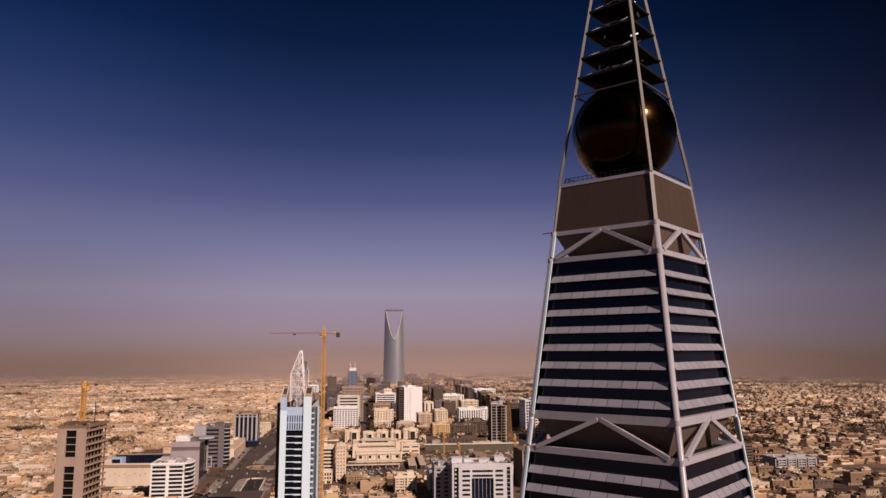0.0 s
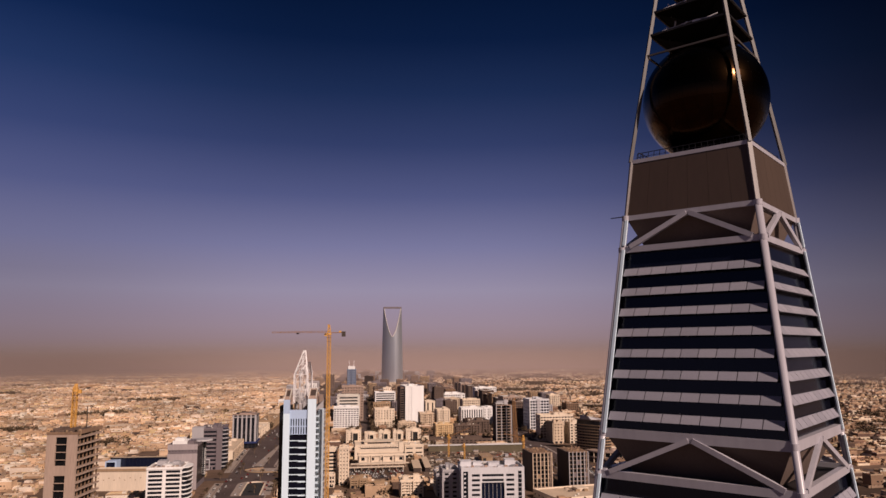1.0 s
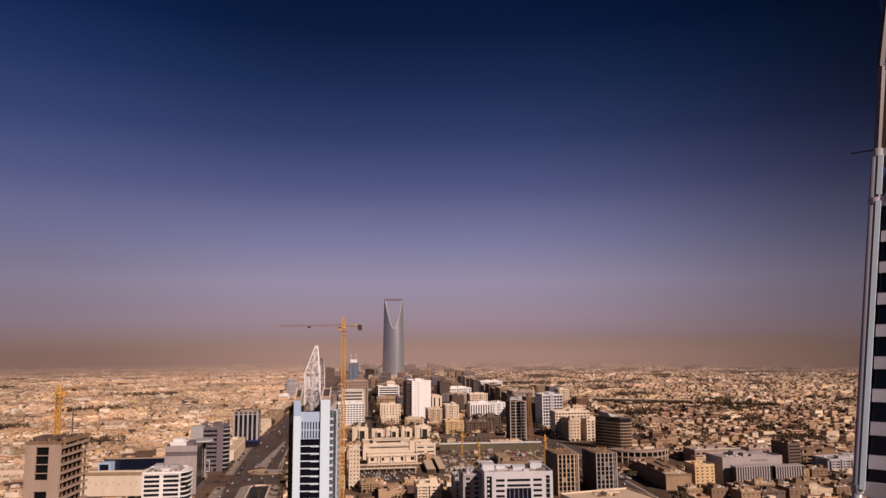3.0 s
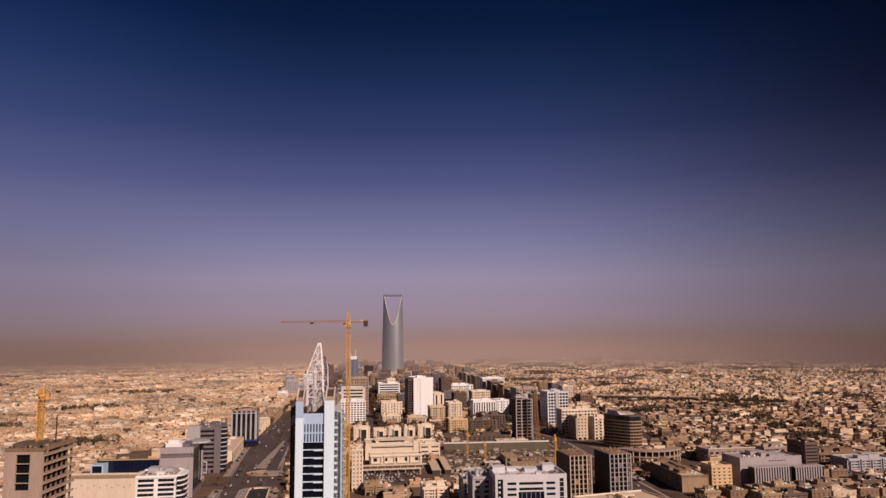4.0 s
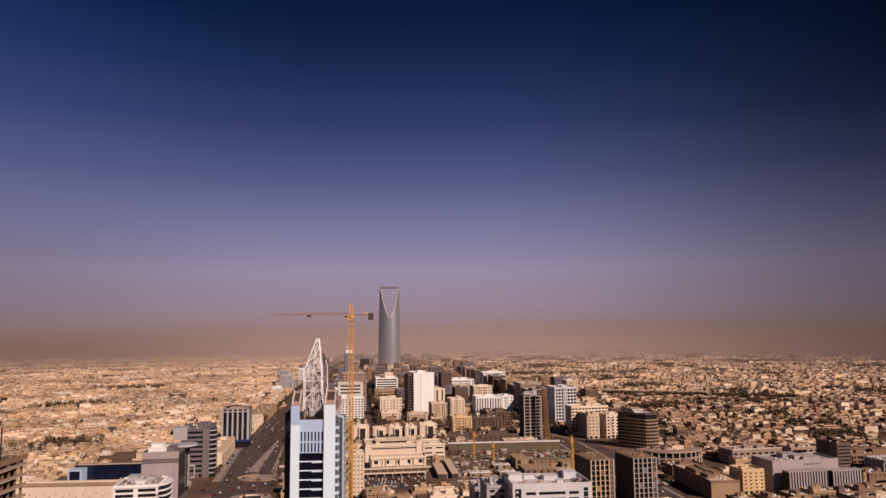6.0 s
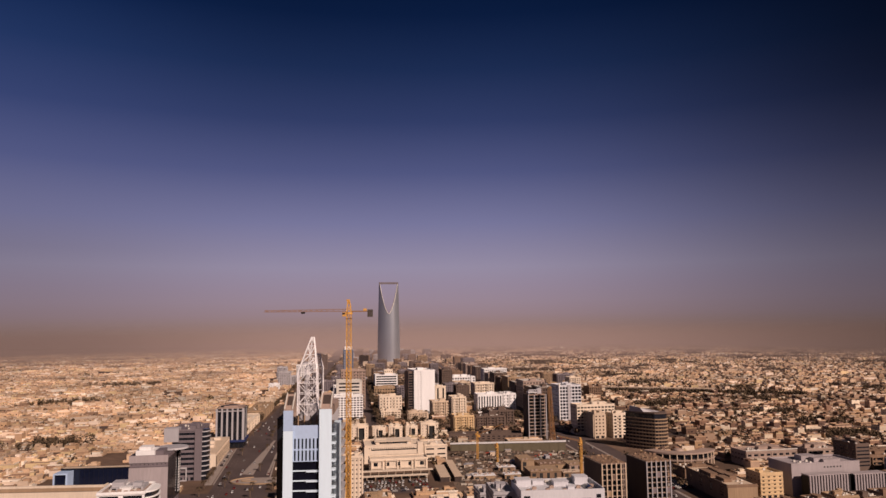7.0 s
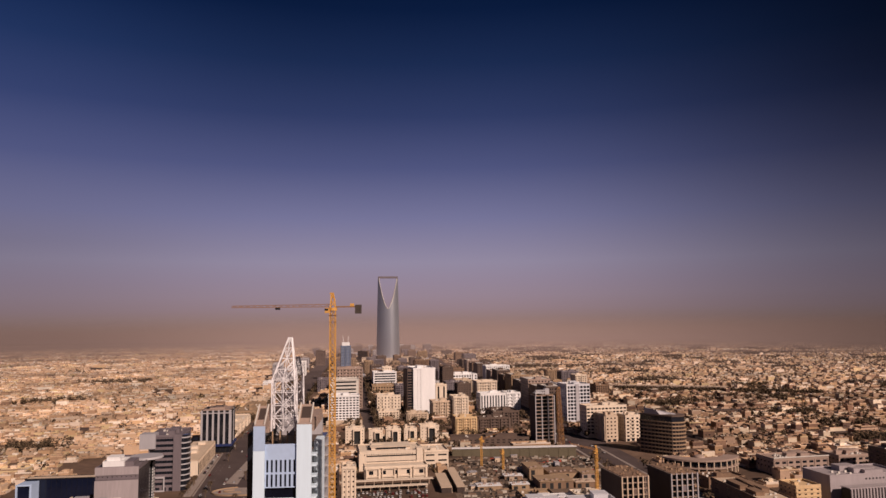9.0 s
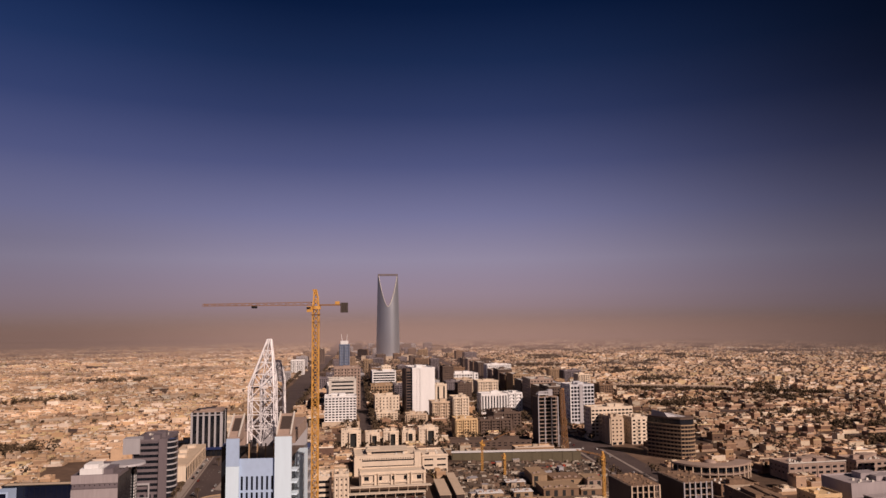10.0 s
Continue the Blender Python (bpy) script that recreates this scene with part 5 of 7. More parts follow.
building("office_block", "white long office block with dark base", 60, 1720, 56, 30, 37, 9, M_WHITE, M_GLASS, (12, 6, 0.5, 0.5), (4, 6, 0.4, 0.4), single=False)
building("dark_block", "dark brown low office block", 6, 1052, 36, 40, 20, 10, M_BROWN, M_GLASS, (7, 4, 0.4, 0.4), (6, 4, 0.4, 0.4))


# ---- building site ----
def open_frame(name, label, x, y, w, d, h, cols, rows, rz, dark=False, post=M_BEIGE, fill=(M_BROWN, M_TAN)):
    """An unfinished concrete frame: columns and slabs round a black core painted as the shade inside."""
    t = thing(name, label, "building frame", pose(x, y, 0, 0, 0, rz))
    part("shade_core", Shape().box(1.6, 1.4, 0, w - 2.2, d - 1.6, h - 1), M_BLACK, t)
    for j in range(rows + 1):
        z = (h - 0.7) * j / rows
        part("floor_slab", Shape().box(0, 0, z, w, d, z + (0.75 if dark else 0.5)), M_TAUPE if dark else M_FRAME, t)
    for i in range(cols + 1):
        cx = (w - 0.9) * i / cols
        part("column", Shape().box(cx, -0.35, 0, cx + (1.0 if dark else 0.8), 0.6, h), post, t)
        part("column", Shape().box(cx, d - 0.6, 0, cx + 0.9, d - 0.02, h), M_CONC, t)
    for i in range(cols if not dark else 0):
        part("infill_panel", Shape().box((w - 0.9) * i / cols + 0.9, 0.12, (h - 0.7) * ((3 * i) % rows) / rows + 0.55, (w - 0.9) * (i + 1) / cols - 0.02, 0.5, (h - 0.7) * ((3 * i) % rows + 1) / rows - 0.05), fill[i % 2], t)
    n = max(3, int(d / 5))
    for i in range(1, n):
        cy = d * i / n
        part("column", Shape().box(w - 0.6, cy, 0, w + 0.25, cy + 0.9, h), M_FRAME, t)
    # the shade of the left flank is put into this dark brown
    part("flank_wall", Shape().box(-0.45, 0.5, 0, -0.05, d - 0.1, h - 0.4), M_WALL_SHADE, t, "blind flank wall with shade put into its dark brown")
    part("roof_deck", Shape().box(0.7, 0.7, h - 0.1, w - 0.1, d - 0.1, h + 0.12), M_UMBER, t)
    rnd = random.Random(int(x))
    for k in range(34):
        px, py, ph = rnd.uniform(0.3, w - 1), rnd.uniform(0.3, d - 1), rnd.uniform(0.5, 1.9)
        part("starter_post", Shape().box(px, py, h - 0.1, px + rnd.uniform(0.4, 2.2), py + rnd.uniform(0.3, 1.4), h + 0.7 * ph), M_UMBER if k % 4 else M_TAN, t)
    return t


open_frame("unfinished_block", "unfinished concrete frame with cream columns", 43.5, 577, 20, 34, 36.5, 5, 9, 9)
open_frame("unfinished_block", "unfinished concrete frame with dark openings", 80.5, 586, 20.5, 34, 36, 5, 9, 9, post=M_LGREY, fill=(M_GREY, M_GREY))
t = open_frame("unfinished_tower", "slim unfinished concrete tower with open floors and pale head", 38, 899, 23, 18, 57, 3, 14, 10, True, M_LGREY)
part("head_frame", Shape().box(1, 1, 57, 2, 2, 63).box(9.5, 1, 57, 10.5, 2, 62).box(1, 1, 62, 13, 2.4, 63.2).box(14, 6, 57, 19, 12, 64).box(4, 10, 57, 12, 16, 60.5), M_LGREY, t)
part("head_slab", Shape().box(0.5, 0.4, 59.4, 12, 9, 60), M_WHITE, t, "pale formwork deck")
w = thing("site_wall", "long olive rendered wall with pale sloping coping", "wall", pose(-58, 857, 0, 0, 0, -8.9))
part("wall", Shape().hexa([(0, 0, 0), (129, 0, 0), (129, 3, 0), (0, 3, 0)], [(0, 0, 7.2), (129, 0, 11.2), (129, 3, 11.2), (0, 3, 7.2)]), M_OLIVE, w)
part("coping", Shape().hexa([(-0.5, -0.8, 7.2), (129.5, -0.8, 11.2), (129.5, 4.5, 11.2), (-0.5, 4.5, 7.2)], [(-0.5, -0.8, 8.3), (129.5, -0.8, 12.4), (129.5, 4.5, 12.4), (-0.5, 4.5, 8.3)]), M_WHITE, w)
for k in range(13):
    part("buttress", Shape().box(10 * k + 1, -0.3, 0, 10 * k + 1.6, -0.02, 6.8 + 0.31 * k), M_OLIVE, w)
building("hoarding_block", "long low dark block behind a site wall", -57, 907, 88, 22, 10, -1, M_BROWN, M_GLASS, (14, 2, 0.5, 0.4), (4, 2, 0.4, 0.4), roof=2, base=False, relief="plain")
# sheds of the site
for x, y, w_, d_, h_, roof_, wall_m, label in ((9, 703, 29, 26, 6.0, M_TAN, M_UMBER, "broad shed with dusty brown roof on a site"), (6, 742, 13, 30, 9.0, M_TAN, M_TAN, "tan site block with flat roof"),
                                               (24, 742, 26, 24, 5.0, M_UMBER, M_TAN, "low shed with brown roof on a site"), (-17, 737, 16, 9, 4.2, M_WHITE, M_UMBER, "small shed with white roof on a site"),
                                               (-15, 702, 15, 9, 4.4, M_WHITE, M_TAN, "small shed with white roof on a site"), (40, 706, 18, 12, 4.6, M_BEIGE, M_UMBER, "shed with pale roof on a site"),
                                               (-44, 700, 20, 10, 4.0, M_WHITE, M_TAN, "long shed with white roof on a site"), (52, 735, 14, 22, 5.5, M_TAN, M_TAUPE, "tan shed with flat roof on a site")):
    sh = thing("site_shed", label, "shed", pose(x, y, 0, 0, 0, 5), "site sheds")
    part("wall", Shape().box(0, 0, 0, w_, d_, h_), wall_m, sh)
    part("roof", Shape().box(-0.5, -0.5, h_, w_ + 0.5, d_ + 0.5, h_ + 0.4), roof_, sh)
    for k in range(int(w_ / 7)):
        part("door_bay", Shape().box(1.5 + 7 * k, -0.06, 0, 5 + 6.6 * k, 0.04, h_ - 1.2), M_TYRE_SHADE, sh)
    for k in range(int(w_ / 5)):
        part("roof_unit", Shape().box(1 + 4.6 * k, 2 + 3 * (k % 2), h_ + 0.4, 3.2 + 4.6 * k, 4 + 3 * (k % 2), h_ + 1.4), M_TAUPE, sh)
rnd = random.Random(11)
for k in range(15):
    x, y = rnd.uniform(-50, 60), rnd.uniform(690, 838)
    lw, ld, lh = rnd.uniform(4, 11), rnd.uniform(3, 7), rnd.uniform(2.4, 4.5)
    hut = thing("site_hut", "dusty site hut on bare ground", "hut", pose(x, y, 0, 0, 0, rnd.uniform(-20, 25)), "site huts")
    material = rnd.choice((M_BEIGE, M_CREAM, M_CONC, M_TAN, M_LGREY))
    part("wall", Shape().box(0, 0, 0, lw, ld, lh), material, hut)
    part("roof", Shape().box(-0.3, -0.3, lh, lw + 0.3, ld + 0.3, lh + 0.25), M_LGREY if material is not M_RED else M_RED, hut)
    part("door", Shape().box(1, -0.05, 0, 2, 0.02, 2.1), M_BROWN, hut)
for k in range(40):
    x, y = rnd.uniform(-55, 75), rnd.uniform(680, 840)
    heap = thing("material_stack", "stack of building boards on bare ground", "stack", pose(x, y, 0, 0, 0, rnd.uniform(0, 180)), "site stacks")
    material = rnd.choice((M_TAN, M_BEIGE, M_RED, M_CONC))
    for q in range(4):
        part("board", Shape().box(0, 0.5 * q, 0, rnd.uniform(3, 7), 0.5 * q + 0.35, rnd.uniform(0.4, 1.5)), material, heap)

for k in range(9):
    solo("sheeting_stack", Shape().box(0, 0, 0, 3.6, 2.2, 1.0).box(0.4, 0.3, 1.0, 3.0, 1.9, 1.7 + 0.3 * (k % 3)), M_RED, "pile of red sheeting on bare ground", "stack", m=pose(12 + 4.4 * k, 800 + 1.8 * k, 0.03, 0, 0, 20 * (k % 3)), group="red piles")
clutter = Shape()
for k in range(1500):
    x, y = rnd.uniform(-60, 78), rnd.uniform(664, 842)
    if 0 < x < 68 and y < 770:
        continue
    lw, ld = rnd.uniform(0.6, 3.0) ** 1.8, rnd.uniform(0.5, 3.5)
    clutter.box(x, y, 0, x + lw, y + ld, rnd.uniform(0.3, 2.4))
tagged(solo("rubble", clutter, M_DEBRIS), "rubble, boards and stores over a building site", "rubble", kind="stuff")
# flat black patch on the ground, no pit is dug
tagged(solo("pit_patch", Shape().face(*[(34 + 30 * math.cos(radians(a)) * (1 + 0.1 * math.sin(3 * radians(a))), 784 + 13 * math.sin(radians(a)), 0.05) for a in range(0, 360, 15)]), M_BLACK, kind="structure"), "flat black patch in place of a pit on a site", "ground")
tagged(solo("site_ground", Shape().face((-62, 655, 0.03), (78, 665, 0.03), (74, 838, 0.03), (-66, 846, 0.03)), M_PIT, kind="structure"), "dark churned earth of a building site", "ground")
for x, y, w_, d_, h_, m_ in ((-8, 610, 30, 22, 12, M_WHITE), (26, 640, 24, 18, 9, M_CREAM), (-14, 645, 26, 20, 8, M_TAN), (-50, 560, 16, 26, 20, M_LGREY), (4, 562, 26, 30, 15, M_CREAM)):
    building("low_block", "low block with cluttered flat roof beside a site", x, y, w_, d_, h_, 6, m_, M_GLASS, (4, max(2, int(h_ / 4)), 0.4, 0.4), (4, max(2, int(h_ / 4)), 0.4, 0.4), roof=4)

# white office with a deep glass front
b = thing("white_office", "white office block with ribbon windows and glass front", "building", pose(-29.5, 494, 0, 0, 0, 3) @ Matrix.Diagonal((1.09, 1, 0.94, 1)))
s, panes = Shape(), []
panes += wall_face(s, Matrix.Translation((7, 0, 0)), 9, 4, 34, 1, 7, 0.7, 0.5, 0.6)
panes += wall_face(s, Matrix.Translation((34, 0, 0)), 9.5, 4, 34, 1, 7, 0.66, 0.5, 0.6)
s.box(0, 0, 4, 7, 0.5, 34).box(43.5, 0, 4, 50, 0.5, 34)
panes += wall_face(s, Matrix.Translation((16, 0, 0)), 18, 25.4, 34, 1, 2, 0.94, 0.5, 0.6)
panes += wall_face(s, Matrix.Translation((50, 0, 0)) @ Matrix.Rotation(math.pi / 2, 4, "Z"), 34, 4, 34, 5, 7, 0.6, 0.5, 0.5)
panes += wall_face(s, Matrix.Translation((0, 34, 0)) @ Matrix.Rotation(-math.pi / 2, 4, "Z"), 34, 4, 34, 5, 7, 0.6, 0.5, 0.5)
s.box(0, 0, 34, 50, 0.5, 39).box(49.5, 0.5, 34, 50, 34, 39).box(0, 0.5, 34, 0.5, 34, 39).box(0.5, 33.5, 0, 49.5, 34, 39)
s.box(0, 0, 0, 16, 0.5, 4).box(34, 0, 0, 50, 0.5, 4).box(0, 0.5, 0, 0.5, 34, 4).box(49.5, 0.5, 0, 50, 34, 4)
part("wall", s, M_COOL, b)
for xa, xb in ((1.6, 5.4), (45.0, 47.8)):
    strip_ = part("window_strip", Shape().box(xa, -0.06, 4, xb, -0.01, 35.4), M_GLASS, b, "dark upright window strip")
    for k in range(8):
        part("pale_panel", Shape().box(xa + 0.5 if xa < 9 else xa, -0.14, 5.2 + 3.9 * k, xa + 2.0 if xa < 9 else xb, -0.07, 6.6 + 3.9 * k if xa < 9 else 5.6 + 3.9 * k), M_COOL, strip_)
for m, pw, ph in panes:
    part("window", pane_mesh(pw, ph, M_GLASS), None, b, m=m)
part("glass_front", Shape().box(16.1, 1.4, 0, 33.9, 1.8, 25.4), M_BLUEGLASS, b)
for k in range(5):
    part("mullion", Shape().box(18.5 + 3.2 * k, 1.2, 0, 18.75 + 3.2 * k, 1.39, 25.3), M_LGREY, b)
part("roof", Shape().box(0.5, 0.6, 36.2, 49.5, 33.5, 36.6), M_COOL, b)
for hx, hy, hw, hd, hh in ((1.2, 22, 9, 9, 4.4), (12, 26, 7, 6, 2.8), (24, 20, 9, 8, 3.2), (38, 24, 8, 8, 5.2), (30, 8, 4, 5, 2.2)):
    part("stair_hut", Shape().box(hx, hy, 36.6, hx + hw, hy + hd, 36.6 + hh).box(hx - 0.3, hy - 0.3, 36.6 + hh, hx + hw + 0.3, hy + hd + 0.3, 36.9 + hh), M_COOL, b)
for hx, hy in ((4, 5), (9, 12), (16, 6), (20, 14), (26, 4), (36, 12), (42, 6), (45, 15)):
    part("cooling_unit", Shape().box(hx, hy, 36.6, hx + 2.6, hy + 1.8, 38.4).tube(hx + 1.3, hy + 0.9, 38.4, 38.7, 0.7, 10), M_TAUPE, b)
part("skylight", Shape().hexa([(40, 4, 36.6), (48, 4, 36.6), (48, 20, 36.6), (40, 20, 36.6)], [(43, 5, 38.2), (45, 5, 38.2), (45, 19, 38.2), (43, 19, 38.2)]), M_GLASS, b, "dark glass skylight")
for k in range(12):
    part("cooling_unit", Shape().box(3 + 3.6 * k, 31.4, 36.6, 5 + 3.6 * k, 33, 38.4), M_TANK, b)
building("office_annex", "dark-flanked white annex block", -45, 512, 14, 30, 31, 4, M_LGREY, M_GLASS, (2, 7, 0.5, 0.5), (4, 7, 0.5, 0.5), roof=2)

b = building("low_block", "low cream block with broad flat roof and rubble", 55, 510, 68, 47, 6.2, 18, M_CREAM, M_GLASS, (8, 1, 0.3, 0.4), (6, 1, 0.3, 0.4), z0=1.5, parapet=1.3, roof=1, base=False, relief="plain")
part("roof_deck", Shape().box(0.5, 0.5, 6.0, 67.5, 46.5, 6.3), M_BEIGE, b, "dusty sunlit roof deck")
rnd = random.Random(5)
for k in range(16):
    hx, hy = rnd.uniform(24, 46), rnd.uniform(22, 42)
    part("roof_rubble", Shape().box(hx, hy, 6.3, hx + rnd.uniform(1, 5), hy + rnd.uniform(0.8, 3), 6.3 + rnd.uniform(0.4, 2.2)), rnd.choice((M_TAN, M_CONC, M_BROWN, M_UMBER)), b)
building("apartment_block", "low beige flats with small windows", -84, 556, 22, 22, 15, 6, M_CREAM, M_GLASS, (5, 4, 0.35, 0.4), (4, 5, 0.35, 0.4), roof=3)
building("apartment_block", "low tan block with cluttered roof", -116, 572, 24, 24, 7, 6, M_TAN, M_GLASS, (4, 2, 0.2, 0.35), (4, 5, 0.35, 0.4), roof=2)
building("low_block", "low tan block with flat roof", -136, 600, 18, 18, 9, 6, M_TAN, M_GLASS, (4, 2, 0.4, 0.5), (3, 2, 0.4, 0.5), roof=3)
building("shop_row", "low cream arcade row beside a tower", -176, 606, 24, 12, 12, 6, M_CREAM, M_GLASS, (9, 2, 0.6, 0.6), (3, 2, 0.4, 0.5), roof=1)

# ---- quarter on the far side of the street ----
b = building("office_block", "pale gridded office block with plain middle strip and dark flank", 110, 1074, 34, 34, 52, 11, M_COOL, M_GLASS, (7, 10, 0.78, 0.68), (5, 9, 0.45, 0.45), relief="plain")
part("middle_strip", Shape().box(12.8, -0.9, 3, 17.6, -0.02, 53), M_LGREY, b)
part("corner_strip", Shape().box(-0.4, -0.8, 3, 1.0, -0.02, 53.4), M_WHITE, b)
building("apartment_block", "long cream gridded apartment block", 109, 955, 52, 22, 37, 10, M_CREAM, M_GLASS, (11, 8, 0.72, 0.5), (4, 7, 0.4, 0.4), relief="plain")
building("apartment_block", "brown-flanked apartment block with pale front", 124, 925, 14, 30, 30, 10, M_BEIGE, M_GLASS, (3, 6, 0.4, 0.4), (5, 6, 0.3, 0.4))
building("apartment_block", "cream apartment block with open bays", 148, 928, 24, 22, 29, 10, M_CREAM, M_GLASS, (4, 6, 0.5, 0.5), (4, 6, 0.3, 0.4))


def round_office():
    t = thing("round_office", "brown wedge-shaped office block with rounded end and glass crown", "building", pose(166, 852, 0, 0, 0, 10))
    n, s, panes = 28, Shape(), []
    bez = lambda a, b, c, t: Vector((a[0] * (1 - t) ** 2 + 2 * b[0] * t * (1 - t) + c[0] * t * t, a[1] * (1 - t) ** 2 + 2 * b[1] * t * (1 - t) + c[1] * t * t, 0))
    pts = [bez((-27, 16), (-13, -6), (1, -21), i / 9) for i in range(9)] + [bez((1, -21), (29, -27), (28, -4), i / 10) for i in range(10)] + [bez((28, -4), (14, 22), (-27, 16), i / 9) for i in range(9)]
    pts = [Vector((p.x * 0.72, p.y * 0.85, 0)) for p in pts]
    for i in range(n):
        p, q = pts[i], pts[(i + 1) % n]
        m = Matrix.Translation(p) @ Matrix.Rotation(math.atan2(q.y - p.y, q.x - p.x), 4, "Z")
        panes += wall_face(s, m, (q - p).length, 0, 34.2, 1, 9, 0.7, 0.55, 0.6)
    part("wall", s, M_BROWN, t)
    for m, w, h in panes:
        part("window", pane_mesh(w, h, M_GLASS), None, t, m=m)
    for k in range(10):
        z = 34.2 * k / 9
        b = Shape()
        b.hexa([p * 1.03 + Vector((0, 0, z - 0.55)) for p in pts], [p * 1.03 + Vector((0, 0, z + 0.6)) for p in pts])
        part("floor_band", b, M_TAN, t)
    part("glass_crown", Shape().hexa([p * 0.99 + Vector((0, 0, 34.9)) for p in pts], [p * 0.97 + Vector((0, 0, 40.0)) for p in pts]), M_GLASS, t)
    part("roof_rim", Shape().hexa([p * 1.0 + Vector((0, 0, 40.0)) for p in pts], [p * 1.0 + Vector((0, 0, 41.4)) for p in pts]), M_BROWN, t)
    v = Shape().hexa([(-16, 10, 41.4), (-6, -5, 41.4), (4, -6, 41.4), (-4, 10, 41.4)], [(-15.6, 9.6, 47.5), (-9, -3, 46.0), (-6, -3, 45.0), (-12, 9.6, 47.0)])
    v.hexa([(-4, 1, 41.4), (8, -9, 41.4), (13, -7, 41.4), (2, 8, 41.4)], [(-3, 2, 44.6), (6, -6, 42.6), (9, -5, 42.4), (0, 6, 44.2)])
    part("roof_light", v, M_LGREY, t, "pale sloped roof lights")


round_office()


def curved_mall():
    t = thing("curved_mall", "cream curved mall with colonnade and small dome", "building", pose(171, 772, 0, 0, 0, 0) @ Matrix.Diagonal((0.92, 0.92, 0.72, 1)))
    R, n = 44, 26
    a = [math.radians(205 + 130 * i / n) for i in range(n + 1)]
    P = lambda i, r, z: (r * math.cos(a[i]), r * math.sin(a[i]) + 10, z)
    wall, band, low = Shape(), Shape(), Shape()
    for i in range(n):
        wall.hexa([P(i, R - 14, 0), P(i, R - 3, 0), P(i + 1, R - 3, 0), P(i + 1, R - 14, 0)], [P(i, R - 14, 17), P(i, R - 3, 17), P(i + 1, R - 3, 17), P(i + 1, R - 14, 17)])
        band.hexa([P(i, R - 15, 17), P(i, R, 17), P(i + 1, R, 17), P(i + 1, R - 15, 17)], [P(i, R - 15, 19.2), P(i, R, 19.2), P(i + 1, R, 19.2), P(i + 1, R - 15, 19.2)])
        low.hexa([P(i, R - 2.9, 8), P(i, R, 8), P(i + 1, R, 8), P(i + 1, R - 2.9, 8)], [P(i, R - 2.9, 9.4), P(i, R, 9.4), P(i + 1, R, 9.4), P(i + 1, R - 2.9, 9.4)])
        if i % 2 == 0:
            part("column", Shape().beam(P(i, R - 0.7, 0), P(i, R - 0.7, 17), 0.9), M_BEIGE, t)
        part("window", Shape().hexa([P(i, R - 2.95, 10.5), P(i, R - 2.9, 10.5), P(i + 1, R - 2.9, 10.5), P(i + 1, R - 2.95, 10.5)], [P(i, R - 2.95, 15.5), P(i, R - 2.9, 15.5), P(i + 1, R - 2.9, 15.5), P(i + 1, R - 2.95, 15.5)]), M_GLASS, t)
    part("wall", wall, M_BROWN, t)
    part("roof_edge", band, M_TAUPE, t)
    part("canopy", low, M_TAUPE, t)
    dome = bmesh.new()
    bmesh.ops.create_uvsphere(dome, u_segments=20, v_segments=12, radius=5.8)
    bmesh.ops.delete(dome, geom=[v for v in dome.verts if v.co.z < -0.1], context="VERTS")
    me = bpy.data.meshes.new("dome")
    dome.to_mesh(me)
    dome.free()
    me.materials.append(M_TAUPE)
    part("dome", me, None, t, m=Matrix.Translation((-4, -16, 19.2)) @ Matrix.Diagonal((1, 1, 0.6, 1)))


curved_mall()
# lit front and shaded flanks are in the paint: tan panel, umber walls
b = building("tan_block", "plain brown block with dusty cluttered roof", 148, 598, 25, 74, 13.5, 4, M_UMBER, M_GLASS, (1, 1, 0.02, 0.02), (4, 4, 0.3, 0.35), roof=9, base=False, relief="plain")
part("roof_deck", Shape().box(0.5, 0.5, 13.3, 24.5, 73.5, 13.8), M_BEIGE, b, "dusty tan roof deck")
part("front_panel", Shape().box(0.2, -0.3, 0, 24.9, -0.03, 13.6), M_TAN, b)
building("tan_block", "low umber block with flat roof", 150, 694, 34, 22, 8, 10, M_UMBER, M_GLASS, (6, 1, 0.3, 0.4), (4, 1, 0.3, 0.4), roof=4)
building("ochre_block", "bright ochre flats with small windows", 180, 609, 20, 20, 20, 8, M_YELLOW, M_GLASS, (4, 5, 0.4, 0.35), (4, 5, 0.3, 0.35), roof=1)
b = building("white_hall", "large pale grey hall with slit windows", 210, 617, 64, 30, 25, 9, M_LILAC, M_GLASS, (1, 1, 0.02, 0.02), (1, 1, 0.02, 0.02), roof=4, base=False, relief="plain")
for k in range(6):
    part("vent", Shape().box(30 + 3 * k, -0.08, 21.6, 31.4 + 3 * k, 0.05, 22.8), M_DARK, b)
for x, wide, h in ((217, 38, 19), (258, 30, 18)):
    b = thing("ribbed_hall", "ribbed hall front with pale ribs and dark bays", "building", pose(x, 604 + 0.158 * (x - 217), 0, 0, 0, 9))
    part("wall", Shape().box(0, 0, 0, wide, 9, h - 0.5), M_DARK, b)
    for k in range(int(wide / 2.6)):
        part("rib", Shape().box(2.6 * k, -1.1, 0, 2.6 * k + 1.3, -0.03, h), M_LILAC, b)
    part("roof_edge", Shape().box(-0.3, -0.2, h, wide + 0.3, 9.3, h + 0.6), M_LILAC, b)
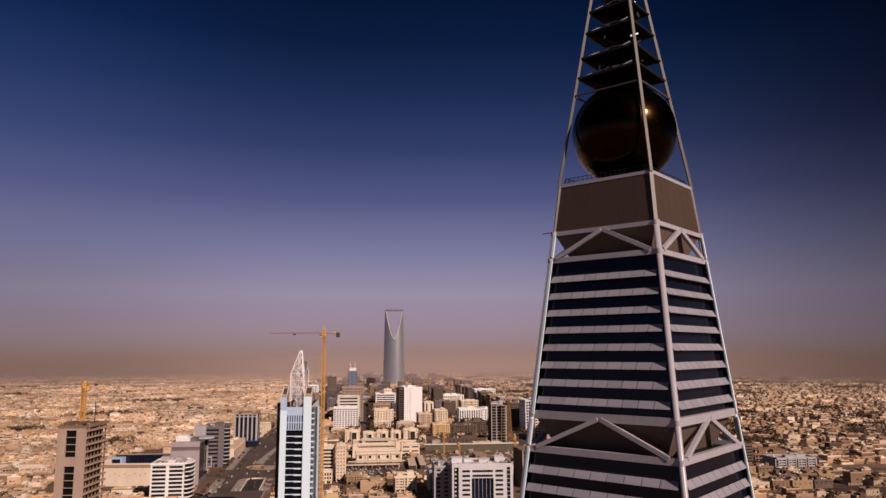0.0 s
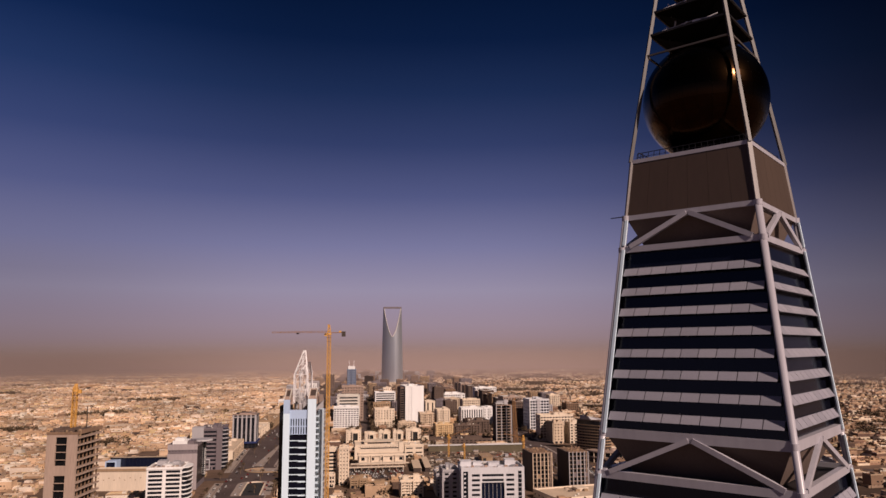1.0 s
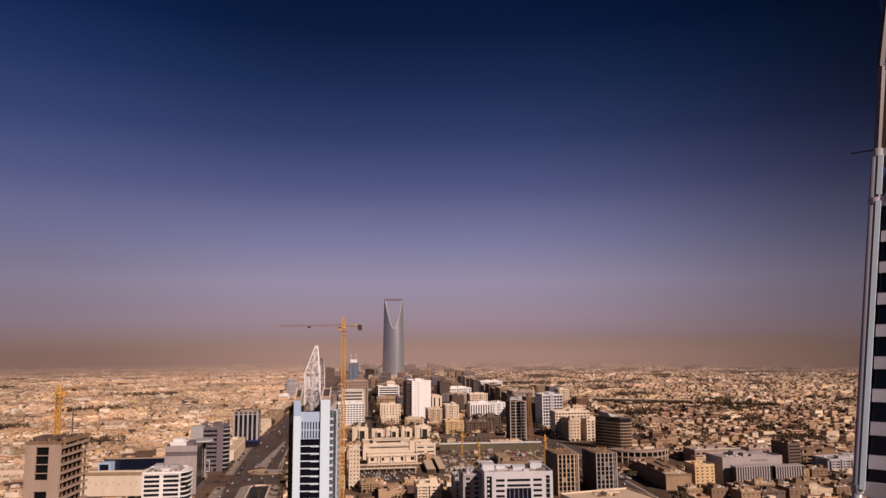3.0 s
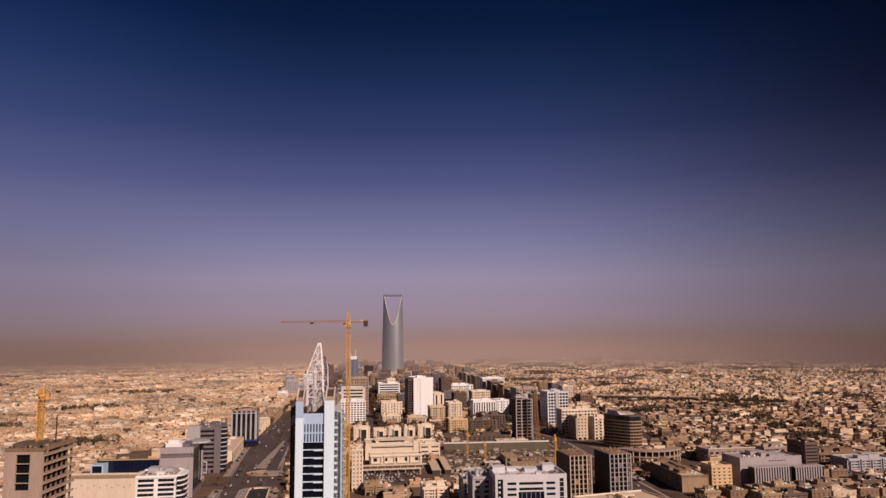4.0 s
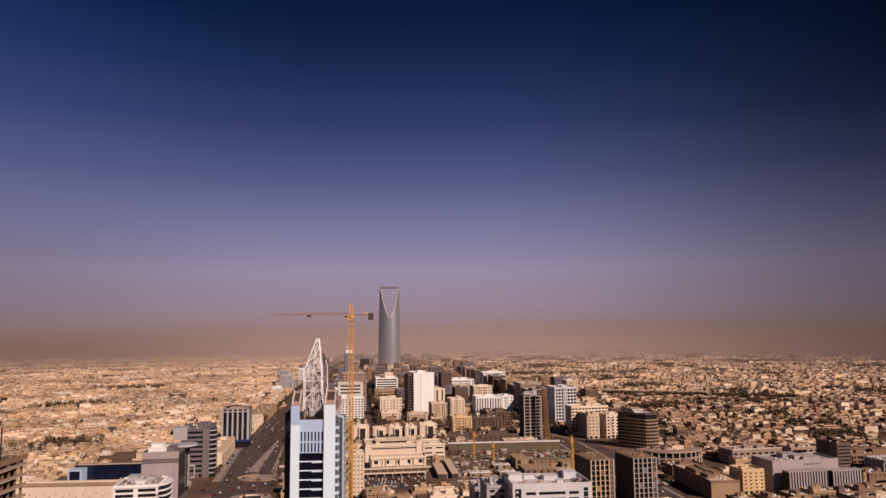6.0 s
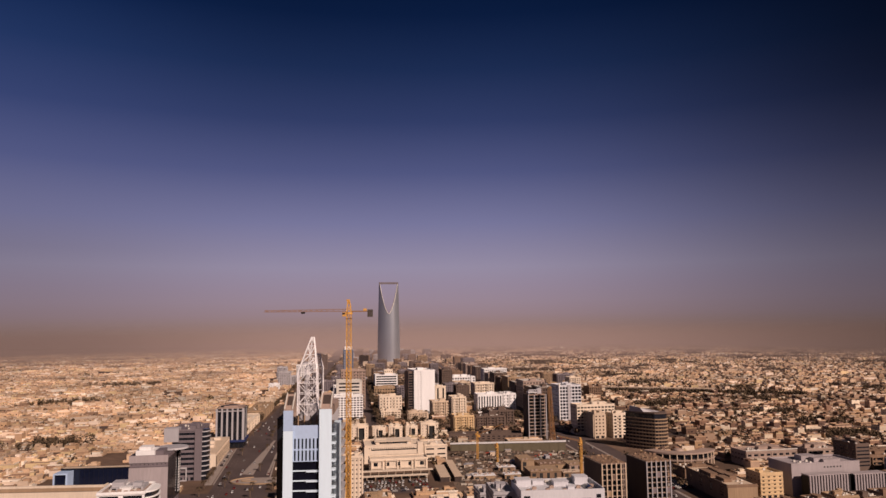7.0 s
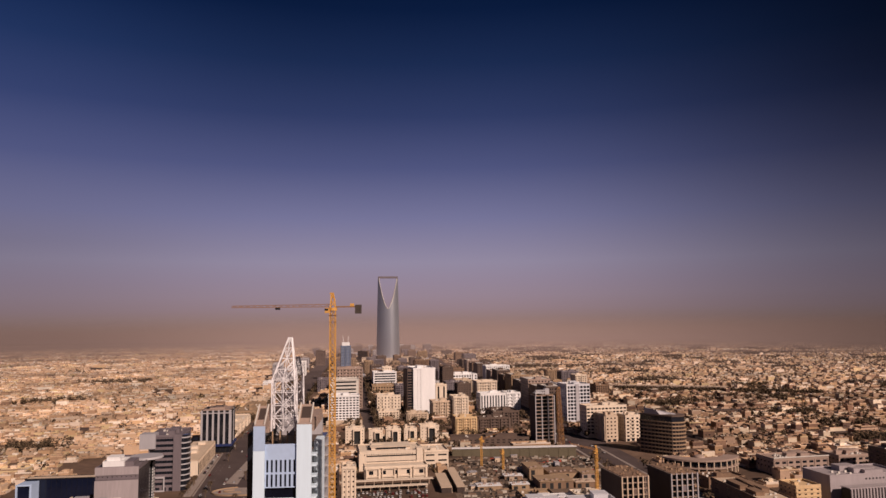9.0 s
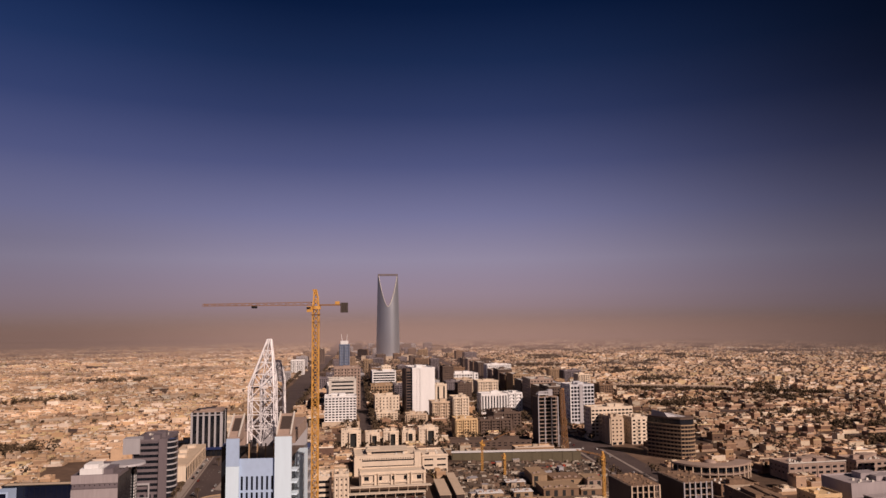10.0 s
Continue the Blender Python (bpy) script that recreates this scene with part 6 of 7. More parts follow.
for k, (x, y, w_, d_, h_, m_) in enumerate(((203, 570, 17, 18, 7, M_UMBER), (222, 576, 20, 16, 8.5, M_TAN), (244, 577, 16, 18, 7.5, M_BROWN), (262, 581, 22, 16, 9, M_UMBER), (286, 584, 18, 18, 8, M_TAN), (307, 588, 20, 18, 9, M_BROWN),
                                           (196, 545, 18, 16, 8, M_TAN), (216, 549, 22, 17, 7, M_BROWN), (241, 551, 18, 18, 9, M_UMBER), (262, 556, 22, 16, 7, M_BEIGE), (287, 559, 18, 17, 8, M_UMBER), (308, 562, 22, 17, 7.5, M_TAN),
                                           (330, 592, 20, 18, 9, M_UMBER), (353, 596, 18, 20, 8, M_TAN), (330, 620, 18, 18, 8.5, M_BEIGE), (352, 626, 22, 18, 7, M_UMBER), (176, 560, 16, 18, 8, M_UMBER), (156, 566, 15, 16, 6.5, M_TAN), (332, 566, 20, 18, 7.5, M_BROWN), (288, 640, 20, 18, 9, M_TAN), (312, 646, 18, 20, 8, M_UMBER))):
    b = building("low_house", "low brown house with cluttered flat roof", x, y, w_, d_, h_, 9, m_, M_GLASS, (4, 2, 0.35, 0.4), (3, 2, 0.3, 0.4), single=False, roof=3, base=False, group="low houses", category="house", relief="plain", seed=k)
    part("roof_deck", Shape().box(0.4, 0.4, h_ - 0.2, w_ - 0.4, d_ - 0.4, h_ + 0.25), (M_TANK, M_BEIGE, M_CREAM, M_TAN)[k % 4], b)
b = building("long_block", "taupe two-storey row with pink panels and pale roof edge", 229, 740, 56, 26, 13.5, 9, M_TAUPE, M_GLASS, (8, 2, 0.6, 0.5), (5, 2, 0.4, 0.4), roof=4, relief="piers")
for k in range(8):
    part("pink_panel", Shape().box(7 * k + 1.3, -0.14, 2.2, 7 * k + 5.7, -0.02, 4.4), M_ROSE, b, "faded pink panel")
part("roof_edge", Shape().box(-0.6, -0.9, 14.75, 56.6, 0.3, 15.6), M_TANK, b)
building("long_block", "taupe row with dark windows and roof huts", 297, 753, 40, 24, 13, 9, M_TAUPE, M_GLASS, (6, 2, 0.6, 0.5), (5, 2, 0.4, 0.4), roof=5, relief="bands")
building("long_block", "pale grey office block with ribbon windows", 346, 674, 50, 26, 13, 9, M_LGREY, M_GLASS, (8, 3, 0.7, 0.35), (5, 3, 0.5, 0.35), roof=3)
building("grey_block", "dark brown office slab with dark flank", 319, 706, 15, 30, 25, 9, M_BROWN, M_GLASS, (1, 6, 0.9, 0.4), (4, 6, 0.4, 0.4), single=False, roof=3)
building("brown_hall", "low brown showroom hall with dark windows", 336, 712, 60, 34, 13, 9, M_UMBER, M_GLASS, (9, 2, 0.7, 0.5), (4, 2, 0.6, 0.5), single=False, roof=5)

for k, (y, h, material, label) in enumerate(((1132, 44, M_BROWN, "dark brown street block with pale roof"), (1190, 39, M_UMBER, "umber street block with flat roof"), (1250, 45, M_TAUPE, "taupe street block with window bands"),
                                             (1316, 37, M_BROWN, "dark brown street block with pale roof"), (1384, 42, M_TAN, "tan street block with small windows"), (1452, 36, M_UMBER, "umber street block with flat roof"),
                                             (1528, 40, M_BROWN, "dark brown street block with pale roof"), (1600, 34, M_TAUPE, "taupe street block with window bands"), (1790, 38, M_BROWN, "dark brown street block with pale roof"),
                                             (1870, 34, M_UMBER, "umber street block with flat roof"), (1960, 36, M_TAUPE, "taupe street block with window bands"), (2060, 32, M_BROWN, "dark brown street block with pale roof"))):
    b = building("street_block", label, 128 - 0.07 * (y - 620), y, 27 + 5 * (k % 3), 50, h, 6, material, M_GLASS, (7, 9, 0.5, 0.5), (8, 9, 0.45, 0.5), single=False, roof=2, group="street blocks")
    part("roof_deck", Shape().box(0.6, 0.6, h, 26 + 5 * (k % 3), 49.2, h + 0.3), M_TANK, b, "pale roof deck")


# ---- arch-topped skyscraper in the distance ----
def arch_tower():
    t = thing("arch_skyscraper", "silver glass skyscraper with arched opening and skybridge", "skyscraper", pose(-195.3, 2586, 0, 0, 0, 4))
    H, ZV = 293.0, 181.0
    wide = lambda z: 39.5 - 5.2 * max(0.0, z - 60) / (H - 60)
    deep = lambda z: 21.0 - 5.0 * z / H
    hole = lambda z: 0.0 if z <= ZV else (wide(z) - 3.2) * ((z - ZV) / (H - 7 - ZV)) ** 0.62

    def outline(z, a, b, back, n=16):
        s = 1 if back else -1
        xs = [a + (b - a) * i / n for i in range(n + 1)]
        return [(x, s * deep(z) * max(0.0, 1 - (abs(x) / wide(z)) ** 2.4), z) for x in xs]

    body, lining = Shape(), Shape()
    zs = [ZV * i / 12 for i in range(13)]
    for z0, z1 in zip(zs, zs[1:]):
        for back in (False, True):
            lo, hi = outline(z0, -wide(z0), wide(z0), back), outline(z1, -wide(z1), wide(z1), back)
            for i in range(16):
                body.face(lo[i], lo[i + 1], hi[i + 1], hi[i])
    part("lower_shaft", body, M_SILVER, t, smooth=True)
    zs = [ZV + (H - ZV) * (i / 30) ** 1.6 for i in range(31)]
    for sgn in (-1, 1):
        horn = Shape()
        for z0, z1 in zip(zs, zs[1:]):
            r = []
            for z in (z0, z1):
                a, b = sorted((sgn * min(hole(z), wide(z) - 3.0), sgn * wide(z)))
                r.append((outline(z, a, b, False, 8), outline(z, a, b, True, 8)))
            for k in (0, 1):
                for i in range(8):
                    horn.face(r[0][k][i], r[0][k][i + 1], r[1][k][i + 1], r[1][k][i])
            i = 0 if sgn > 0 else 8
            lining.face(r[0][0][i], r[0][1][i], r[1][1][i], r[1][0][i])
            for k, s in ((0, -1), (1, 1)):
                p, q = Vector(r[0][k][i]), Vector(r[1][k][i])
                lining.beam(p + Vector((0, s * 0.5, 0)), q + Vector((0, s * 0.5, 0)), 1.6)
        part("horn", horn, M_SILVER, t)
    part("arch_lining", lining, M_LINING, t)
    part("skybridge", Shape().box(-34, -5, H - 6.5, 34, 5, H), M_GREY, t, "steel skybridge")
    part("podium", Shape().box(-90, -60, 0, 90, 50, 14), M_BEIGE, t)


arch_tower()


# ---- generic blocks along the avenue and the street ----
RESERVED = [(-430, 540, -360, 740), (-428, 590, -330, 640), (-160, 672, -40, 770), (-62, 660, 78, 862), (-300, 2490, -90, 2680), (-75, -75, 75, 75), (-170, 355, -115, 440),
            (-345, 770, -295, 895), (-270, 245, -235, 300), (-35, 480, 30, 535), (30, 500, 128, 630), (128, 728, 214, 790), (142, 830, 192, 872), (106, 776, 146, 925), (150, 540, 376, 668), (-150, 560, -65, 615)]


def clear(x, y, pad):
    if abs(on_avenue(x, y)) < (31 if y < 890 else 27) + pad or abs(112 - 0.07 * (y - 620) - x) < 15 + pad:
        return False
    for p, q, wide in CROSS:
        f = (x - p[0]) / (q[0] - p[0])
        if 0 < f < 1 and abs(p[1] + (q[1] - p[1]) * f - y) < wide / 2 + pad:
            return False
    f = (y - 1030) / 750
    if 0 < f < 1 and abs(-158 - 70 * f - x) < 10 + pad:
        return False
    f = (x - 185) / 305
    if 0 < f < 1 and abs(1552 - 113 * f - y) < 14 + pad:
        return False
    for cx, cy, hw, hd, c_, s_ in FOOT:
        dx, dy = x - cx, y - cy
        if abs(dx) + abs(dy) < 260 and abs(dx * c_ + dy * s_) < hw + pad and abs(dy * c_ - dx * s_) < hd + pad:
            return False
    return not any(a - pad < x < c + pad and b - pad < y < d + pad for a, b, c, d in RESERVED)


rnd = random.Random(21)
LABELS = [(M_CREAM, "cream mid-rise block with small windows"), (M_BEIGE, "beige mid-rise block with parapet roof"), (M_WHITE, "white mid-rise office block"),
          (M_TAN, "tan mid-rise block with flat roof"), (M_LGREY, "pale grey mid-rise office block"), (M_BROWN, "brown mid-rise office block"), (M_GREY, "dark grey mid-rise office block"), (M_UMBER, "umber mid-rise block with small windows"), (M_GREY, "dark grey mid-rise office block")]
TAKEN = []


def midrise(x, y, hmin, hmax):
    w, d, h = rnd.uniform(22, 44), rnd.uniform(22, 40), rnd.uniform(hmin, hmax)
    cx, cy = x + w / 2, y + d / 2
    r = max(w, d) * 0.6
    if not clear(cx, cy, r * 0.75) or any((cx - a) ** 2 + (cy - b) ** 2 < (r + c) ** 2 for a, b, c in TAKEN):
        return
    TAKEN.append((cx, cy, r))
    material, label = rnd.choice(LABELS if y < 1700 else LABELS[3:])
    fl = max(3, int(h / 3.8))
    building("mid_rise", label, x, y, w, d, h, 8, material, M_GLASS, (int(w / 4), fl, rnd.uniform(0.35, 0.7), rnd.uniform(0.35, 0.6)),
             (int(d / 5), fl, 0.4, 0.42), single=False, roof=1, group="mid-rise blocks", category="building")


for k in range(240):
    y = rnd.uniform(1350, 3600)
    side = rnd.random()
    if side < 0.3:
        x = mid_avenue(y) + rnd.choice((-1, 1, 1)) * rnd.uniform(50, 90)
    elif side < 0.6:
        x = 112 - 0.07 * (y - 620) + rnd.choice((-1, 1)) * rnd.uniform(28, 90)
    else:
        f = rnd.random()
        x = (mid_avenue(y) + 50) * f + (90 - 0.07 * (y - 620)) * (1 - f)
    midrise(x - 15, y, 12, 36 if y < 2400 else 30)
for k in range(30):
    midrise(rnd.uniform(-60, 240), rnd.uniform(1380, 1760), 16, 34)

# ---- villas ----
def villa(kind):
    """A flat-roofed villa: walls, parapet, stair hut, roof tank, windows and a yard wall."""
    r = random.Random(kind)
    w, d, h = r.uniform(8.5, 12), r.uniform(8.5, 12), r.choice((6.6, 7.0, 7.6, 10.2))
    v = thing("villa", "flat-roofed plastered villa behind a yard wall", "house", Matrix.Identity(4), "villas")
    s = Shape().box(-w / 2, -d / 2, 0, w / 2, d / 2, h)
    if kind % 2:
        s.box(w / 2, -d / 2 + 2, 0, w / 2 + 2.6, d / 2 - 3, h * 0.5)
    part("wall", s, M_HOUSE_OB, v)
    part("roof", Shape().box(-w / 2 + 0.3, -d / 2 + 0.3, h, w / 2 - 0.3, d / 2 - 0.3, h + 0.06), M_ROOF_OB, v)
    t = 0.3
    part("parapet", Shape().box(-w / 2, -d / 2, h, w / 2, -d / 2 + t, h + 1).box(-w / 2, d / 2 - t, h, w / 2, d / 2, h + 1)
         .box(-w / 2, -d / 2 + t, h, -w / 2 + t, d / 2 - t, h + 1).box(w / 2 - t, -d / 2 + t, h, w / 2, d / 2 - t, h + 1), M_HOUSE_OB, v)
    x, y = r.uniform(-w / 4, w / 6), r.uniform(-d / 5, d / 5)
    part("stair_hut", Shape().box(x, y, h, x + 4.2, y + 3.6, h + 2.7), M_HOUSE_OB, v)
    part("water_tank", Shape().tube(x - 2.2, y, h, h + 1.7, 0.9, 10), M_TANK, v)
    fl = int(h // 3.4)
    wm = Shape().box(-0.65, -0.06, 0, 0.65, 0.03, 1.5).mesh("window", M_WINDOW)
    for f in range(fl):
        for i in range(2):
            part("window", wm, None, v, m=pose(-w / 4 + i * w / 2, -d / 2, 1.1 + 3.4 * f))
        part("window", wm, None, v, m=pose(w / 2, 0, 1.1 + 3.4 * f if not kind % 2 else 1.1 + 3.4 * (fl - 1), 0, 0, 90) @ pose(f * 2.5 - 1, 0, 0))
    y0, q = -d / 2 - 2.5, Shape()
    q.box(-w / 2 - 2, y0, 0, w / 2 + 3.5, y0 + 0.3, 2.4).box(-w / 2 - 2, y0 + 0.3, 0, -w / 2 - 1.7, d / 2 + 2, 2.4).box(w / 2 + 3.2, y0 + 0.3, 0, w / 2 + 3.5, d / 2 + 2, 2.4)
    part("yard_wall", q, M_HOUSE_OB, v)
    return v


PROTO = [villa(k) for k in range(8)]
lots = []
rnd = random.Random(5)
for side_y in range(13, 215):
    for side_x in range(-190, 191):
        along = side_y * 18.5 + (side_y // 2) * 8 + 20
        across = side_x * 17 + (side_x // 10) * 11
        p = U8 * along + R8 * across
        if p.y < 330 or p.y > 4550 or abs(p.x + 90) > 0.64 * (p.y + 60) + 90 or rnd.random() < (0.12 if across < 0 else 0.2):
            continue
        if math.sin(p.x / 83 + 1.7 * math.sin(p.y / 131)) * math.sin(p.y / 97 + 1.1 * math.sin(p.x / 149)) > 0.62 and p.x < -280 and rnd.random() < 0.75:
            continue
        if abs(p.x + 40 + 0.1 * (p.y - 1000)) < 150 and 900 < p.y < 2500 and rnd.random() < 0.55:
            continue
        lots.append((p.x + rnd.uniform(-4.5, 4.5), p.y + rnd.uniform(-4, 4)))
lots = [(x, y) for x, y in lots if clear(x, y, 7) and not any((x - a) ** 2 + (y - b) ** 2 < (c + 8) ** 2 for a, b, c in TAKEN)]
near = sorted(lots, key=lambda q: (q[0] + 90) ** 2 + (q[1] - 50) ** 2)[:80]
for k, (x, y) in enumerate(near):
    m = pose(x, y, 0, 0, 0, 8 + 90 * rnd.choice((0, 0, 1, -1)))
    if k < len(PROTO):
        PROTO[k].matrix_world = m
    else:
        copy_thing(PROTO[k % len(PROTO)], m)

# the rest of the low city
far = lots if not near else [q for q in lots if q not in set(near)]
q = np.array(far)
n = len(q)
rng = np.random.default_rng(3)
c8, s8 = math.cos(radians(8)), math.sin(radians(8))


def boxes(cx, cy, w, d, z0, z1):
    """Many upright boxes turned with the street grid: corners and faces."""
    sx, sy = np.array([-1, 1, 1, -1] * 2) / 2, np.array([-1, -1, 1, 1] * 2) / 2
    lx, ly = w[:, None] * sx, d[:, None] * sy
    v = np.stack([cx[:, None] + lx * c8 - ly * s8, cy[:, None] + lx * s8 + ly * c8, np.where(np.arange(8) < 4, z0[:, None], z1[:, None])], -1)
    f = np.array([[4, 5, 6, 7], [0, 1, 5, 4], [1, 2, 6, 5], [2, 3, 7, 6], [3, 0, 4, 7]])
    return v.reshape(-1, 3), (np.arange(len(cx))[:, None, None] * 8 + f).reshape(-1, 4)


def crowd(name, chunks, material, label, category):
    vs, fs, off = [], [], 0
    for v, f in chunks:
        vs.append(v)
        fs.append(f + off)
        off += len(v)
    v, f = np.concatenate(vs), np.concatenate(fs)
    me = bpy.data.meshes.new(name)
    me.vertices.add(len(v))
    me.vertices.foreach_set("co", v.ravel().astype(np.float32))
    me.loops.add(f.size)
    me.loops.foreach_set("vertex_index", f.ravel().astype(np.int32))
    me.polygons.add(len(f))
    me.polygons.foreach_set("loop_start", (np.arange(len(f)) * f.shape[1]).astype(np.int32))
    me.update(calc_edges=True)
    me.shade_flat()
    me.validate()
    me.materials.append(material)
    return tagged(new(name, me), label, category, kind="stuff")


w, d = 8.5 + 12 * rng.random(n) ** 1.6, rng.uniform(8, 14, n)
big = rng.random(n) < 0.06
w, d = np.where(big, w * 2.1, w), np.where(big, d * 1.3, d)
h = rng.choice([3.4, 4.2, 6.0, 7.0, 9.0, 11.0], n, p=[0.22, 0.25, 0.26, 0.18, 0.06, 0.03]) + rng.uniform(-0.6, 0.6, n)
# the far rows stand closer and lower
off_ = np.clip((q[:, 1] - 1600) / 1200, 0, 1)
w, h = w * (1 + 1.3 * off_ * rng.random(n)), h * (1 - 0.3 * off_)
zero = np.zeros(n)
mx, my = rng.uniform(-3, 3, n), rng.uniform(-3, 3, n)
hut_w, hut_d, hut_h = rng.uniform(3, 6, n), rng.uniform(3, 6, n), rng.uniform(1.8, 3.2, n)
wing_w, wing_d, wing_h = rng.uniform(4, 9, n), rng.uniform(6, 9, n), rng.uniform(0.35, 0.6, n)
# east and middle houses, with the shade of their walls in the paint
in_shade = ((q[:, 0] > 60) & (q[:, 1] < 1500 + 120 * np.sin(q[:, 0] / 130))) | ((np.abs(q[:, 0] + 40) < 170) & (q[:, 1] > 830) & (q[:, 1] < 2700))
for name, some, material, label in (("villa_quarter", ~in_shade, M_HOUSE, "dense quarter of flat-roofed beige villas"), ("old_quarter", in_shade, M_HOUSE_SHADED, "brown quarter of close flat-roofed houses, shade put into their paint")):
    X, Y, W, D, H, Z = q[some, 0], q[some, 1], w[some], d[some], h[some], zero[some]
    crowd(name, [boxes(X, Y, W, D, Z, H), boxes(X + mx[some], Y + my[some], hut_w[some], hut_d[some], H - 0.1, H + hut_h[some]),
                 boxes(X + W * 0.5, Y - my[some], wing_w[some], wing_d[some], Z, H * wing_h[some]),
                 boxes(X - mx[some], Y - D * 0.5 - 2.6, W + 4, Z + 0.4, Z, Z + 2.4)], material, label, "houses")
for some, material, label in ((~in_shade, M_ROOF, "pale screed roof decks of the villas"), (in_shade, M_ROOF_PALER, "dusty paler screed roof decks of the brown quarter")):
    X, Y, W, D, H = q[some, 0], q[some, 1], w[some], d[some], h[some]
    wh = H * wing_h[some]
    crowd("roof_decks", [boxes(X, Y, W - 0.7, D - 0.7, H - 0.1, H + 0.05), boxes(X + W * 0.5, Y - my[some], wing_w[some] - 0.3, wing_d[some] - 0.3, wh - 0.1, wh + 0.05)], material, label, "roofs")
sel = q[:, 1] < 2300
qs, hs, wd, dp = q[sel], h[sel], w[sel], d[sel]
k = len(qs)
one = np.ones(k)
turn = lambda lx, ly: (qs[:, 0] + lx * c8 - ly * s8, qs[:, 1] + lx * s8 + ly * c8)
crowd("roof_parapets", [boxes(*turn(0 * wd, -dp / 2 + 0.2), wd, 0.4 * one, hs - 0.1, hs + 1.1), boxes(*turn(0 * wd, dp / 2 - 0.2), wd, 0.4 * one, hs - 0.1, hs + 1.1),
                        boxes(*turn(-wd / 2 + 0.2, 0 * dp), 0.4 * one, dp - 0.9, hs - 0.1, hs + 1.1), boxes(*turn(wd / 2 - 0.2, 0 * dp), 0.4 * one, dp - 0.9, hs - 0.1, hs + 1.1),
                        boxes(*turn(wd * 0.5 + 3.0, 0 * dp), 0.35 * one, dp + 5, 0 * one, 2.3 * one), boxes(*turn(-wd * 0.5 - 2.4, 0 * dp), 0.35 * one, dp + 6, 0 * one, 2.3 * one)],
      M_HOUSE, "roof parapets and yard walls of the villas", "parapets")
bits = []
for i in range(4):
    r_ = rng.uniform(0.5, 1.6, k)
    bits.append(boxes(*turn(wd * rng.uniform(-0.42, 0.42, k), dp * rng.uniform(-0.42, 0.42, k)), 2 * r_, rng.uniform(1.0, 2.4, k), hs - 0.1, hs + rng.uniform(0.7, 2.0, k)))
crowd("roof_clutter", bits, M_RUBBLE, "tanks, coolers and huts on villa roofs", "roof clutter")
ws = []
for fl in (1.1, 4.6):
    for u in (-0.3, 0.05, 0.33):
        some = (rng.random(len(q[sel])) < 0.45) & (h[sel] > fl + 2.4)
        cx, cy, ww, dd = q[sel][some, 0], q[sel][some, 1], w[sel][some], d[sel][some]
        lx, ly = ww * (u + rng.uniform(-0.06, 0.06, len(cx))), -dd / 2
        ws.append(boxes(cx + lx * c8 - ly * s8, cy + lx * s8 + ly * c8, rng.uniform(0.8, 2.2, len(cx)), np.full(len(cx), 0.12), np.full(len(cx), fl), np.full(len(cx), fl + 1.3)))
crowd("villa_windows", ws, M_GLASS, "dark windows of the villa quarter", "windows")


# ---- trees ----
def tree(kind):
    """A street tree: tapered trunk, limbs, and a ragged crown of many leaf clumps."""
    r = random.Random(100 + kind)
    t = thing("tree", "dusty green street tree with ragged crown", "tree", Matrix.Identity(4), "trees")
    H = r.uniform(3.2, 4.6)
    trunk = Shape().tube(0, 0, 0, H, 0.32, 8, 0.2)
    ends = []
    for k in range(5):
        a = 2 * math.pi * k / 5 + r.uniform(-0.4, 0.4)
        e = Vector((math.cos(a) * r.uniform(1.2, 2.4), math.sin(a) * r.uniform(1.2, 2.4), H + r.uniform(0.8, 2.4)))
        trunk.beam((0, 0, H - 0.4), e, 0.16)
        ends.append(e)
    part("trunk", trunk, M_TRUNK, t)
    c = Shape()
    for e in ends * 3:
        o = e + Vector((r.gauss(0, 0.8), r.gauss(0, 0.8), r.gauss(0.4, 0.6)))
        for k in range(16):
            p = o + Vector((r.gauss(0, 0.6), r.gauss(0, 0.6), r.gauss(0, 0.5)))
            a, b = Vector((r.gauss(0, 1), r.gauss(0, 1), r.gauss(0, 0.6))).normalized() * 0.55, Vector((r.gauss(0, 1), r.gauss(0, 1), r.gauss(0, 1))).normalized() * 0.5
            c.face(p - a, p + b, p + a, p - b)
    part("crown", c, M_LEAF, t)
    return t


def palm(kind):
    r = random.Random(300 + kind)
    t = thing("palm_tree", "date palm with drooping dusty fronds", "palm", Matrix.Identity(4), "palms")
    H = r.uniform(6, 8.5)
    part("trunk", Shape().tube(0, 0, 0, H, 0.32, 8, 0.24), M_TRUNK, t)
    c = Shape()
    for k in range(26):
        a, rise = 2 * math.pi * k / 26 * 5.1, r.uniform(-0.2, 1.0)
        d, s = Vector((math.cos(a), math.sin(a), 0)), Vector((-math.sin(a), math.cos(a), 0)) * 0.32
        pts = [Vector((0, 0, H)) + d * (3.2 * f) + Vector((0, 0, rise * 2.2 * f - 2.9 * f * f)) for f in (0, 0.33, 0.66, 1.0)]
        for p, q2, k1, k2 in zip(pts, pts[1:], (0.4, 1, 0.8), (1, 0.8, 0.15)):
            c.face(p - s * k1, p + s * k1, q2 + s * k2, q2 - s * k2)
    part("crown", c, M_LEAF, t)
    return t


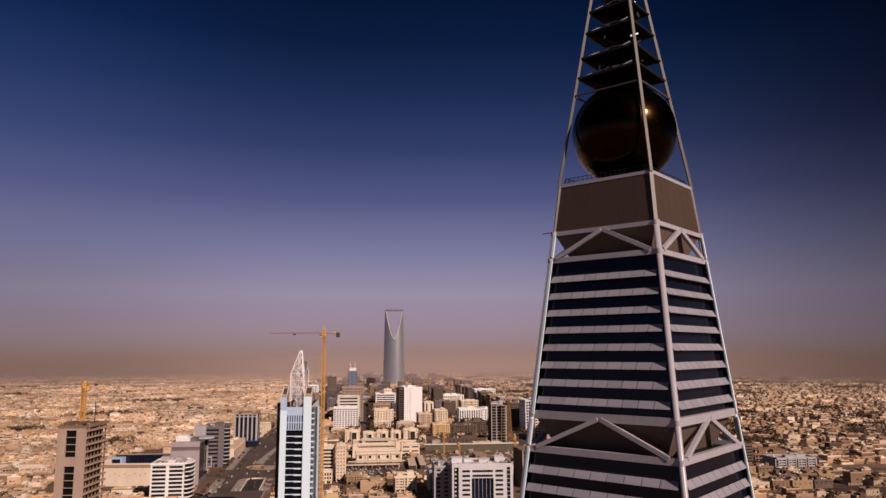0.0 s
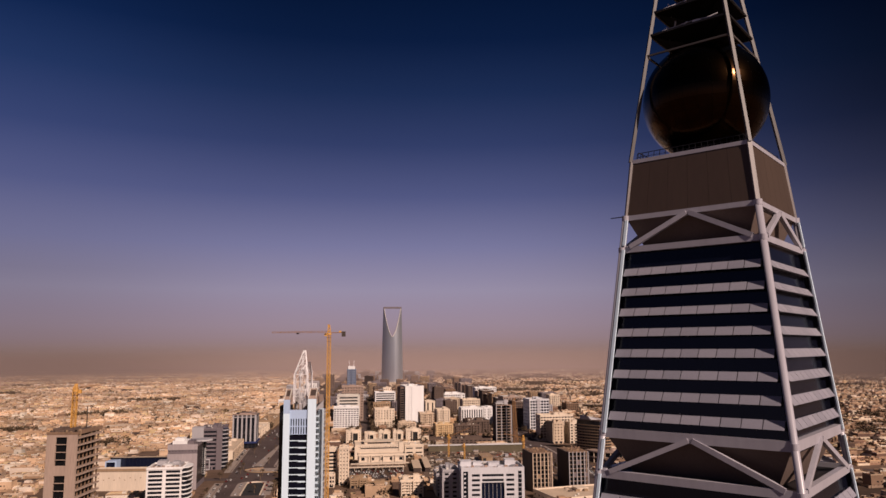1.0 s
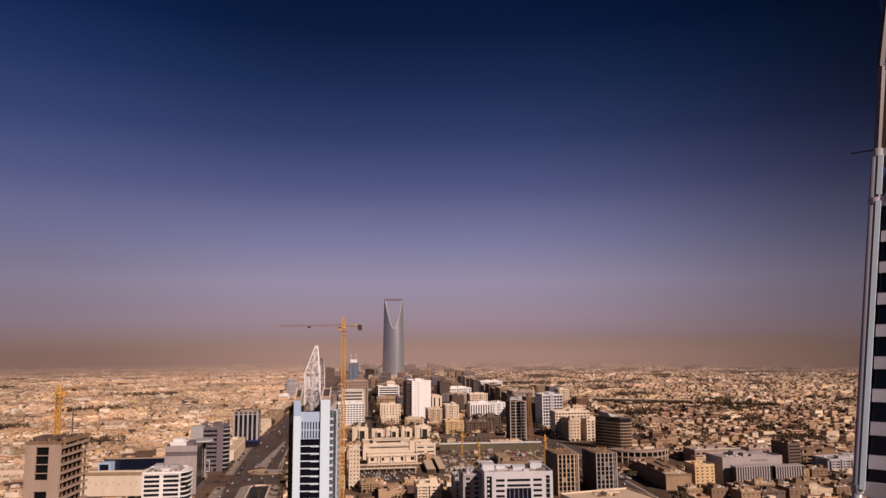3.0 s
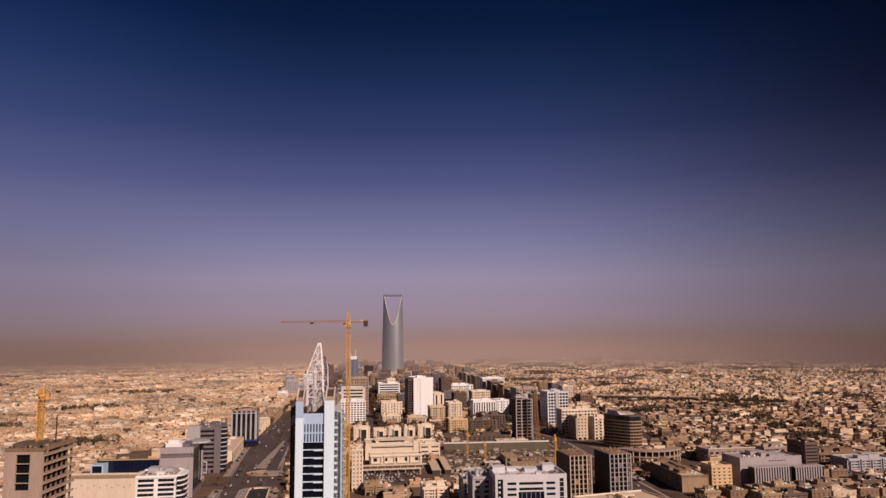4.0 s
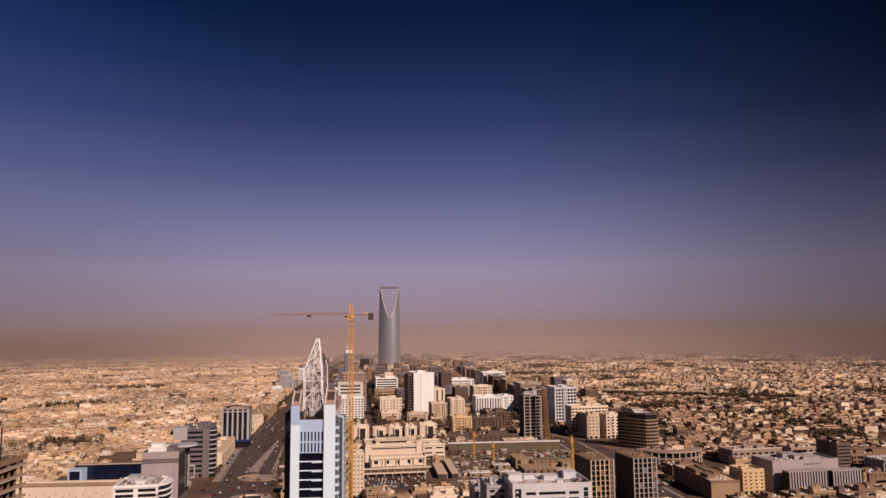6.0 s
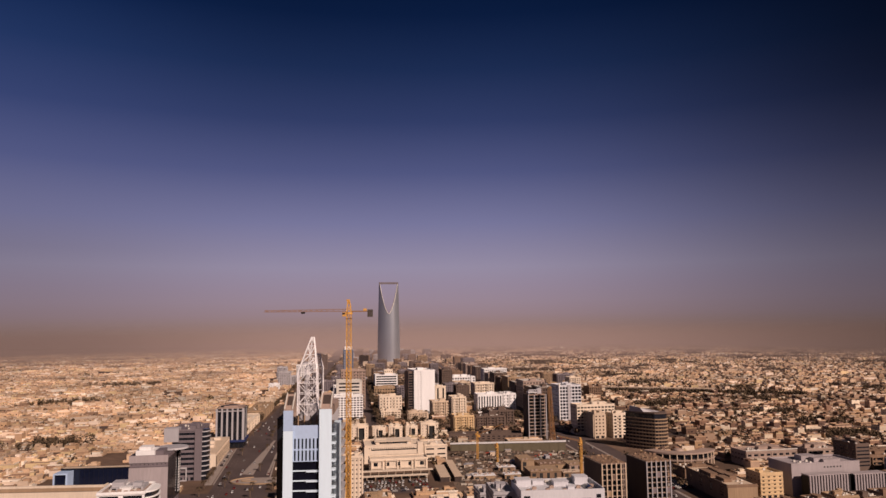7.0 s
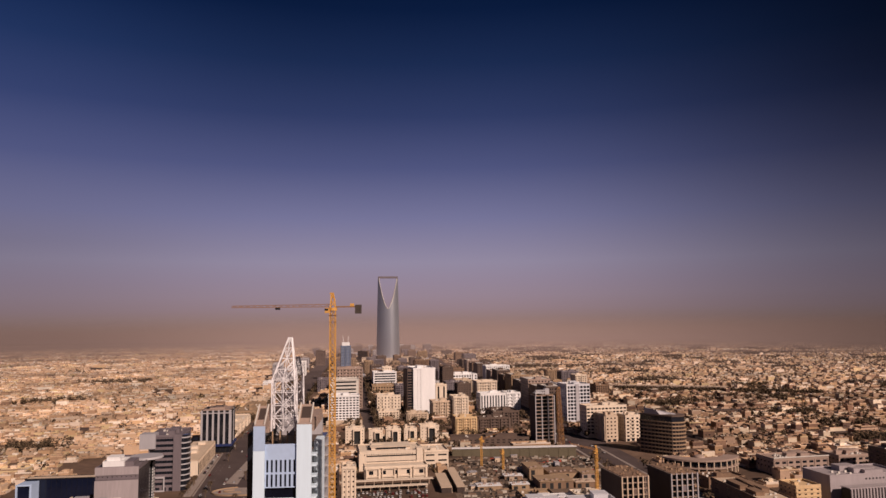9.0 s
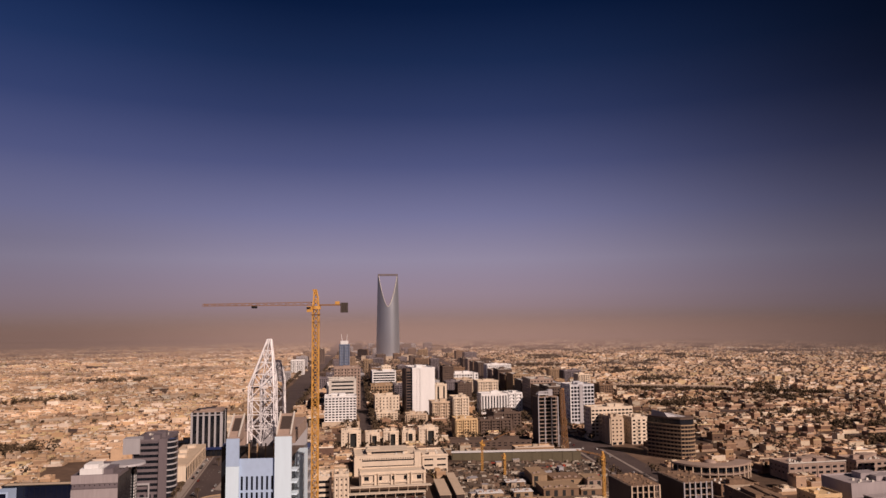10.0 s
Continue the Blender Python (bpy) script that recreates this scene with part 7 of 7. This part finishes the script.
rnd = random.Random(9)
spots = []
while len(spots) < 120:
    k = len(spots)
    if k < 60:
        y = rnd.uniform(560, 1500)
        x = -250 - 0.1405 * (y - 660) + rnd.choice((-30.5, 30.5, -13, 13))
    else:
        x, y = rnd.choice(near)
        x, y = x + rnd.choice((-8, 8)), y + rnd.choice((-8.5, 8.5))
    if any(a < x < c and b < y < d for a, b, c, d in RESERVED):
        continue
    spots.append((x, y))
KINDS = [palm(0), palm(1), tree(0), tree(1), tree(2)]
for k, (x, y) in enumerate(spots):
    src = KINDS[k % 2] if k < 60 else KINDS[2 + k % 3]
    m = pose(x, y, 0.2 if k < 60 else 0, 0, 0, rnd.uniform(0, 360))
    if src.location.length < 0.01:
        src.matrix_world = m
    else:
        copy_thing(src, m)

# groves and garden trees among the villas
tx, ty = [], []
rng = np.random.default_rng(8)
pick = rng.choice(n, 5200)
for i in pick:
    if q[i, 0] < -280 and rng.random() < 0.72:
        continue
    tx.append(q[i, 0] + rng.choice([-8, 8]) + rng.uniform(-2, 2))
    ty.append(q[i, 1] + rng.choice([-8, 8]) + rng.uniform(-2, 2))
east_side = np.flatnonzero(q[:, 0] > 120)
for i in rng.choice(east_side, 1500):
    tx.append(q[i, 0] + rng.choice([-8, 8]) + rng.uniform(-3, 3))
    ty.append(q[i, 1] + rng.choice([-8, 8]) + rng.uniform(-3, 3))
groves = [(248, 1036, 26), (439, 1126, 40), (306, 1243, 20), (-788, 1814, 60), (-740, 1413, 45), (-533, 926, 28), (420, 900, 22), (520, 1300, 30), (640, 1000, 26), (-600, 700, 14)]
groves += [(*q[rng.integers(n)], rng.uniform(8, 28)) for k in range(60)]
groves += [(*q[rng.choice(east_side)], rng.uniform(10, 34)) for k in range(130)]
for i in range(1500):
    y_ = rng.uniform(900, 2500)
    tx.append(-40 - 0.1 * (y_ - 1000) + rng.uniform(-150, 150))
    ty.append(y_)
for gx, gy, wide in groves:
    for j in range(int(wide * 2.4)):
        tx.append(gx + rng.normal(0, wide * 0.8))
        ty.append(gy + rng.normal(0, wide * 0.5))
for i in range(140):
    y_ = rng.uniform(640, 1700)
    tx.append(112 - 0.07 * (y_ - 620) + rng.choice([-18.5, 18.5]) + rng.uniform(-1, 1))
    ty.append(y_)
for i in range(700):
    f_ = rng.uniform(0, 1)
    tx.append(180 + 450 * f_)
    ty.append(1554 - 167 * f_ - 21 + rng.normal(0, 2))
for i in range(240):
    f_ = rng.uniform(0, 1)
    tx.append(-158 - 70 * f_ + rng.choice([-13, 13]))
    ty.append(1030 + 750 * f_)
for i in range(420):
    y_ = rng.uniform(930, 2600)
    tx.append(mid_avenue(y_) + rng.choice([-29.5, 29.5]))
    ty.append(y_)
tx, ty = np.array(tx), np.array(ty)
keep = np.array([clear(x, y, 1) for x, y in zip(tx, ty)])
tx, ty = tx[keep], ty[keep]
m = len(tx)
cl = 26
size = rng.uniform(1.8, 4.2, m)
ox, oy, oz = rng.normal(0, 0.55, (m, cl)) * size[:, None], rng.normal(0, 0.55, (m, cl)) * size[:, None], rng.normal(0, 0.42, (m, cl)) * size[:, None]
base = np.stack([tx[:, None] + ox, ty[:, None] + oy, size[:, None] * 1.9 + oz + 1.0], -1).reshape(-1, 1, 3)
a, b = rng.normal(0, 1, (m * cl, 1, 3)), rng.normal(0, 1, (m * cl, 1, 3))
a, b = a / np.linalg.norm(a, axis=-1, keepdims=True), b / np.linalg.norm(b, axis=-1, keepdims=True)
a, b = a * 1.3, b * 1.3
leaf = np.concatenate([base - a, base + b, base + a, base - b], 1)
leaf[:, :, 2] = np.maximum(leaf[:, :, 2], 0.1)
crowd("garden_foliage", [(leaf.reshape(-1, 3), np.arange(m * cl * 4).reshape(-1, 4))], M_LEAF, "dusty garden trees among the villas", "trees")


# ---- cars ----
def car():
    c = thing("car", "parked or waiting car, dusty", "car", Matrix.Identity(4), "cars")
    s = Shape()
    s.hexa([(-0.88, -2.2, 0.35), (0.88, -2.2, 0.35), (0.88, 2.2, 0.35), (-0.88, 2.2, 0.35)], [(-0.9, -2.1, 0.9), (0.9, -2.1, 0.9), (0.9, 2.15, 0.95), (-0.9, 2.15, 0.95)])
    s.hexa([(-0.8, -1.75, 1.36), (0.8, -1.75, 1.36), (0.8, 0.3, 1.36), (-0.8, 0.3, 1.36)], [(-0.7, -1.5, 1.46), (0.7, -1.5, 1.46), (0.7, 0.1, 1.46), (-0.7, 0.1, 1.46)])
    part("body", s, M_CARS, c)
    g = Shape().hexa([(-0.85, -2.0, 0.92), (0.85, -2.0, 0.92), (0.85, 1.1, 0.94), (-0.85, 1.1, 0.94)], [(-0.74, -1.55, 1.36), (0.74, -1.55, 1.36), (0.74, 0.2, 1.36), (-0.74, 0.2, 1.36)])
    part("glasshouse", g, M_GLASS, c)
    wheels = Shape()
    ring = [math.pi / 5 * i for i in range(10)]
    for x in (-0.85, 0.85):
        for y in (-1.35, 1.35):
            wheels.hexa([(x + 0.1, y + 0.33 * math.cos(t), 0.33 + 0.33 * math.sin(t)) for t in ring], [(x - 0.1, y + 0.33 * math.cos(t), 0.33 + 0.33 * math.sin(t)) for t in ring])
    part("running_gear", wheels, M_TYRE_SHADE, c)
    return c


CAR = car()
rnd = random.Random(77)
places = []
for k in range(78):
    y = rnd.uniform(560, 1200)
    off = rnd.choice((-22, -18.3, -8, -4, 4, 8, 18.3, 22))
    places.append((mid_avenue(y) + off * c8, y + off * s8, 0.06, 8 + (180 if off < 0 else 0)))
for row, y in enumerate((668, 680, 692, 699, 714)):
    for k in range(20):
        if rnd.random() < 0.72:
            places.append((-146 + 3.1 * k, y + 0.38 * k, 0.03, 8 + rnd.choice((0, 180))))
for k in range(26):
    y = rnd.uniform(545, 632) if k % 2 else rnd.uniform(712, 890)
    places.append((mid_avenue(y) - 28.2 * c8, y - 28.2 * s8, 0.16, rnd.choice((8, 40, 50, 188))))
for k in range(18):
    y = rnd.uniform(560, 1100)
    places.append((112 - 0.07 * (y - 620) + rnd.choice((-9, -5, 5, 9)), y, 0.045, 4))
for k in range(40):
    places.append((124 + 5.4 * (k % 4), 654 + 5.6 * (k // 4) + rnd.uniform(-0.3, 0.3), 0.04, 100 + 180 * (k % 2)))
for k in range(26):
    x = rnd.uniform(-190, 20)
    y = 640 + 50 * (x + 900) / 1600 + rnd.choice((-5.5, -2, 2, 5.5))
    if abs(on_avenue(x, y)) > 34:
        places.append((x, y, 0.04, 92 + (180 if k % 2 else 0)))
for k, (x, y, z, rz) in enumerate(places):
    if k == 0:
        CAR.matrix_world = pose(x, y, z, 0, 0, rz)
    else:
        copy_thing(CAR, pose(x, y, z, 0, 0, rz))
